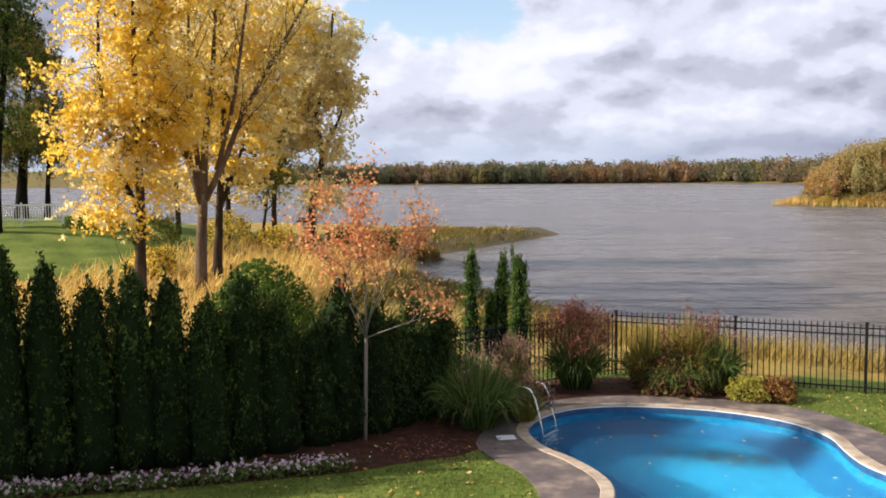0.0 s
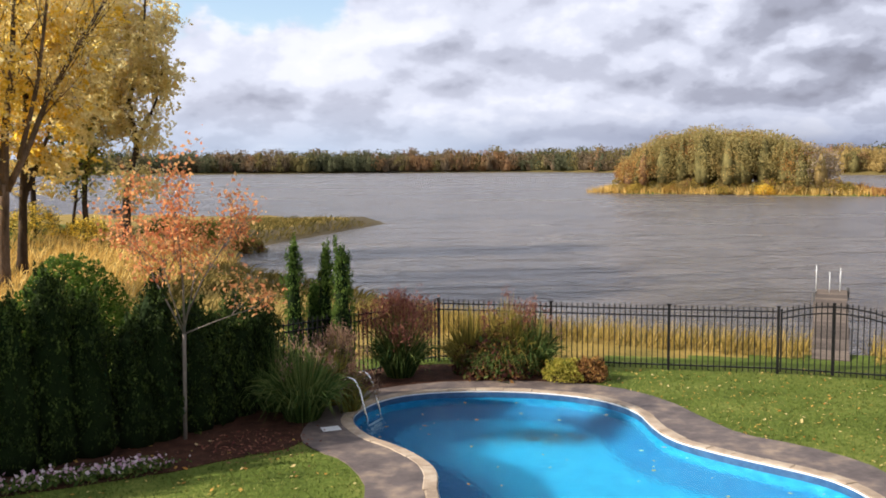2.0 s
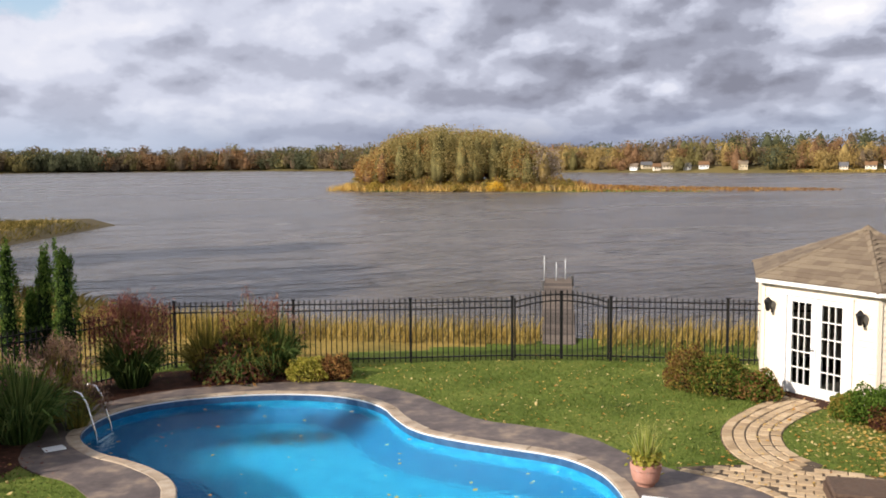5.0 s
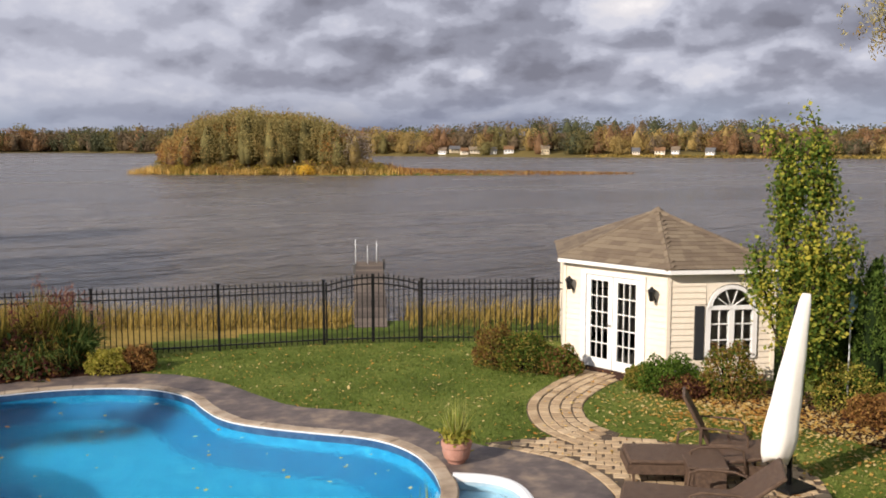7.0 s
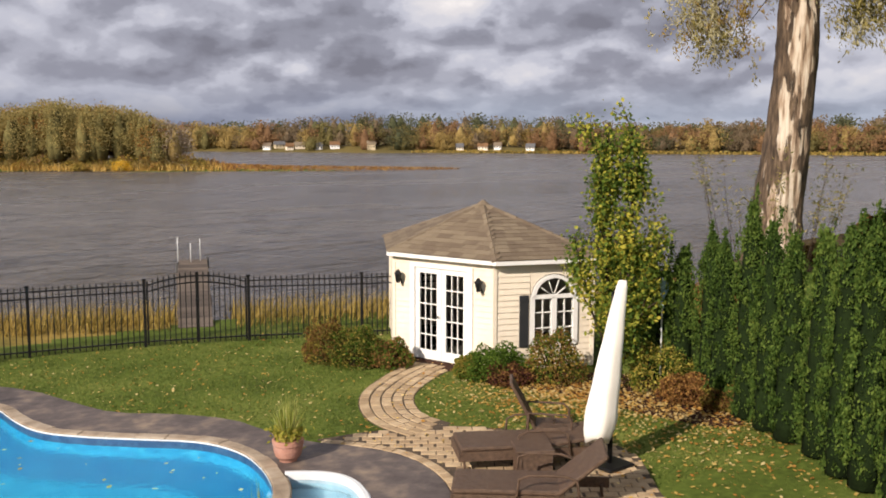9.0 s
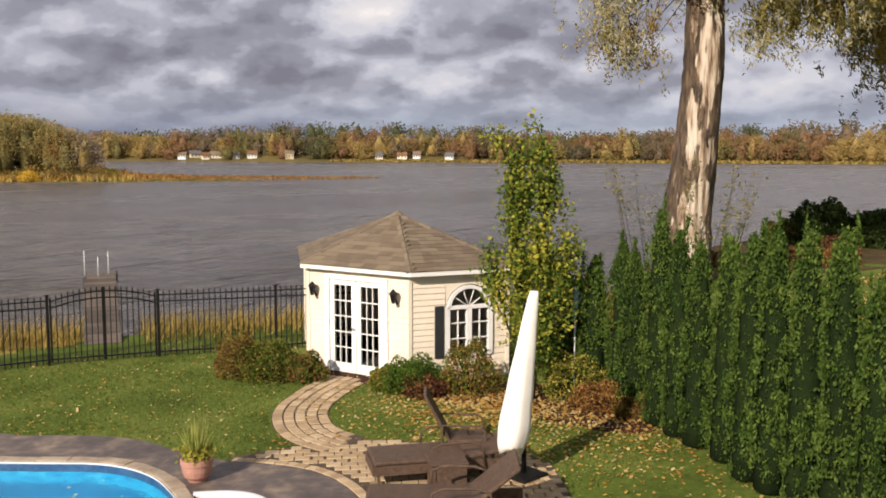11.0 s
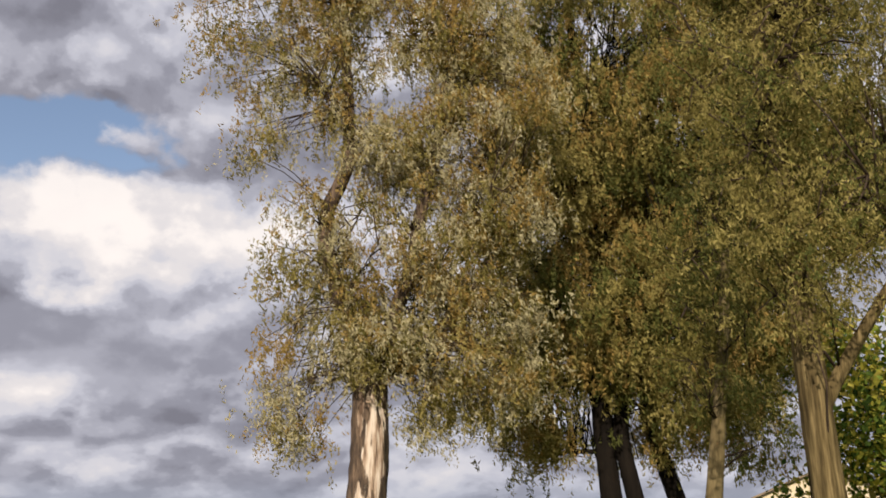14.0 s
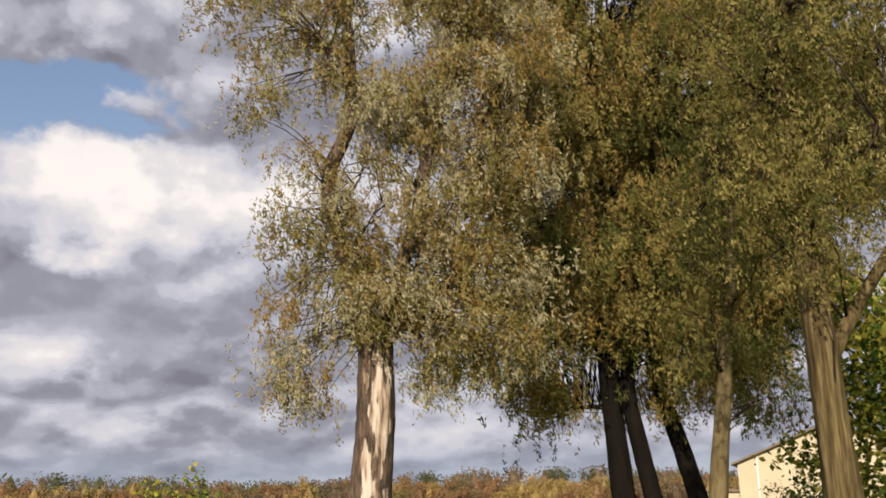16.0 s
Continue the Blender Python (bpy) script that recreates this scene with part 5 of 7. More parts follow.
def willow(name, x, y, seed, label, bark, guides, lobes, mats, boughs=30, strands=12, per=18, size=0.17, droop=0.9, count=50, branch=3.5, wild=0.15, limb_bark=None, aspect=0.3, hang=(0.3, -0.1, -0.8), twig=0.035, group=""):
    """An old tree with drooping growth: limbs, branches, and boughs of hanging sprays that gather in lobes (place and radius)."""
    wr = np.random.default_rng(seed)
    z = ground_z(x, y) - 0.3
    base = np.array((x, y, z))
    e = empty(name, Matrix.Translation((x, y, z)), label, "tree", group)
    guides = [([(px - x, py - y, pz - z) for px, py, pz in g], *rest) for g, *rest in guides]
    sk = grow_on(guides, wr, count, branch, spread=0.7, up=0.25, kids=5, thick=0.2)
    gnarled("trunk", [(p, r) for p, r, l in sk if l == 0], bark, e, seed)
    # boughs: more of them near the outside of each lobe, some along the branches
    C = [ends(sk, 1, wr, int(boughs * len(lobes) * wild), 0.3)]
    for cx, cy, cz, r, *thick in lobes:
        k = max(4, int(boughs * (r / 2.2) ** 2 * (thick[0] if thick else 1)))
        v = wr.normal(size=(k, 3))
        v /= np.linalg.norm(v, axis=1)[:, None]
        C.append(np.array((cx, cy, cz)) - base + v * r * (0.35 + 0.65 * wr.random((k, 1)) ** 0.5) * (1, 1, 0.85))
    C = np.concatenate(C)
    nodes = np.array([tuple(p) for pts, radii, l in sk if l < 2 for p, r in zip(pts[1:], radii[1:]) if r < 0.34])
    twigs = []
    for c in C:
        d = np.linalg.norm((nodes - c) * (1, 1, 0.7), axis=1) + np.where(nodes[:, 2] > c[2] + 1.5, 2.0, 0.0)
        p = nodes[int(wr.choice(np.argsort(d)[:9]))]
        mid = (p + c) / 2 + wr.normal(size=3) * 0.15 + (0, 0, 0.12 * np.linalg.norm(c - p))
        twigs.append(([tuple(p), tuple(mid), tuple(c)], [twig, twig * 0.6, twig * 0.25]))
    tubes("branching", [(p, r) for p, r, l in sk if l > 0] + twigs, limb_bark or bark, e, sides=4)
    n = len(C)
    span = 0.28 + 0.34 * wr.random(n)
    tone_ = wr.integers(0, len(mats), n)
    S = np.repeat(np.arange(n), strands)
    top = C[S] + wr.normal(size=(len(S), 3)) * span[S][:, None] * (1, 1, 0.6)
    ln = droop * (0.35 + 0.9 * wr.random(len(S)))
    f = wr.random((len(S), per))
    drift = wr.normal(size=(len(S), 2)) * 0.22
    P = np.repeat(top[:, None, :], per, 1)
    P[:, :, 2] -= f * ln[:, None]
    P[:, :, :2] += drift[:, None, :] * f[:, :, None] + wr.normal(size=(len(S), per, 2)) * 0.07
    P = P.reshape(-1, 3)
    D = np.tile(hang, (len(P), 1))
    leaves("crown", P, size, None, e, mats=list(mats), index=np.repeat(tone_[S], per), aspect=aspect, direction=D, spread=0.6)
    return e


STRIPPED = stripped_bark("stripped_willow_bark", math.atan2(-18.0, -27.9) + radians(8), 0.6, 9.2)
# L_DEEP boughs among the lighter ones stand for shade in this crown
willow("old_willow", 27.9, 18.0, 41, "huge old willow with bare pale wood on its trunk", STRIPPED, [
    ([(27.85, 18.05, -0.6), (27.9, 18.0, 1.0), (28.05, 17.75, 3.9), (28.2, 17.5, 7.7), (28.25, 17.6, 9.0), (28.25, 17.65, 10.2)], 0.92, 0.62, 0.04, 0.85),
    ([(28.2, 17.8, 9.6), (27.95, 18.2, 11.9), (27.35, 19.1, 14.7), (27.3, 19.1, 16.5), (27.85, 18.4, 18.1), (27.8, 18.5, 21.0), (27.7, 18.7, 23.7), (27.2, 19.3, 26.7), (26.7, 20.0, 29.5)], 0.40, 0.12, 0.5, 0.1),
    ([(28.3, 17.5, 9.6), (28.6, 17.2, 11.2), (28.8, 16.8, 12.9), (29.1, 16.3, 14.4), (29.2, 16.1, 16.4), (29.5, 15.5, 19.1), (29.8, 15.1, 23.0), (30.0, 14.6, 28.8)], 0.34, 0.1, 0.5, 0.1),
    ([(28.3, 17.5, 10.0), (29.3, 15.8, 11.6), (30.2, 14.2, 13.5), (30.9, 12.8, 17.0)], 0.2, 0.06, 0.2, 0.3)],
    [(*lobe, 0.55 if lobe[1] > 17.8 else 1.1) for lobe in ((26.9, 19.8, 11.6, 1.7), (28.0, 17.3, 11.4, 1.8), (29.8, 15.0, 11.4, 2.0), (29.8, 15.0, 14.6, 2.2), (26.7, 20.0, 14.3, 1.4), (28.6, 17.2, 18.8, 1.9), (26.1, 20.7, 22.4, 2.1), (28.1, 18.0, 23.5, 2.6), (29.8, 14.9, 19.1, 2.6),
     (30.1, 14.5, 23.8, 2.6), (26.7, 20.0, 9.4, 1.0), (29.7, 15.2, 9.4, 1.2), (26.0, 20.9, 19.3, 1.3), (26.1, 20.8, 28.1, 2.4), (28.7, 17.1, 29.1, 3.0), (30.7, 13.6, 12.6, 1.7), (30.8, 13.2, 16.5, 2.2), (30.8, 13.2, 21.0, 2.4), (28.0, 18.3, 13.6, 1.2), (27.6, 18.6, 25.6, 2.0), (27.0, 19.6, 9.4, 1.0), (26.6, 20.2, 8.4, 0.8), (27.2, 19.3, 8.0, 0.6), (29.4, 15.8, 8.7, 0.8), (30.4, 14.0, 9.8, 1.2), (30.9, 13.0, 10.4, 1.2), (27.5, 17.5, 10.9, 0.9), (26.9, 19.8, 16.8, 1.2), (26.5, 20.1, 25.2, 1.6), (24.9, 22.2, 23.6, 1.2), (24.6, 22.5, 25.2, 1.2))],
    (L_SILVER, L_WILLOW, L_SILVER, L_WILLOW2, L_DEEP), boughs=54, size=0.16, count=40, branch=2.2, limb_bark=BARK)
shoots = empty("willow_shoots", Matrix.Translation((27.4, 17.6, ground_z(27.4, 17.6))), "thin leafy shoots growing round the willow's foot", "shoots")
srng = np.random.default_rng(48)
stems = []
for k in range(26):
    a = srng.random() * 6.283
    q = 0.9 + 1.9 * srng.random()
    hh = 2.6 + 2.4 * srng.random()
    stems.append(([(q * 0.75 * math.cos(a), q * 0.75 * math.sin(a), 0), (q * math.cos(a), q * math.sin(a), hh * 0.6), (q * 1.2 * math.cos(a + 0.1), q * 1.2 * math.sin(a + 0.1), hh)], [0.015, 0.01, 0.004]))
tubes("stem", stems, BARK, shoots, sides=4)["kind"] = "stuff"
P = np.array([np.array(p[1]) + (np.array(p[2]) - np.array(p[1])) * srng.random() + srng.normal(size=3) * 0.16 for p, _ in stems for _ in range(48)])
leaves("foliage", P, 0.13, None, shoots, mats=[L_WILLOW, L_DEEPG], index=srng.integers(0, 2, len(P)), aspect=0.35)
# autumn trees on the meadow
UPRIGHT = (0.0, 0.0, 0.2)
willow("yellow_tree", -19.6, 34.9, 22, "dense golden-yellow autumn tree", BARK, [
    ([(-19.6, 34.9, -0.8), (-19.5, 34.9, 1.5), (-19.4, 34.9, 3.8), (-19.5, 34.8, 7.5), (-19.4, 34.9, 14.0)], 0.26, 0.06, 0.6, 0.35),
    ([(-19.45, 34.9, 3.2), (-20.4, 34.4, 5.5), (-20.7, 34.2, 9.0), (-20.6, 34.3, 13.0)], 0.12, 0.04, 0.3, 0.2)],
    [(-20.4, 34.3, 6.1, 2.3), (-20.4, 34.3, 9.0, 2.3), (-19.6, 34.8, 4.1, 2.0), (-20.8, 34.0, 3.6, 1.2), (-18.9, 35.2, 6.3, 1.9), (-20.1, 34.5, 11.7, 2.3), (-21.0, 33.9, 7.6, 1.4), (-18.3, 35.5, 9.3, 1.9), (-18.2, 35.5, 12.7, 2.2), (-19.5, 36.8, 8.0, 2.4)],
    (L_YELLOW, L_YELLOW, L_YELLOW_PALE), boughs=48, strands=8, per=12, size=0.14, droop=0.4, count=30, branch=1.8, aspect=0.7, hang=UPRIGHT, twig=0.02, group="yellow trees")
willow("yellow_tree", -19.6, 42.7, 23, "tall golden tree behind the bare limbs", BARK, [
    ([(-19.7, 42.6, -0.8), (-19.5, 42.7, 3.0), (-19.2, 42.8, 7.5), (-19.2, 42.8, 15.0)], 0.24, 0.06, 0.6, 0.35),
    ([(-19.5, 42.7, 3.0), (-18.4, 43.1, 6.0), (-17.6, 43.5, 10.0)], 0.12, 0.04, 0.3, 0.2)],
    [(-19.0, 42.8, 9.9, 2.8), (-18.6, 43.0, 6.4, 2.4), (-20.5, 42.2, 8.0, 2.4), (-19.5, 42.7, 12.6, 3.1), (-17.3, 43.6, 9.7, 2.0), (-21.1, 41.9, 4.9, 1.6), (-18.2, 43.2, 4.4, 1.3), (-16.8, 43.8, 12.5, 1.8)],
    (L_YELLOW, L_YELLOW_PALE, L_YELLOW_PALE), boughs=40, strands=8, per=12, size=0.16, droop=0.4, count=30, branch=2.0, aspect=0.7, hang=UPRIGHT, twig=0.02, group="yellow trees")
willow("yellow_tree", -19.3, 56.6, 26, "pale yellow tree with dark limbs by the water", BARK, [
    ([(-19.6, 56.4, -0.8), (-19.4, 56.5, 3.0), (-18.7, 56.8, 6.0), (-19.2, 56.7, 8.5), (-18.3, 57.0, 11.5), (-18.0, 57.0, 15.0)], 0.30, 0.06, 0.6, 0.3),
    ([(-19.2, 56.7, 8.0), (-20.2, 56.3, 10.5), (-20.6, 56.2, 14.0)], 0.14, 0.04, 0.3, 0.2),
    ([(-18.6, 56.8, 6.5), (-17.6, 57.2, 8.5), (-17.2, 57.3, 10.5)], 0.12, 0.04, 0.2, 0.2)],
    [(-19.0, 56.7, 11.8, 2.4), (-21.1, 56.0, 8.0, 2.3), (-19.0, 56.7, 4.0, 1.6), (-17.6, 57.2, 10.1, 1.5), (-20.3, 56.3, 13.6, 2.4), (-18.0, 57.1, 13.6, 1.6), (-18.4, 56.9, 6.9, 1.5), (-19.5, 56.0, 9.5, 1.6)],
    (L_YELLOW_PALE,), boughs=54, strands=8, per=12, size=0.17, droop=0.5, count=22, branch=2.0, aspect=0.7, hang=UPRIGHT, twig=0.02, group="yellow trees")
willow("willow_tree", -38.2, 53.8, 27, "grey-green willow on the neighbouring lawn", BARK_DARK_SHADED, [
    ([(-38.2, 53.8, 0.5), (-38.0, 54.0, 5.0), (-37.4, 54.4, 12.0), (-37.2, 54.5, 15.0)], 0.42, 0.08, 0.6, 0.4),
    ([(-36.9, 54.7, 0.5), (-36.7, 54.8, 5.0), (-36.3, 55.1, 10.0)], 0.22, 0.06, 0.4, 0.4)],
    [(-37.2, 54.5, 12.1, 1.8), (-37.7, 54.1, 8.3, 2.0), (-36.3, 55.1, 9.3, 1.2), (-36.6, 54.7, 6.4, 1.2), (-38.7, 53.6, 6.6, 1.4), (-38.4, 53.6, 14.0, 1.8)],
    (L_OLIVE, L_WILLOW, L_DEEPG), boughs=95, strands=8, per=14, size=0.2, droop=0.9, count=24, branch=1.8, twig=0.02, group="dark willows")
willow("willow_tree", -35.7, 48.2, 28, "dark green tree reaching over the neighbouring lawn", BARK_DARK_SHADED, [
    ([(-35.9, 48.1, 0.5), (-35.6, 48.3, 6.0), (-35.2, 48.5, 10.0), (-34.8, 48.8, 15.0)], 0.34, 0.08, 1.0, 0.4)],
    [(-34.8, 48.8, 14.3, 1.7), (-35.8, 48.1, 11.9, 1.8), (-35.4, 48.4, 9.1, 1.3), (-34.1, 49.3, 13.7, 0.8), (-36.6, 47.5, 14.5, 2.0)],
    (L_GREEN, L_CEDAR_DARK_SHADED), boughs=60, strands=8, per=14, size=0.18, droop=0.4, count=24, branch=1.6, twig=0.02, group="dark willows")
DARK_LEAVES = (L_DEEP, L_DEEPG, L_WILLOW, L_WILLOW, L_WILLOW2)
willow("dark_willow", 40.3, 12.35, 42, "tall willow with a dark trunk on the neighbouring lawn", BARK_DARK_SHADED, [
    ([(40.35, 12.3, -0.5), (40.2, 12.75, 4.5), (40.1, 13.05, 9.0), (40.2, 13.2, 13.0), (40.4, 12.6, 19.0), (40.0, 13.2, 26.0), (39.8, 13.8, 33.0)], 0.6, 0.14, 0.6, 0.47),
    ([(40.15, 13.0, 8.2), (39.7, 14.6, 8.3), (39.4, 16.2, 7.9), (39.2, 17.4, 8.4)], 0.13, 0.04, 0.12, 0.4),
    ([(40.2, 13.1, 10.5), (39.4, 14.6, 14.0), (38.9, 16.0, 19.0), (38.6, 16.6, 26.0), (38.6, 16.8, 32.0)], 0.4, 0.1, 0.4, 0.1)],
    [(37.9, 13.9, 14.5, 3.1), (38.0, 13.5, 21.4, 4.1), (38.6, 11.9, 27.7, 4.6), (37.4, 15.1, 11.7, 1.9), (37.8, 15.3, 9.3, 1.3), (39.0, 13.2, 12.0, 1.9), (37.5, 15.1, 9.2, 1.5, 0.7), (38.7, 11.5, 35.1, 4.6), (41.5, 14.5, 16.0, 3.5), (42.5, 13.5, 22.0, 4.0)],
    DARK_LEAVES, boughs=44, size=0.2, per=20, droop=1.2, count=50, branch=4.0)
willow("dark_willow", 40.7, 11.0, 43, "dark-trunked willow leaning over the lawn", BARK_DARK_SHADED, [
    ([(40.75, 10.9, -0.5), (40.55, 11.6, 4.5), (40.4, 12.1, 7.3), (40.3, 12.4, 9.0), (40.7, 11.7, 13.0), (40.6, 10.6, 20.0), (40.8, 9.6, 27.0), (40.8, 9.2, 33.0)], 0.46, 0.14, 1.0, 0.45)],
    [(39.5, 8.6, 16.2, 3.7), (39.2, 10.2, 13.0, 2.3), (39.5, 11.3, 12.0, 1.6), (39.6, 8.4, 10.4, 1.9, 0.8), (42.1, 10.8, 9.6, 1.6), (39.7, 7.3, 22.1, 4.4), (40.1, 4.9, 33.7, 4.6), (42.5, 9.5, 18.0, 4.0)],
    DARK_LEAVES, boughs=44, size=0.2, per=20, droop=1.2, count=44, branch=4.0)
willow("dark_willow", 43.1, 9.5, 44, "slanting dark-trunked willow on the neighbouring lawn", BARK_DARK_SHADED, [
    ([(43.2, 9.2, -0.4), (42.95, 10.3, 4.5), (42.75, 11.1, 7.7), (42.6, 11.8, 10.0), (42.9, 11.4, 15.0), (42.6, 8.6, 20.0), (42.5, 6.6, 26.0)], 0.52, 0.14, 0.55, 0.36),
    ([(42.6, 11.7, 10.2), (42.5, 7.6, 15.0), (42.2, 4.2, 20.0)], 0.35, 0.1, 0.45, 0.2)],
    [(40.0, 5.2, 13.8, 2.9), (40.2, 3.4, 18.9, 3.6), (40.0, 5.6, 26.7, 4.1), (39.9, 6.4, 11.0, 1.8), (40.2, 8.0, 10.6, 1.7), (39.9, 6.5, 8.8, 1.5, 0.7), (43.0, 7.0, 14.5, 3.5), (43.0, 4.0, 22.0, 4.0)],
    DARK_LEAVES, boughs=44, size=0.2, per=20, droop=1.2, count=50, branch=4.0)
willow("pale_tree", 26.4, 6.4, 46, "slim pale-barked tree on the neighbouring lawn", BARK_PALE, [
    ([(26.35, 6.6, -0.3), (26.42, 6.36, 0.6), (26.5, 5.95, 3.3), (26.56, 5.71, 5.4), (26.8, 5.2, 9.0), (26.7, 4.6, 13.5)], 0.36, 0.1, 1.0, 0.45)],
    [(26.7, 5.2, 9.0, 1.4), (26.8, 4.8, 11.5, 1.8), (26.8, 4.6, 14.0, 1.6)], (L_DEEPG, L_DEEP), boughs=26, size=0.15, droop=0.7, count=20, branch=2.0, limb_bark=BARK)
willow("ash_tree", 20.4, 2.1, 45, "pale ridged-bark tree on the neighbouring lawn", BARK_RIDGED, [
    ([(20.5, 1.9, -0.3), (20.43, 2.13, 4.4), (20.42, 2.2, 6.4), (20.4, 2.2, 7.5), (20.4, 2.25, 9.4), (20.5, 2.35, 13.0), (20.6, 2.5, 17.0), (20.6, 2.5, 21.5)], 0.45, 0.12, 0.75, 0.5),
    ([(20.43, 2.15, 6.9), (20.6, 1.7, 7.8), (20.7, 1.2, 8.5), (20.7, 0.7, 9.3), (20.7, 0.0, 10.1), (20.6, -1.0, 12.0)], 0.17, 0.06, 0.25, 0.55)],
    [(19.7, 2.3, 9.5, 1.1), (19.8, 1.5, 10.8, 1.3), (19.7, 2.6, 11.0, 1.4), (19.7, 2.4, 13.0, 1.6), (20.1, 0.3, 14.3, 1.8), (20.3, 0.4, 11.7, 1.1), (20.1, 2.2, 14.9, 1.4), (20.3, 0.6, 17.5, 2.0), (20.6, 3.0, 18.5, 2.0), (21.8, 1.8, 13.5, 1.8), (21.8, 1.0, 16.5, 2.0)],
    (L_DEEPG, L_WILLOW, L_WILLOW, L_DEEP), boughs=60, size=0.105, per=20, droop=0.5, count=34, branch=2.0, limb_bark=BARK)

tree("green_tree", 34.3, 1.2, 10.5, "leafy green tree lit by the sun on the neighbouring lawn", "tree", (16, 3.2), 0.2, (L_GREEN, L_PEAR, L_LIME), 9000, 0.24, 0.5, 49, first=0.22, spread=0.62, kids=6, bark=BARK)

# ---------------------------------------------------------------- shrubs
def shrub(name, x, y, r, h, mats, seed, label, n=2600, size=0.09, group="", category="shrub", round_=2.2, lumpy=1.0):
    sr = np.random.default_rng(seed)
    e = empty(name, Matrix.Translation((x, y, ground_z(x, y))), label, category, group)
    stems = []
    for k in range(9):
        a = sr.random() * 6.28
        stems.append(([(0.05 * math.cos(a), 0.05 * math.sin(a), 0), (0.35 * r * math.cos(a), 0.35 * r * math.sin(a), h * 0.45), (0.6 * r * math.cos(a), 0.6 * r * math.sin(a), h * 0.8)], [0.015, 0.01, 0.005]))
    tubes("stem", stems, BARK_DARK_SHADED, e, sides=4)
    v = sr.normal(size=(n, 3))
    v /= np.linalg.norm(v, axis=1)[:, None]
    v[:, 2] = np.abs(v[:, 2])
    lump = 1 + lumpy * 0.16 * np.sin(v[:, 0] * 5 + seed) * np.cos(v[:, 1] * 6 + seed) + lumpy * 0.08 * np.sin(v[:, 2] * 11 + v[:, 0] * 9)
    k = (0.55 + 0.45 * sr.random(n) ** 0.4) * lump
    P = np.stack([v[:, 0] * r * k, v[:, 1] * r * k, 0.05 + np.power(v[:, 2], 2 / round_) * h * k * 0.95], 1)
    mats = mats if isinstance(mats, (list, tuple)) else (mats,)
    idx = np.minimum((sr.random(n) * len(mats)).astype(int), len(mats) - 1)
    leaves("foliage", P, size, None, e, mats=list(mats), index=idx)
    return e


def tuft(name, x, y, r, h, n, seed, label, mat=None, plumes=0, plume_mat=None, width=0.018, group=""):
    tr = np.random.default_rng(seed)
    e = empty(name, Matrix.Translation((x, y, ground_z(x, y))), label, "ornamental grass", group)
    a = tr.random(n) * 6.28
    q = tr.random(n) ** 0.6
    B = np.stack([0.25 * r * q * np.cos(a), 0.25 * r * q * np.sin(a), np.zeros(n)], 1)
    rr_ = r * q * (0.6 + 0.65 * tr.random(n))
    T = np.stack([rr_ * np.cos(a), rr_ * np.sin(a), h * (1.05 - 0.85 * q ** 2) * (0.5 + 0.6 * tr.random(n))], 1)
    blades("leaf_tuft", B, T, width, mat or L_BLADE, e, bend=0.9, segs=4)
    if plumes:
        a = tr.random(plumes) * 6.28
        q = tr.random(plumes) * 0.8
        top = np.stack([r * q * np.cos(a), r * q * np.sin(a), h * (0.74 + 0.36 * tr.random(plumes) - 0.25 * q * q)], 1)
        o = tubes("stalk", [([(0, 0, 0), tuple(p * 0.6), tuple(p)], [0.005, 0.004, 0.003]) for p in top], L_REED, e, sides=3)
        o["kind"] = "stuff"
        P = np.repeat(top, 60, 0)
        P = P + tr.normal(size=P.shape) * (0.06, 0.06, 0.11)
        o = leaves("plume", P, 0.07, plume_mat or L_PLUME, e, aspect=0.25, direction=np.tile((0, 0, 1.0), (len(P), 1)), spread=0.6)
        o["kind"] = "stuff"
    return e


shrub("clipped_bush", -7.7, 18.3, 1.5, 2.95, L_BOX, 51, "large round clipped green bush behind the hedge", 12000, 0.09, lumpy=0.2, round_=1.9)
tuft("grass_clump", -2.75, 16.2, 1.15, 1.35, 1000, 52, "tall green ornamental grass arching over the pool edge", plumes=5, width=0.034)
tuft("grass_clump", -3.35, 16.9, 1.0, 1.4, 750, 60, "green ornamental grass beside the cedars", width=0.034)
tuft("grass_clump", -2.35, 17.3, 0.8, 1.25, 500, 53, "ornamental grass with drooping tawny plumes", plume_mat=L_TAWNY, plumes=34, width=0.026, mat=L_OLIVE)
tuft("grass_clump", -1.95, 16.75, 0.6, 0.75, 320, 73, "low grass with tawny plumes beside the ladder", plume_mat=L_TAWNY, plumes=16, width=0.024, mat=L_OLIVE)
tuft("grass_clump", -1.15, 19.6, 1.05, 1.6, 1000, 54, "ornamental grass with wine-red plumes by the fence", plumes=120, plume_mat=L_WINE2, width=0.036)
tuft("grass_clump", 1.2, 20.0, 1.05, 1.6, 900, 55, "brownish ornamental grass by the black fence", mat=L_OLIVE, plumes=12, plume_mat=L_WINE2, width=0.03)
tuft("grass_clump", 0.35, 20.1, 0.9, 1.45, 700, 68, "olive ornamental grass by the black fence", mat=L_OLIVE, width=0.03)
tuft("grass_clump", 1.7, 19.9, 1.0, 1.4, 700, 69, "wild arching grass by the black fence", plumes=6, width=0.034)
tuft("grass_clump", 0.95, 19.6, 0.9, 0.85, 700, 75, "dark trailing grass in the mulch bed", width=0.03)
shrub("wine_shrub", 0.85, 19.7, 0.85, 0.85, (L_WINE, L_WINE, L_BLADE, L_BROWN), 56, "dark wine-red shrub in the mulch bed", 1900, round_=1.5)
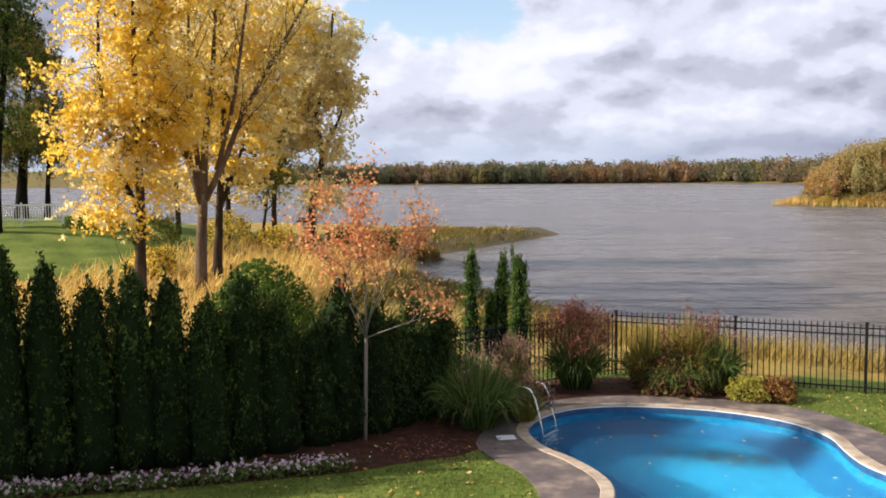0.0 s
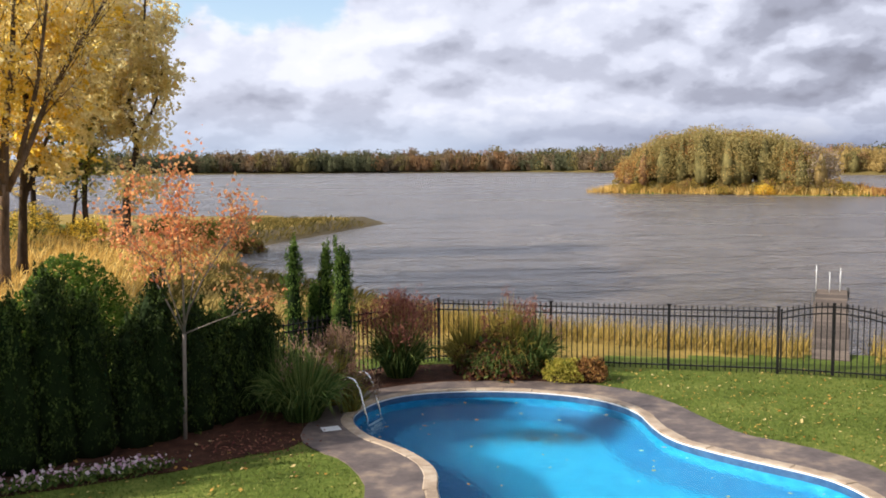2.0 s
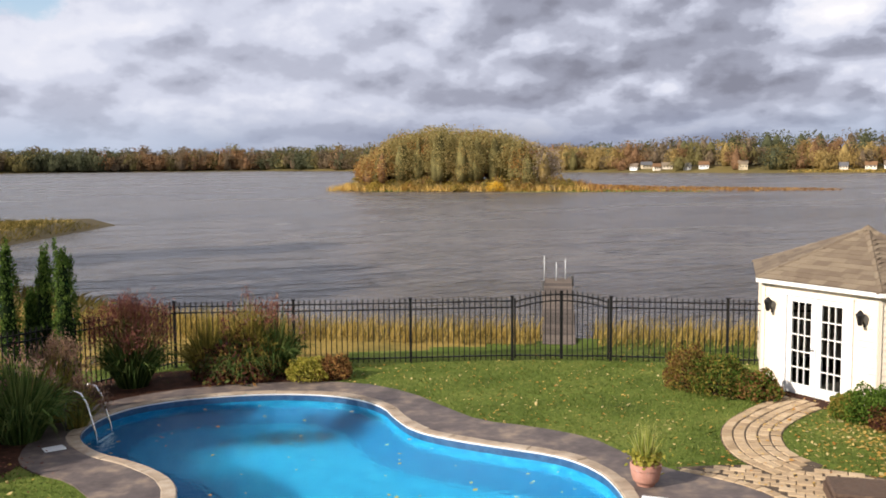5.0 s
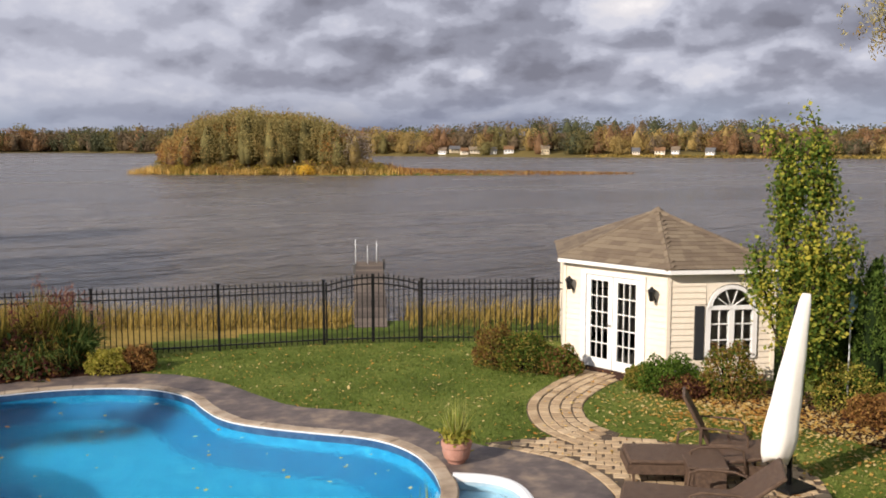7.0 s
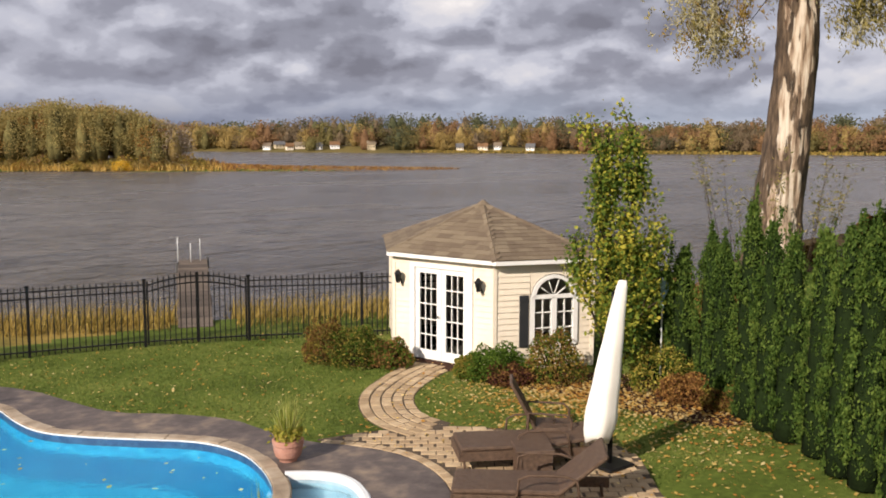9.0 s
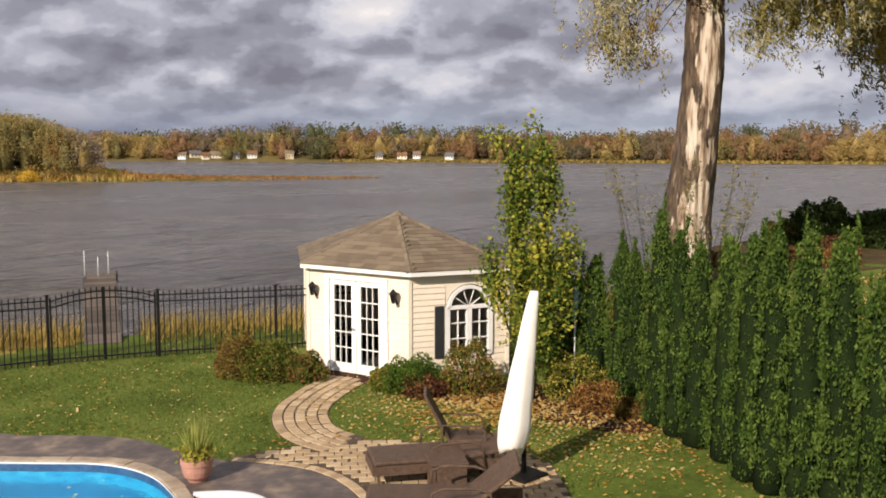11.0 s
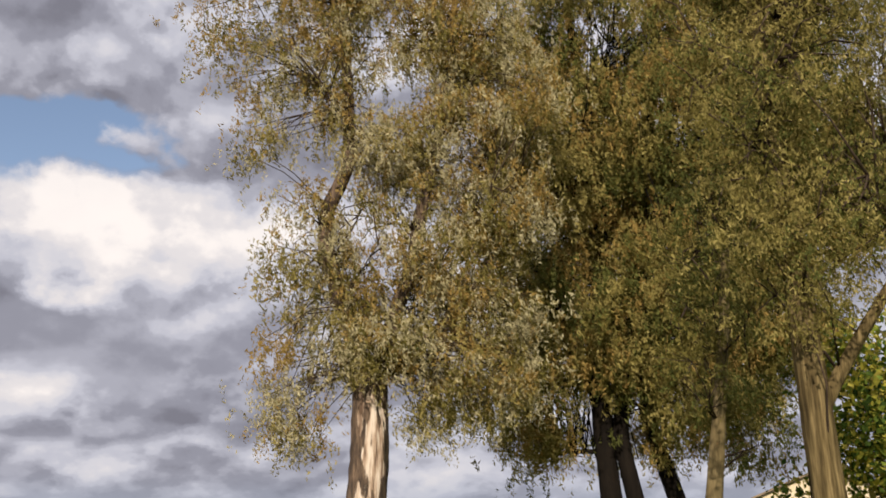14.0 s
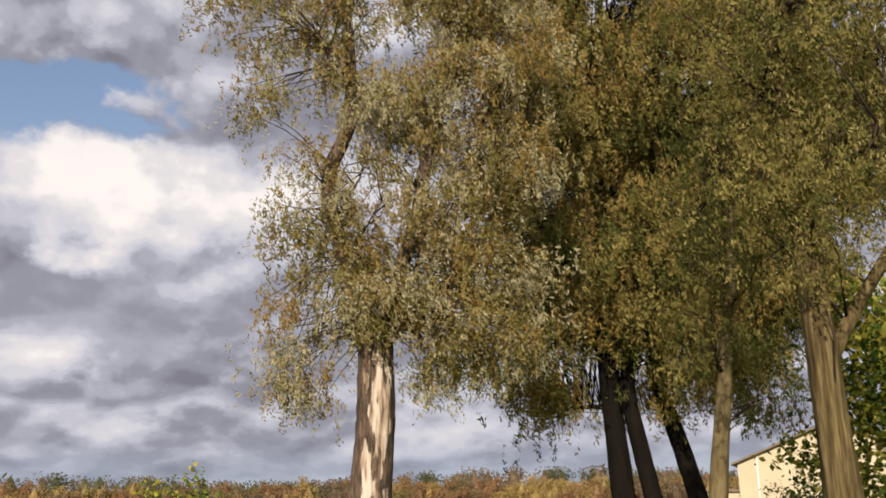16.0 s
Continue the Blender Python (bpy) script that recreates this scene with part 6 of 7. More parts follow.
shrub("wine_shrub", 1.25, 20.05, 0.85, 1.35, (L_WINE, L_OLIVE, L_BROWN), 57, "tall dark shrub with wine-brown leaves by the fence", 5200, 0.055, round_=1.5)
shrub("lime_shrub", 2.3, 19.1, 0.44, 0.45, L_LIME, 58, "low lime-yellow spirea at the bed's edge", 2600, 0.05)
shrub("rust_shrub", 2.85, 19.15, 0.42, 0.45, (L_RUST, L_BROWN), 59, "low rust-red shrub at the bed's edge", 2400, 0.05)
for x, y, r, h, mt, s, lb in (
        (9.75, 15.55, 0.62, 0.75, (L_BOX, L_OLIVE), 61, "rounded green shrub beside the garden house"), (10.2, 15.0, 0.45, 0.5, (L_BROWN, L_BOX), 62, "low brown-green shrub beside the garden house"), (9.4, 16.1, 0.5, 0.85, (L_OLIVE, L_BROWN), 76, "twiggy olive shrub by the black fence"),
        (11.2, 12.95, 0.62, 0.62, L_BOX, 63, "rounded green shrub under the window"), (11.15, 12.6, 0.45, 0.36, (L_WINE, L_BROWN), 64, "low dark red shrub before the green one"), (10.85, 13.35, 0.3, 0.4, (L_BOX, L_OLIVE), 77, "small green shrub at the path's end"),
        (11.95, 12.2, 0.55, 0.95, (L_OLIVE, L_BROWN, L_BOX), 65, "twiggy brown shrub under the arched window"), (13.1, 10.6, 0.7, 0.85, (L_LIME, L_OLIVE, L_BOX), 66, "yellowing shrub beside the hedge"), (12.9, 9.9, 0.55, 0.42, (L_BROWN, L_RUST), 67, "low brown shrub beside the hedge"), (13.0, 9.2, 0.5, 0.4, (L_BROWN, L_OLIVE), 78, "dry brown perennials beside the hedge")):
    shrub("shrub", x, y, r, h, mt, s, lb, 5200, 0.048)
for x, y, r, h, s, lb in ((18.0, 14.4, 1.1, 1.25, 79, "rust-red shrub at the water's edge behind the hedge"), (19.2, 13.6, 1.0, 1.1, 80, "brown shrub at the water's edge behind the hedge")):
    shrub("shrub", x, y, r, h, (L_RUST, L_BROWN), s, lb, 3000, 0.09)
bed = smooth_loop([(-3.6, 13.9), (-2.5, 14.6), (-2.55, 15.8), (-2.2, 17.4), (-1.6, 18.3), (-0.6, 18.95), (1.8, 19.1), (3.0, 18.75), (3.3, 19.3), (2.6, 20.3), (-0.3, 21.0), (-2.5, 20.0), (-4.2, 17.6), (-5.2, 15.8), (-9.5, 13.4), (-14, 10.5), (-13, 8.8), (-9.0, 11.1), (-4.4, 13.2)], 1)
BEDS = [bed]
tagged(part("planting_bed", slab(bed, -0.05, 0.015), MULCH), "dark bark mulch bed along the hedge and pool", "planting bed", kind="structure")
bed = smooth_loop([(9.4, 16.2), (10.9, 16.3), (11.7, 13.4), (13.6, 11.6), (13.7, 10.4), (12.6, 8.4), (11.9, 8.6), (11.6, 9.9), (11.5, 11.4), (10.9, 12.6), (11.1, 13.4), (10.5, 14.9), (9.7, 15.1)], 1)
BEDS.append(bed)
tagged(part("planting_bed", slab(bed, -0.05, 0.012), MULCH), "mulch bed round the garden house", "planting bed", kind="structure")
# leaf litter darkened: the trees' shade on the bank is put into its colour
LITTER_SHADED = material("shaded_leaf_litter", [(0.03, 0.022, 0.011), (0.075, 0.055, 0.024), (0.14, 0.10, 0.04)], 1.5, 0.95, 0.8, 20, fine=14, spec=0.1)
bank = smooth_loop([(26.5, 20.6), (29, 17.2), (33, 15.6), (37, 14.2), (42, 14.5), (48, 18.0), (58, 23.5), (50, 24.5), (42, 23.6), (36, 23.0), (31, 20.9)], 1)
tagged(part("planting_bed", slab(bank, -0.08, 0.02), LITTER_SHADED), "bank of brown leaf litter under the willows, darkened for shade", "planting bed", kind="structure")
for k, (x, y, r, h, mt, lb) in enumerate(((33.6, 17.2, 0.9, 0.8, (L_BROWN, L_WINE), "low brown shrub on the shaded bank"), (36.0, 16.4, 1.0, 0.7, (L_BROWN, L_RUST), "rust-brown shrub on the shaded bank"), (38.4, 17.6, 1.1, 0.9, (L_WINE, L_BROWN), "dark wine-brown shrub on the shaded bank"), (46.5, 19.6, 1.1, 1.0, (L_WINE, L_BROWN), "dark brown shrub near the boat"), (31.4, 18.6, 0.8, 0.7, (L_BROWN, L_OLIVE), "dry brown shrub at the water's edge"))):
    shrub("bank_shrub", x, y, r, h, mt, 700 + k, lb, 2600, 0.11, "bank shrubs")
e = empty("marker_post", Matrix.Translation((75.5, 27.0, ground_z(75.5, 27.0))), "white post on the far lawn's shore", "post")
tubes("shaft", [([(0, 0, -0.3), (0, 0, 1.5)], [0.16, 0.14])], WHITE_PAINT, e)
tubes("cap", [([(0, 0, 1.5), (0, 0, 1.7), (0, 0, 1.8)], [0.24, 0.22, 0.02])], WHITE_PAINT, e)
# flowers along the left hedge
frng = np.random.default_rng(71)
line = [(-10.9, 10.0), (-8.85, 11.35), (-6.8, 12.25), (-4.4, 13.45)]
pts = np.array(along(line, 0.02))
P = np.concatenate([pts + frng.normal(size=pts.shape) * 0.13 for _ in range(6)])
keep_ = frng.random(len(P)) < 0.75
P = P[keep_]
Z = 0.05 + 0.17 * frng.random(len(P))
fb = empty("flower_border", Matrix(), "border of low pink and white petunias along the hedge", "flowers", kind="stuff")
leaves("greenery", np.column_stack([np.repeat(P, 3, 0) + frng.normal(size=(3 * len(P), 2)) * 0.06, np.repeat(Z, 3) * 0.8]), 0.07, L_BLADE, fb)
pk = frng.random(len(P)) < 0.55
leaves("petals", np.column_stack([P, Z + 0.03])[pk], 0.06, PETAL, fb, aspect=0.95)
# reeds along the shore
rr = np.random.default_rng(81)
N = 44000
X = rr.random(N) * 34 - 8
Y = 19 + rr.random(N) * 12
d = edge_distance(SHORE, X, Y)
ok = inside(SHORE, X, Y) & (d < 5.0) & (Y > np.interp(X, [-8, -0.3, 7, 9, 13, 30], [23, 22.6, 21.0, 20.2, 18.5, 18])) & ((X < 22)) & (np.hypot(X - 8.9 - (Y - 21) * 0.42, 0) > 0.75)
X, Y = X[ok], Y[ok]
Z = terrain(X, Y)
B = np.column_stack([X, Y, Z])
T = B + np.column_stack([rr.normal(size=len(X)) * 0.18 + 0.1, rr.normal(size=len(X)) * 0.15, 0.2 + 0.5 * rr.random(len(X)) ** 0.8])
tagged(blades("reeds", B, T, 0.022, L_REED, bend=0.4, segs=2), "golden dry reeds along the lake shore", "reeds", kind="stuff")
N = 26000
X, Y = -34 + rr.random(N) * 36, 28 + rr.random(N) * 62
ok = inside(SHORE, X, Y) & (edge_distance(SHORE, X, Y) > 0.3) & (X > -30 + 0.1 * Y)
X, Y = X[ok], Y[ok]
B = np.column_stack([X, Y, terrain(X, Y)])
T = B + np.column_stack([rr.normal(size=len(X)) * 0.25 + 0.15, rr.normal(size=len(X)) * 0.2, 0.3 + 0.5 * rr.random(len(X))])
low = (Y > 60) | (X > -12)
T[low, 2] = B[low, 2] + (T[low, 2] - B[low, 2]) * 0.6
tagged(blades("marsh_grass", B[low], T[low], 0.08, L_MARSH, bend=0.4, segs=2), "olive-brown marsh grass of the low point", "grass", kind="stuff")
B, T = B[~low], T[~low]
tagged(blades("meadow_grass", B, T, 0.07, L_MEADOW, bend=0.4, segs=2), "tall dry golden grass of the meadow", "grass", kind="stuff")

# ---------------------------------------------------------------- far woods, island
def woods(name, spots, label, mats, seed, leaf, per, cores, low=0.2, bark=BARK, tint=None):
    """Many far trees as one mass: each a trunk, an uneven crown of small foliage clumps, and a dark heart."""
    wr = np.random.default_rng(seed)
    P, idx, T, H, S = [], [], [], [], []
    for x, y, h, w in spots:
        z = ground_z(x, y)
        tone_ = int(wr.integers(0, len(mats))) if tint is None else tint(x, y, wr)
        # clumps sit on the outside of a dome, wider below than above
        nc = 26
        c = wr.normal(size=(nc, 3))
        c /= np.linalg.norm(c, axis=1)[:, None]
        c[:, 2] = c[:, 2] * 0.85 + 0.05
        c *= (w * 0.8, w * 0.8, h * (1 - low) * 0.48) * (0.75 + 0.3 * wr.random((nc, 1)))
        c += (x, y, z + h * (low + (1 - low) * 0.46))
        pick = wr.integers(0, nc, per)
        p = c[pick] + np.clip(wr.normal(size=(per, 3)), -1.3, 1.3) * (0.2 * w, 0.2 * w, 0.16 * w)
        P.append(p)
        idx.append(np.full(per, tone_))
        T.append(([(x, y, z - 0.3), (x + 0.02 * h * wr.normal(), y, z + h * 0.45), (x, y, z + h * 0.8)], [0.010 * h, 0.008 * h, 0.004 * h]))
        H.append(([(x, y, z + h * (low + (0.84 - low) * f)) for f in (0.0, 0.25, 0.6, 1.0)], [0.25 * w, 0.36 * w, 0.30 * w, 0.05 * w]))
        S.append(tone_)
    e = empty(name, Matrix(), label, "woods", kind="stuff")
    leaves("foliage", np.concatenate(P), leaf, None, e, mats=list(mats), index=np.concatenate(idx), aspect=0.75)
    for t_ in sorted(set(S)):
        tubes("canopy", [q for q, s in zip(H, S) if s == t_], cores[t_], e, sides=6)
    tubes("trunk_row", T, bark, e, sides=4)


wr = np.random.default_rng(91)
FAR_LEAF = [L_FAR, L_FAR, L_FARG, L_FAR, L_FAROLIVE, L_FARRUST, L_FARGOLD]
FAR_CORE = (CANOPY_BROWN, CANOPY_BROWN, CANOPY_GREEN, CANOPY_BROWN, CANOPY_OLIVE, CANOPY_RUST, CANOPY_GOLD)


def far_tint(x, y, wr):
    """Neighbouring trees tend to turn together: dark mixed woods, gold behind the island, rust farther along."""
    b = math.degrees(math.atan2(x, y))
    g = noise.noise(Vector((x * 0.013, y * 0.013, 3.0))) * 0.9 + 0.33 * wr.normal()
    if b < 16:
        return 2 if g < -0.12 else 4 if g < 0.05 else (int(wr.integers(0, 2))) if g < 0.55 else 5
    g += float(np.interp(b, [16, 20, 22, 27, 29, 36, 38, 42, 45, 61, 64, 66, 70, 72], [0.1, 0.3, 0.75, 0.7, 0.0, -0.1, 0.7, 0.6, 0.1, 0.2, -0.2, 0.6, 0.6, 0.1]))
    return 2 if g < -0.35 else 4 if g < -0.05 else (int(wr.integers(0, 2))) if g < 0.22 else 5 if g < 0.5 else 6


spots = []
for a in np.arange(-24, 16, 0.26):
    for row in range(2):
        b = a + wr.normal() * 0.1
        r = far_radius(b) + 6 + row * 12 + wr.random() * 8
        spots.append((r * math.sin(radians(b)), r * math.cos(radians(b)), (15.5 + 1.6 * math.sin(b * 2.3) + 1.2 * math.sin(b * 6.1)) * (0.86 + 0.2 * wr.random()) + row * 2, 8.0 + 3 * wr.random()))
woods("far_woods", spots, "distant autumn woods along the far shore", FAR_LEAF, 92, 1.25, 430, FAR_CORE, low=0.0, tint=far_tint)
spots = []
for a in np.arange(16, 80, 0.5):
    for row in range(2):
        b = a + wr.normal() * 0.15
        r = far_radius(b) + 5 + row * 14 + wr.random() * 10
        if row == 0 and (26.8 < b < 34.5 or 38.5 < b < 44) and wr.random() < 0.85:
            continue
        spots.append((r * math.sin(radians(b)), r * math.cos(radians(b)), (9.6 + 1.3 * math.sin(b * 1.7) + 1.0 * math.sin(b * 0.6 + 1)) * (0.68 + 0.55 * wr.random() ** 1.6) + row * 2.0, 5.6 + 2.4 * wr.random()))
woods("far_woods", spots, "distant golden and rust woods along the far shore", FAR_LEAF, 93, 0.72, 720, FAR_CORE, low=0.0, tint=far_tint)
# a low hazy ridge of more woods behind
spots = []
for a in np.arange(18, 82, 0.9):
    b = a + wr.normal() * 0.3
    r = far_radius(b) + 240 + wr.random() * 60
    spots.append((r * math.sin(radians(b)), r * math.cos(radians(b)), 15.0 + 3 * wr.random() + 4 * math.sin(b * 0.21), 13.0))
woods("far_woods", spots, "low wooded ridge behind the far shore", [L_FAR, L_FARG], 96, 1.5, 380, (CANOPY_BROWN, CANOPY_GREEN), low=0.1)
# golden reeds and sand along the far shore
A = np.radians(wr.uniform(36, 80, 2600))
R = np.array([far_radius(math.degrees(a)) for a in A]) + wr.uniform(-0.5, 5, len(A))
X, Y = R * np.sin(A), R * np.cos(A)
B = np.column_stack([X, Y, terrain(X, Y) - 0.1])
T = B + np.column_stack([wr.normal(size=(len(A), 2)) * 0.4, 0.5 + 0.7 * wr.random(len(A))])
tagged(blades("far_reeds", B, T, 1.6, L_REED, segs=2), "golden reeds along the far shore", "reeds", kind="stuff")

# ---------------------------------------------------------------- island and far shore
spots = []
for k in range(230):
    t, u = wr.random(), wr.random()
    x, y = 36.5 + 32 * t + 5 * u, 185.5 - 20 * t + 22 * u
    if not (inside(ISLAND, x, y) and edge_distance(ISLAND, x, y) > 3.0):
        continue
    h = float(np.interp(t, [0, 0.06, 0.2, 0.42, 0.62, 0.8, 0.92, 1], [5.5, 8.5, 11.0, 12.4, 11.9, 10.6, 8.8, 7.6])) * (0.9 + 0.14 * wr.random())
    spots.append((x, y, h, 3.2 + 1.4 * wr.random()))


def island_tint(x, y, wr):
    g = wr.random()
    if x < 43:
        return 1 if g < 0.6 else 2
    if x > 66:
        return 3 if g < 0.5 else 1
    return 0 if g < 0.8 else (1 if g < 0.93 else 2)


woods("island_trees", spots, "olive pines with golden and rust trees crowded on the small island", [L_PINE, L_FARGOLD, L_RUST, L_TWIG], 94, 0.30, 860, (CANOPY_OLIVE, CANOPY_OLIVE, CANOPY_RUST, CANOPY_GOLD), low=0.13, bark=L_TWIG, tint=island_tint)
isl = np.random.default_rng(97)
for x, y, r_, h_, mt, lb in ((58.5, 170.5, 1.9, 1.8, (L_YELLOW,), "bright yellow bush on the island's shore"), (52, 174.5, 1.5, 1.2, (L_OLIVE2, L_REED), "olive bush on the island's shore"), (44, 181.5, 1.7, 1.5, (L_OLIVE2, L_RUST), "rusty bush on the island's shore"), (64, 167.6, 1.4, 1.3, (L_RUST, L_OLIVE), "brown bush on the island's shore"), (38, 185.5, 1.8, 1.6, (L_OLIVE2,), "golden bush on the island's shore"), (68.5, 165.2, 1.2, 1.1, (L_OLIVE2, L_TWIG), "pale bush on the island's shore")):
    shrub("island_bush", x, y, r_, h_, mt, int(x), lb, 900, 0.3, "island bushes")
for k in range(34):
    t = (k + 0.3 + 0.5 * isl.random()) / 34
    x, y = 35 + 36 * t, 190.5 - 25.5 * t + isl.normal() * 0.8
    if inside(ISLAND, x, y):
        shrub("island_bush", x, y, 1.3 + 0.8 * isl.random(), 1.3 + 1.3 * isl.random(), ((L_OLIVE2, L_FAROLIVE), (L_PINE, L_FARGOLD), (L_FARRUST, L_OLIVE2))[k % 3], 600 + k, ("olive bush among the island's reeds", "golden bush among the island's reeds", "rusty bush among the island's reeds")[k % 3], 700, 0.3, "island bushes")
P = []
while len(P) < 11000:
    x, y = wr.uniform(29, 119), wr.uniform(145, 211)
    if inside(ISLAND, x, y) and edge_distance(ISLAND, x, y) < 9:
        P.append((x, y))
P = np.array(P)
B = np.column_stack([P, terrain(P[:, 0], P[:, 1])])
hh = np.where(B[:, 0] > 76, 0.25, 1.1)
T = B + np.column_stack([wr.normal(size=(len(P), 2)) * 0.3, hh * (0.5 + 0.8 * wr.random(len(P)))])
spit = B[:, 0] > 74
tagged(blades("island_reeds", B[~spit], T[~spit], 0.17, L_MEADOW, segs=2), "golden reeds round the low island", "reeds", kind="stuff")
tagged(blades("spit_grass", B[spit], T[spit], 0.2, L_RUST, segs=2), "low russet grass on the island's spit", "grass", kind="stuff")


def far_house(bearing, extra, w, h, roofm, seed, mat=None):
    r = far_radius(bearing) + extra
    x, y = r * math.sin(radians(bearing)), r * math.cos(radians(bearing))
    e = empty("far_house", pose(x, y, ground_z(x, y), 0, 0, -bearing + (seed * 37) % 40 - 20), "small white house among trees on the far shore", "house", "far houses")
    e.scale = (0.56, 0.56, 0.56)
    part("wall", boxes((-w / 2, -3, -0.5, w / 2, 3, h)), mat or WHITE_PAINT, e)
    V = [(-w / 2 - 0.5, -3.7, h - 0.2), (w / 2 + 0.5, -3.7, h - 0.2), (w / 2 + 0.5, 3.7, h - 0.2), (-w / 2 - 0.5, 3.7, h - 0.2), (-w / 2 - 0.5, 0, h + 3.0), (w / 2 + 0.5, 0, h + 3.0)]
    obj("roof", V, [(0, 1, 5, 4), (2, 3, 4, 5), (0, 4, 3), (1, 2, 5), (3, 2, 1, 0)], roofm, e)
    for k in range(3):
        xx = -w / 2 + w * (k + 0.5) / 3
        part("window", boxes((xx - 0.5, -3.05, h * 0.4, xx + 0.5, -2.98, h * 0.4 + 1.2)), DARK_SHUTTER, e)


for k, (a, ex, w, h) in enumerate(((27.3, 8, 7, 3.2), (28.0, 13, 9, 3.2), (28.6, 8, 6, 3.0), (29.2, 12, 9, 2.8), (30.3, 9, 7, 3.0), (31.3, 12, 8, 3.4), (33.5, 10, 7, 4.6), (38.9, 9, 6, 2.8), (40.3, 10, 8, 3.0), (41.2, 12, 6, 3.0), (43.2, 9, 7, 2.8), (62.5, 70, 14, 4.0))):
    far_house(a, ex, w, h, (SHINGLE, HULL, CANOPY_RUST)[k % 3], k, (WHITE_PAINT, SIDING, CREAM_WALL)[(k * 2) % 5 % 3])

# ---------------------------------------------------------------- pool fittings
lad = empty("pool_ladder", Matrix(), "chrome pool ladder standing in the blue water", "pool ladder")
ax = Vector((0.92, -0.39, 0)).normalized()      # towards the water
for bx, by in ((-1.86, 16.45), (-1.66, 16.95)):
    p0 = Vector((bx, by, 0.0)) - ax * 0.25
    pts = [p0 + ax * a + Vector((0, 0, z)) for a, z in ((0.0, 0.02), (0.0, 0.45), (0.05, 0.62), (0.16, 0.70), (0.28, 0.66), (0.38, 0.5), (0.52, 0.0), (0.56, -0.35), (0.56, -0.9))]
    tubes("rail", [(pts, [0.021] * len(pts))], CHROME, lad, sides=8)
for z in (-0.25, -0.5, -0.75):
    a, c = Vector((-1.86, 16.45, z)) + ax * 0.31, Vector((-1.66, 16.95, z)) + ax * 0.31
    tubes("rung", [([a, c], [0.03, 0.03])], WHITE_PLASTIC, lad)
lid = empty("skimmer_lid", pose(-2.16, 15.5, 0.022, 0, 0, 20), "white square skimmer lid on the pool deck", "skimmer lid")
part("lid", boxes((-0.16, -0.12, 0, 0.16, 0.12, 0.02), bevel=0.006), WHITE_PLASTIC, lid)
# leaves afloat and sunk
lr = np.random.default_rng(7)
P = np.column_stack([lr.normal(1.75, 0.65, 260), lr.normal(16.35, 0.24, 260)])
P = P[inside(offset_loop(POOL, -0.9), P[:, 0], P[:, 1])]
tagged(leaves("sunken_leaves", np.column_stack([P, np.full(len(P), -0.97)]), 0.08, L_BROWN, aspect=0.7, direction=np.tile((1.0, 0.3, 0), (len(P), 1)), spread=0.5), "dark sodden leaves on the pool floor", "leaves", kind="stuff")
P = np.column_stack([lr.uniform(-1.8, 5.4, 80), lr.uniform(10, 18, 80)])
P = P[inside(offset_loop(POOL, -0.1), P[:, 0], P[:, 1])]


def flat_leaves(name, P, z, size, mat, label, tilt=0.25):
    """Fallen leaves lying nearly flat."""
    n = len(P)
    a = lr.random(n) * 6.283
    t = np.column_stack([np.cos(a), np.sin(a), lr.normal(size=n) * tilt])
    u = np.column_stack([-np.sin(a), np.cos(a), lr.normal(size=n) * tilt])
    s = (size * (0.6 + 0.8 * lr.random(n)))[:, None]
    C = np.column_stack([P, np.full(n, z) + 0.012])
    V = np.stack([C - t * s * 0.5, C + u * s * 0.35, C + t * s * 0.5, C - u * s * 0.35], 1).reshape(-1, 3)
    F = np.arange(4 * n).reshape(-1, 4)
    return tagged(obj(name, V.tolist(), F.tolist(), mat), label, "leaves", kind="stuff")


flat_leaves("floating_leaves", P, -0.115, 0.08, FALLEN, "pale leaves afloat on the pool", 0.05)
P = np.column_stack([lr.uniform(3, 13, 2600), lr.uniform(6, 20, 2600)])
fl = ~inside(DECK, P[:, 0], P[:, 1]) & ~inside(POOL, P[:, 0], P[:, 1])
flat_leaves("fallen_leaves", P[fl], 0.01, 0.055, FALLEN, "yellow leaves fallen on the lawn")
P = np.column_stack([lr.normal(10.9, 0.9, 1800), lr.normal(11.3, 1.2, 1800)])
P = np.concatenate([P, np.column_stack([lr.normal(11.6, 0.6, 1500), lr.normal(11.3, 0.7, 1500)])])
P = np.concatenate([P, np.column_stack([lr.normal(12.3, 0.5, 900), lr.normal(9.3, 1.0, 900)])])
P = np.concatenate([P, np.column_stack([lr.normal(11.2, 0.9, 600), lr.normal(8.6, 1.3, 600)])])
flat_leaves("fallen_leaves", P, 0.02, 0.065, FALLEN, "drift of golden leaves by the garden house")
P = np.column_stack([lr.uniform(-9, 3, 420), lr.uniform(9, 15, 420)])
fl = ~inside(offset_loop(DECK, 0.1), P[:, 0], P[:, 1])
flat_leaves("fallen_leaves", P[fl], 0.015, 0.07, FALLEN, "few pale leaves on the grass")
P = np.column_stack([lr.normal(-3.3, 0.5, 350), lr.normal(14.6, 0.45, 350)])
P2 = np.column_stack([lr.uniform(22, 41, 5000), lr.uniform(5, 14, 5000)])
flat_leaves("fallen_leaves", P2, 0.01, 0.11, FALLEN, "yellow leaves strewn over the neighbouring lawn")
flat_leaves("fallen_leaves", P, 0.03, 0.05, L_WINE2, "red leaves fallen on the mulch")

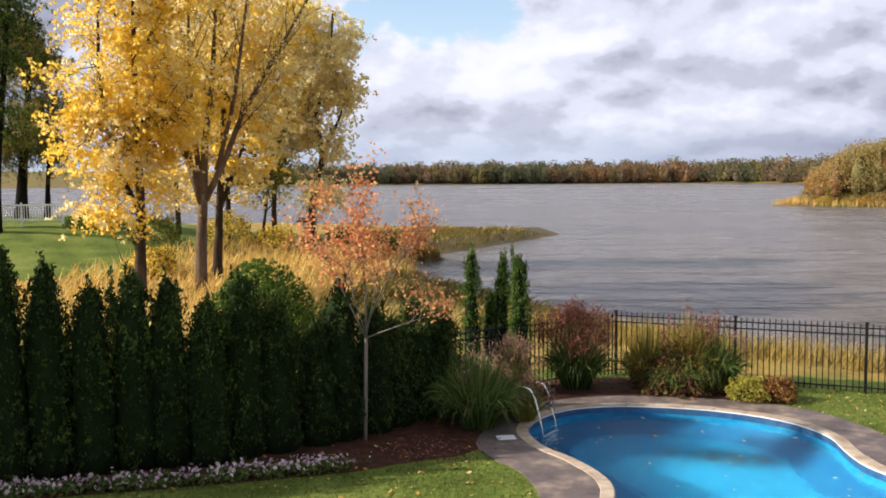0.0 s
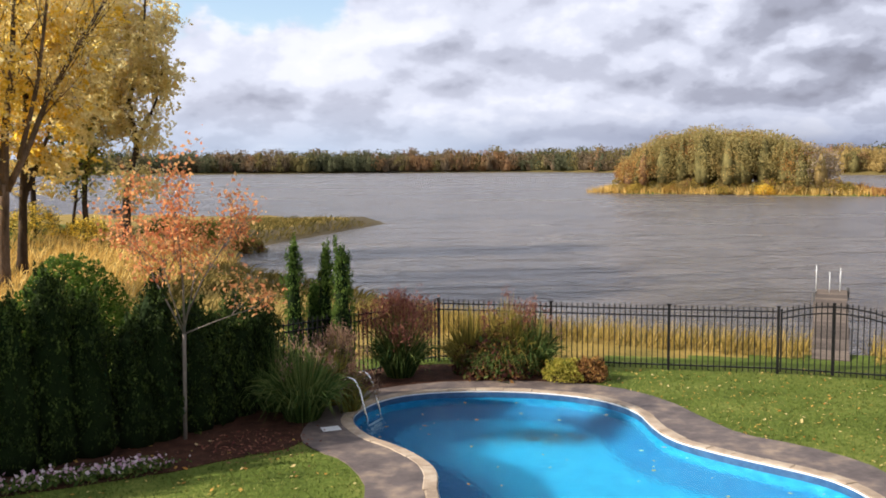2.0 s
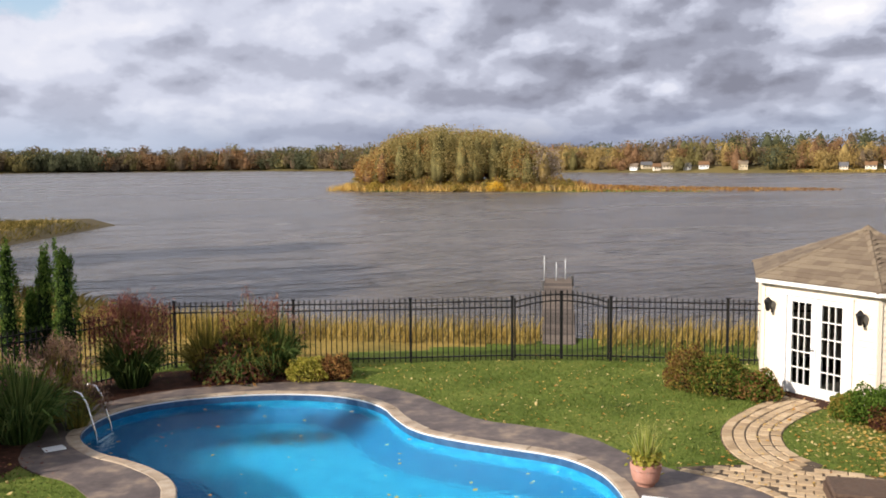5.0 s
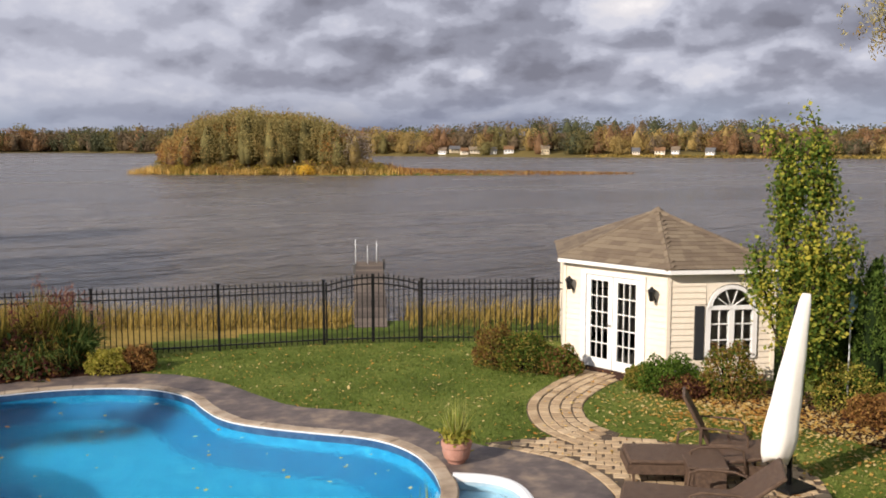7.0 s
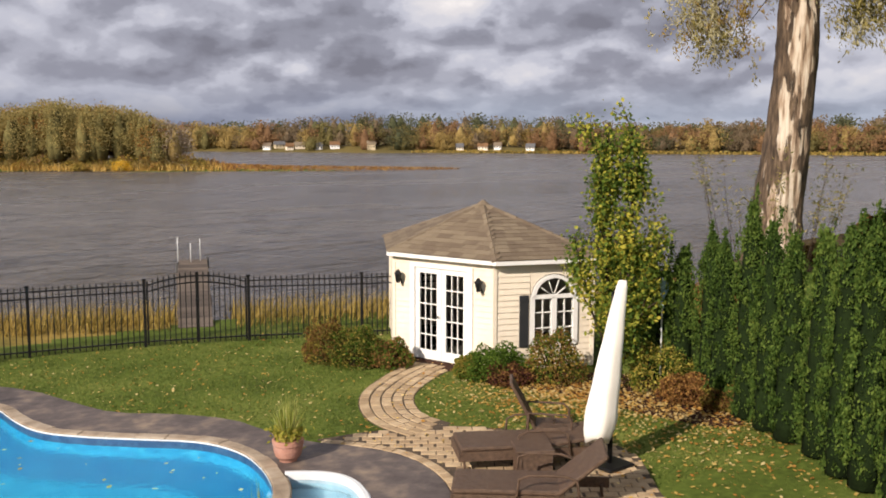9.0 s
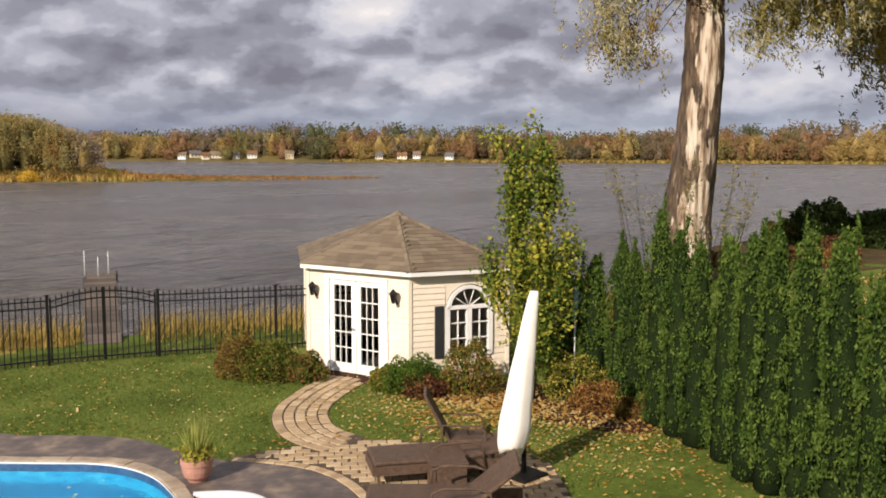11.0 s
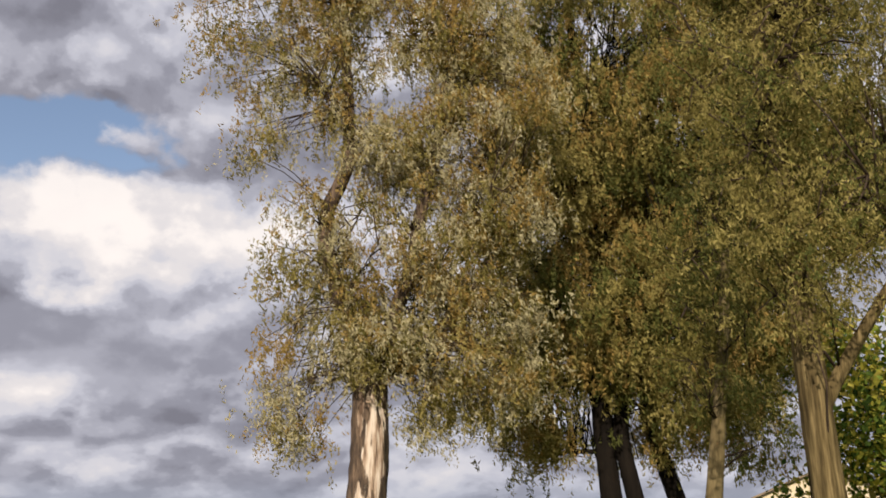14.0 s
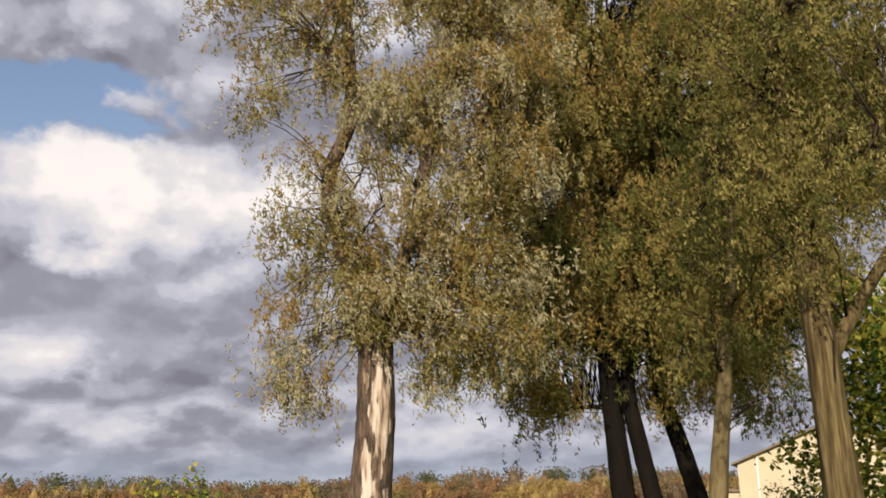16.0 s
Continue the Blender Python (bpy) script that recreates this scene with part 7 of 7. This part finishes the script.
# outlines of the path and the patio
PATH_LINE = [Vector(p) for p in ((10.95, 14.55), (10.2, 14.2), (9.45, 13.72), (8.95, 13.3), (8.62, 12.85), (8.35, 12.3), (8.25, 11.8), (8.35, 11.2))]
for _ in range(2):
    q = [PATH_LINE[0]]
    for a, c in zip(PATH_LINE[:-1], PATH_LINE[1:]):
        q += [a.lerp(c, 0.25), a.lerp(c, 0.75)]
    PATH_LINE = q + [PATH_LINE[-1]]


def offset_line(line, d):
    out = []
    for i, p in enumerate(line):
        t = (line[min(i + 1, len(line) - 1)] - line[max(i - 1, 0)]).normalized()
        out.append((p.x - t.y * d, p.y + t.x * d))
    return out


PATIO = [(6.7, 11.9), (7.4, 11.78), (7.85, 11.66), (8.65, 11.3), (9.2, 10.7), (9.85, 9.7), (10.07, 8.96), (9.9, 8.4), (9.5, 7.9), (9.1, 7.4), (8.4, 6.4), (6.6, 6.0), (6.3, 7.6), (6.84, 8.9), (7.2, 9.55), (7.33, 10.35), (7.05, 11.1)]
outline = offset_line(PATH_LINE, 0.48) + offset_line(PATH_LINE, -0.48)[::-1]
BEDS += [outline, PATIO]

# short grass of the lawn near the pool
L_LAWN = leafmat("lawn_blade", (0.050, 0.078, 0.014), (0.115, 0.16, 0.03), (0.25, 0.27, 0.075), through_=0.3)
n = 120000
X, Y = lr.uniform(-11, 14, n), lr.uniform(7.5, 21.5, n)
ok = ~inside(offset_loop(DECK, 0.04), X, Y) & (np.abs(X - 2) < 12.5) & (Y < 22 - 0.25 * np.abs(X))
for bed in BEDS:
    ok &= ~inside(bed, X, Y)
X, Y = X[ok], Y[ok]
B = np.column_stack([X, Y, terrain(X, Y) - 0.004])
T = B + np.column_stack([lr.normal(size=(len(X), 2)) * 0.03, 0.025 + 0.035 * lr.random(len(X))])
tagged(blades("lawn_grass", B, T, 0.016, L_LAWN, bend=0.3, segs=1), "short mown green grass of the lawn", "grass", kind="stuff")

# ---------------------------------------------------------------- planters
def planter(x, y, seed, label, r=0.27, h=0.42):
    e = empty("planter", Matrix.Translation((x, y, 0.024)), label, "planter")
    prof = [(0.0, 0.0), (0.58 * r, 0.0), (0.64 * r, 0.03), (0.86 * r, h * 0.25), (0.97 * r, h * 0.5), (1.0 * r, h * 0.74), (1.06 * r, h * 0.78), (1.06 * r, h * 0.97), (1.0 * r, h), (0.92 * r, h), (0.90 * r, h * 0.9), (0.0, h * 0.9)]
    n = 28
    V = [(q * math.cos(6.2832 * k / n), q * math.sin(6.2832 * k / n), z) for q, z in prof for k in range(n)]
    F = [(i * n + k, i * n + (k + 1) % n, (i + 1) * n + (k + 1) % n, (i + 1) * n + k) for i in range(len(prof) - 1) for k in range(n)]
    obj("pot", V, F, TERRACOTTA, e, "round terracotta pot")
    pr = np.random.default_rng(seed)
    m = 120
    a, q = pr.random(m) * 6.283, pr.random(m) ** 0.7
    B = np.column_stack([0.07 * np.cos(a), 0.07 * np.sin(a), np.full(m, h * 0.9)])
    T = np.column_stack([0.30 * q * np.cos(a), 0.30 * q * np.sin(a), h + 0.78 * (1 - 0.55 * q) * (0.6 + 0.45 * pr.random(m))])
    blades("spiky_grass", B, T, 0.022, L_SPIKE, e, "spiky yellow-green grass", bend=0.5)
    v = pr.normal(size=(420, 3)) * (r * 0.55, r * 0.55, 0.05) + (0, 0, h + 0.08)
    leaves("foliage", v, 0.07, L_LIME, e, "low trailing yellow-green plant")
    return e


planter(5.92, 11.3, 3, "terracotta pot with spiky grass on the pool deck", 0.205, 0.31)
planter(3.95, 8.35, 4, "terracotta pot with spiky grass beside the pool", 0.205, 0.31)

# ---------------------------------------------------------------- paving
def paver_mesh(w, d):
    bm = boxes((-w / 2, -d / 2, 0, w / 2, d / 2, 0.05), bevel=0.008)
    me = bpy.data.meshes.new("paver")
    bm.to_mesh(me)
    bm.free()
    me.materials.append(PAVER)
    return me


PM = [paver_mesh(0.215, 0.15), paver_mesh(0.16, 0.15), paver_mesh(0.225, 0.165)]
path = tagged(part("pavement_path", slab(outline, -0.04, 0.008), SAND), "curved tan paver path to the garden house", "path", kind="structure")
for k in range(5):
    off = -0.38 + 0.19 * k
    line = [Vector(p) for p in offset_line(PATH_LINE, off)]
    pts = along([tuple(p) for p in line], 0.232 + 0.012 * k)
    for i, p in enumerate(pts[:-1]):
        n = pts[i + 1]
        a = math.degrees(math.atan2(n[1] - p[1], n[0] - p[0]))
        share("paver", PM[2], path, pose((p[0] + n[0]) / 2, (p[1] + n[1]) / 2, -0.03 + 0.004 * lr.normal(), lr.normal() * 0.6, lr.normal() * 0.6, a))
patio = tagged(part("pavement_patio", slab(PATIO, -0.045, 0.006), SAND), "tan paver patio under the loungers", "patio", kind="structure")
ux, uy = Vector((0.80, -0.60)), Vector((0.60, 0.80))
row = 0
while row < 40:
    col = 0
    while col < 30:
        p = Vector((5.2, 9.0)) + ux * (col * 0.228 + 0.11 * (row % 2)) + uy * (row - 14) * 0.162
        col += 1
        if bool(inside(PATIO, p.x, p.y)) and float(edge_distance(PATIO, p.x, p.y)) > 0.05 and not bool(inside(offset_loop(DECK, 0.26), p.x, p.y)) and not bool(inside(outline, p.x, p.y)):
            share("paver", PM[(row * 7 + col) % 5 == 0], patio, pose(p.x, p.y, -0.03 + 0.004 * lr.normal(), lr.normal() * 0.6, lr.normal() * 0.6, -36.87))
    row += 1

# a soldier course follows the deck's curve
edge = [p for p in offset_loop(DECK, 0.1) if p[0] > 6.3 and 8.6 < p[1] < 11.9]
pts = along(sorted(edge, key=lambda p: -p[1]), 0.17)
for p, q in zip(pts[:-1], pts[1:]):
    a = math.degrees(math.atan2(q[1] - p[1], q[0] - p[0]))
    share("paver", PM[1], patio, pose((p[0] + q[0]) / 2, (p[1] + q[1]) / 2, -0.026 + 0.002 * lr.normal(), 0, 0, a))

# ---------------------------------------------------------------- loungers, table, umbrella
def lounger(x, y, angle, back, label):
    """Origin at the foot end's middle, x towards the head."""
    e = empty("sun_lounger", pose(x, y, 0.024, 0, 0, angle), label, "sun lounger", "loungers on the patio")
    W_ = 0.36
    part("seat", boxes((0.0, -W_, 0.29, 1.28, W_, 0.35), bevel=0.02), WICKER, e, "woven dark wicker bed")
    for yy in (-W_, W_ - 0.03):
        part("apron", boxes((0.0, yy, 0.16, 1.9, yy + 0.03, 0.29)), WICKER, e)
    part("apron", boxes((-0.02, -W_, 0.16, 0.01, W_, 0.29)), WICKER, e)
    for lx, ly in ((0.05, -W_ + 0.04), (0.05, W_ - 0.04), (1.8, -W_ + 0.04), (1.8, W_ - 0.04)):
        tubes("leg", [([(lx, ly, 0.2), (lx + 0.02, ly, 0.0)], [0.024, 0.016])], WICKER, e)
    bk = part("backrest", boxes((0.0, -W_, 0.0, 0.72, W_, 0.05), bevel=0.015), WICKER, e, "raised woven backrest")
    bk.matrix_basis = pose(1.27, 0, 0.30, 0, -back, 0)
    for yy in (-W_ - 0.03, W_ + 0.03):
        tubes("armrest", [([(0.75, yy, 0.2), (0.78, yy, 0.5), (0.9, yy, 0.55), (1.3, yy, 0.55), (1.45, yy, 0.5), (1.5, yy, 0.2)], [0.017] * 6)], WICKER, e)
    return e


lounger(7.66, 9.74, -30, 8, "dark brown wicker sun lounger lying flat on the patio")
lounger(6.72, 8.62, -42, 40, "dark brown wicker sun lounger with its back raised")
# separate chair added in place of the first lounger's raised back
ch = empty("lounger_back_chair", pose(8.95, 9.55, 0.024, 0, 0, -42), "dark wicker chair standing in for the first lounger's raised back", "chair")
part("seat", boxes((0.0, -0.27, 0.34, 0.55, 0.27, 0.40), bevel=0.015), WICKER, ch)
bk = part("backrest", boxes((0, -0.27, 0, 0.78, 0.27, 0.045), bevel=0.012), WICKER, ch, "tall woven backrest")
bk.matrix_basis = pose(0.03, 0, 0.36, 0, -118, 0)
for yy in (-0.3, 0.3):
    tubes("armrest", [([(0.5, yy, 0.0), (0.5, yy, 0.52), (0.42, yy, 0.6), (-0.1, yy, 0.62), (-0.12, yy, 0.0)], [0.017] * 5)], WICKER, ch)
st = empty("side_table", pose(8.12, 8.72, 0.024, 0, 0, -33), "small dark wicker side table between the loungers", "side table")
part("tabletop", boxes((-0.25, -0.25, 0.42, 0.25, 0.25, 0.45), bevel=0.008), WICKER, st)
part("skirt", boxes((-0.21, -0.21, 0.12, 0.21, 0.21, 0.42)), WICKER, st)
for sx in (-0.2, 0.2):
    for sy in (-0.2, 0.2):
        part("leg", boxes((sx - 0.022, sy - 0.022, 0, sx + 0.022, sy + 0.022, 0.42)), WICKER, st)
um = empty("cantilever_umbrella", Matrix.Translation((9.3, 8.2, 0.02)), "closed garden umbrella in a pale canvas cover", "umbrella")
tubes("pole", [([(0.0, 0.24, 0), (0.0, 0.24, 2.4)], [0.035, 0.03])], BLACK_METAL, um)
part("base_plate", boxes((-0.25, 0.0, 0.0, 0.25, 0.5, 0.05), bevel=0.015), BLACK_METAL, um)
tubes("arm", [([(0.0, 0.24, 2.38), (0.0, 0.1, 2.55), (-0.1, 0.0, 2.58)], [0.022, 0.022, 0.02])], BLACK_METAL, um)
V, F, n, m_ = [], [], 22, 28
for i in range(m_):
    f = i / (m_ - 1)
    c = Vector((-0.27, 0.24, 0.42)).lerp(Vector((-0.105, -0.01, 2.6)), f)
    r = float(np.interp(f, [0, 0.05, 0.15, 0.5, 0.9, 0.97, 1], [0.15, 0.2, 0.215, 0.16, 0.085, 0.07, 0.05]))
    for k in range(n):
        a = 6.2832 * k / n
        q = r * (1 + 0.07 * math.sin(a * 5 + f * 2) * (1 - f * 0.5) + 0.02 * math.sin(f * 23 + a))
        V.append((c.x + q * math.cos(a), c.y + q * math.sin(a), c.z + 0.05 * math.sin(a * 2) * (f < 0.02)))
        if i:
            F.append(((i - 1) * n + k, (i - 1) * n + (k + 1) % n, i * n + (k + 1) % n, i * n + k))
F.append(tuple((m_ - 1) * n + k for k in range(n)))
F.append(tuple(range(n))[::-1])
o = obj("cover", V, F, CANVAS, um, "pale canvas cover with soft folds")
for p in o.data.polygons:
    p.use_smooth = True

# ---------------------------------------------------------------- neighbours
# white railing on the rise
e = empty("white_railing", pose(-43.5, 45.6, 2.0, 0, 0, 30), "low white railing on the neighbouring lawn", "railing")
part("rail", boxes((0, -0.04, 1.0, 11.5, 0.04, 1.1)), WHITE_PAINT, e)
part("rail", boxes((0, -0.03, 0.12, 11.5, 0.03, 0.2)), WHITE_PAINT, e)
bal = boxes((-0.025, -0.02, 0.2, 0.025, 0.02, 1.0))
BAL = bpy.data.meshes.new("baluster")
bal.to_mesh(BAL)
bal.free()
BAL.materials.append(WHITE_PAINT)
for k in range(77):
    share("baluster", BAL, e, Matrix.Translation((0.15 * k + 0.05, 0, 0)))
for k in range(6):
    part("post", boxes((2.3 * k - 0.06, -0.06, -0.5, 2.3 * k + 0.06, 0.06, 1.2)), WHITE_PAINT, e)
# bird house on a post
e = empty("bird_house", Matrix.Translation((-20.6, 58.5, ground_z(-20.6, 58.5))), "small white bird house on a thin post in the meadow", "bird house")
tubes("post", [([(0, 0, -0.2), (0, 0, 1.3)], [0.04, 0.04])], BARK_DARK_SHADED, e)
part("box", boxes((-0.35, -0.3, 1.3, 0.35, 0.3, 1.6)), WHITE_PAINT, e)
obj("roof", [(-0.5, -0.4, 1.6), (0.5, -0.4, 1.6), (0.5, 0.4, 1.6), (-0.5, 0.4, 1.6), (-0.4, 0, 1.9), (0.4, 0, 1.9)], [(0, 1, 5, 4), (2, 3, 4, 5), (0, 4, 3), (1, 2, 5), (3, 2, 1, 0)], DARK_SHUTTER, e)
# low shrubs of the meadow and shore
for k, (x, y, r, h, mt) in enumerate(((-18.5, 60.5, 1.6, 1.4, (L_GREEN,)), (-16.0, 60, 1.5, 1.3, (L_GREEN, L_OLIVE)), (-13.5, 63, 1.2, 1.0, (L_OLIVE, L_BROWN)), (-24.5, 55.0, 1.6, 2.0, (L_OLIVE, L_YELLOW)), (-27.0, 50.5, 1.6, 1.7, (L_GREEN, L_OLIVE)), (-21.5, 55.5, 1.4, 1.4, (L_YELLOW, L_OLIVE)), (-32.0, 52.0, 1.6, 0.9, (L_GREEN,)), (-22.5, 41.5, 1.3, 1.5, (L_OLIVE, L_YELLOW)))):
    shrub("meadow_shrub", x, y, r, h, mt, 400 + k, "low wild shrub in the dry meadow", 2600, 0.14, "meadow shrubs")
# neighbour's house on the lawn beyond the willows
e = empty("neighbour_house", pose(106.5, 13.0, 0, 0, 0, 8), "large cream house beyond the trees", "house")
gable = [(7.6, -0.5), (7.6, 7.4), (-1.5, 11.0), (-11, 7.4), (-11, -0.5)]
V = [(x, y, z) for x in (-4, 8) for y, z in gable]
obj("wall", V, [(0, 1, 2, 3, 4), (9, 8, 7, 6, 5), (0, 5, 6, 1), (3, 8, 9, 4), (1, 6, 7, 2), (2, 7, 8, 3)], CREAM_WALL, e)
part("wall", boxes((-3, 7.604, -0.5, 6, 11.4, 4.6)), CREAM_WALL, e, "low cream wing")
for (y0, z0), (y1, z1) in (((8.2, 7.2), (-1.5, 11.1)), ((-11.6, 7.2), (-1.5, 11.1))):
    obj("roof", [(-4.5, y0, z0), (8.5, y0, z0), (8.5, y1, z1), (-4.5, y1, z1), (-4.5, y0, z0 + 0.2), (8.5, y0, z0 + 0.2), (8.5, y1, z1 + 0.2), (-4.5, y1, z1 + 0.2)], [(0, 1, 2, 3), (7, 6, 5, 4), (0, 4, 5, 1), (0, 3, 7, 4), (1, 5, 6, 2)], SHINGLE, e)
part("roof", boxes((-3.3, 7.608, 4.6, 6.3, 11.7, 4.85)), SHINGLE, e)
for yy in (-8, -1):
    for zz in (3.9,):
        w = part("window", boxes((-4.06, yy - 0.7, zz, -3.98, yy + 0.7, zz + 1.5)), DARK_SHUTTER, e)
        part("frame", boxes((-4.1, yy - 0.8, zz - 0.1, -4.0, yy - 0.7, zz + 1.6), (-4.1, yy + 0.7, zz - 0.1, -4.0, yy + 0.8, zz + 1.6), (-4.1, yy - 0.8, zz + 1.5, -4.0, yy + 0.8, zz + 1.6), (-4.12, yy - 0.8, zz - 0.1, -4.0, yy + 0.8, zz)), WHITE_PAINT, w)
part("downpipe", boxes((-4.15, 5.6, 0, -4.03, 5.75, 8.0)), WHITE_PAINT, e)
# the rounded bushes take the darker cedar leaf; their shade is in the colour
for k, (x, y, r, h, mt, lb) in enumerate(((43.2, 20.2, 1.7, 2.1, (L_CEDAR_DARK_SHADED,), "rounded bush on the neighbouring lawn, leaves darkened for shade"), (44.4, 18.2, 1.5, 1.7, (L_CEDAR_DARK_SHADED,), "rounded bush on the neighbouring lawn, leaves darkened for shade"), (42.0, 21.6, 0.9, 1.1, (L_BOX, L_BROWN), "low dark bush near the water"), (92, 19, 3, 1.6, (L_GREEN,), "green shrub before the cream house"), (93, 12, 3, 1.6, (L_GREEN, L_RUST), "green and rust shrub before the cream house"), (64, 8.5, 3.5, 5.5, (L_GREEN,), "broad green tree-like bush before the house"))):
    shrub("bush", x, y, r, h, mt, 500 + k, lb, 5000, 0.2)
e = empty("garden_shed", pose(70.4, 9.6, 0, 0, 0, 8), "small cream shed on the neighbouring lawn", "shed")
part("wall", boxes((-1.5, -1.05, -0.2, 1.5, 1.05, 3.9)), CREAM_WALL, e)
part("roof", boxes((-1.7, -1.2, 3.904, 1.7, 1.2, 4.05), bevel=0.03), SHINGLE, e)
# rowing boat turned over, and garden seats
e = empty("rowing_boat", pose(44.6, 16.6, 0.02, 0, 0, 60), "upturned pale rowing boat on the grass", "boat")
V, F = [], []
for i in range(9):
    f = i / 8
    w = 0.62 * math.sin(math.pi * min(1, f * 0.85 + 0.15)) ** 0.7
    for k in range(7):
        a = math.pi * k / 6
        V.append((-1.8 + 3.6 * f, w * math.cos(a), 0.5 * math.sin(a) ** 0.8 * (0.9 - 0.3 * f)))
        if i and k < 6:
            F.append((7 * i - 7 + k, 7 * i - 6 + k, 7 * i + k + 1, 7 * i + k))
obj("hull", V, F, HULL, e)
part("keel", boxes((-1.7, -0.03, 0.42, 1.4, 0.03, 0.5)), PLANK, e)
e = empty("garden_bench", pose(36.4, 12.8, 0.0, 0, 0, 40), "grey garden bench on the shaded lawn", "bench")
part("seat", boxes((-0.7, -0.25, 0.4, 0.7, 0.2, 0.46)), PLANK, e)
part("backrest", boxes((-0.7, 0.2, 0.5, 0.7, 0.25, 0.9)), PLANK, e)
for sx in (-0.6, 0.6):
    part("leg", boxes((sx - 0.04, -0.22, 0, sx + 0.04, 0.22, 0.4)), PLANK, e)
e = empty("garden_cloth", Matrix.Translation((13.2, 10.75, 0)), "pale blue cloth hanging on a thin pole", "cloth")
tubes("pole", [([(0, 0, 0), (0, 0, 2.0)], [0.015, 0.015])], WHITE_PLASTIC, e)
V = [(0.0 + 0.05 * math.sin(k * 1.3) + 0.16 * (j / 4 - 0.5), 0.05 * math.cos(j * 2.0 + k), 1.95 - 0.1 * k) for k in range(6) for j in range(5)]
obj("fabric", V, [(5 * k + j, 5 * k + j + 1, 5 * k + j + 6, 5 * k + j + 5) for k in range(5) for j in range(4)], BLUE_CLOTH, e)

# ---------------------------------------------------------------- roof shingles
def shingle_tab():
    V = [(-0.165, 0, 0.012), (0.165, 0, 0.012), (0.165, 0.2, 0.002), (-0.165, 0.2, 0.002), (-0.165, 0, 0.0), (0.165, 0, 0.0)]
    me = bpy.data.meshes.new("shingle")
    me.from_pydata(V, [], [(0, 1, 2, 3), (4, 5, 1, 0)])
    me.materials.append(SHINGLE)
    return me


TAB = shingle_tab()
for k in (0, 1, 5):
    a, c, top = Vector((*EAVE[k], EAVE_Z + 0.075)), Vector((*EAVE[(k + 1) % 6], EAVE_Z + 0.075)), Vector((CEN.x, CEN.y, PEAK_Z + 0.005))
    xax = (c - a).normalized()
    nrm = (c - a).cross(top - a).normalized()
    if nrm.z < 0:
        nrm = -nrm
    yax = nrm.cross(xax).normalized()
    if yax.z < 0:
        yax = -yax
    L_ = (c - a).length
    hx, hy = (top - a).dot(xax), (top - a).dot(yax)
    r_ = 0
    while r_ * 0.17 < hy - 0.1:
        y0 = r_ * 0.17
        x0, x1 = hx * y0 / hy, L_ - (L_ - hx) * y0 / hy
        x = x0 + (0.17 if r_ % 2 else 0.0)
        last_, row_ = -9.0, 0
        while x < x1 + 0.05:
            cx = min(max(x, x0 + 0.17), x1 - 0.17)
            if x1 - x0 < 0.36:
                break
            if cx - last_ < 0.08:
                x += 0.335
                continue
            last_, row_ = cx, row_ + 1
            p = a + xax * cx + yax * y0 + nrm * (0.004 + 0.0025 * (row_ % 2))
            m = Matrix((xax, yax, nrm)).transposed().to_4x4()
            m.translation = p
            share("shingle", TAB, ROOF, m)
            x += 0.335
        r_ += 1
for v in EAVE:
    a, t_ = Vector((v.x, v.y, EAVE_Z + 0.08)), Vector((CEN.x, CEN.y, PEAK_Z + 0.02))
    n_ = 10
    for i in range(n_):
        p, q = a.lerp(t_, i / n_), a.lerp(t_, (i + 1.15) / n_)
        d = (q - p).normalized()
        sd = d.cross(Vector((0, 0, 1))).normalized()
        upv = sd.cross(d)
        V = [p + sd * 0.09 - upv * 0.025, p + upv * 0.03, p - sd * 0.09 - upv * 0.025, q + sd * 0.09 - upv * 0.035, q + upv * 0.015, q - sd * 0.09 - upv * 0.035]
        obj("hip_cap", V, [(0, 1, 4, 3), (1, 2, 5, 4), (0, 2, 1)], SHINGLE, ROOF)
bm = bmesh.new()
bmesh.ops.create_cone(bm, segments=6, radius1=0.16, radius2=0.02, depth=0.1, matrix=Matrix.Translation((CEN.x, CEN.y, PEAK_Z + 0.04)))
part("ridge_cap", bm, SHINGLE, ROOF)
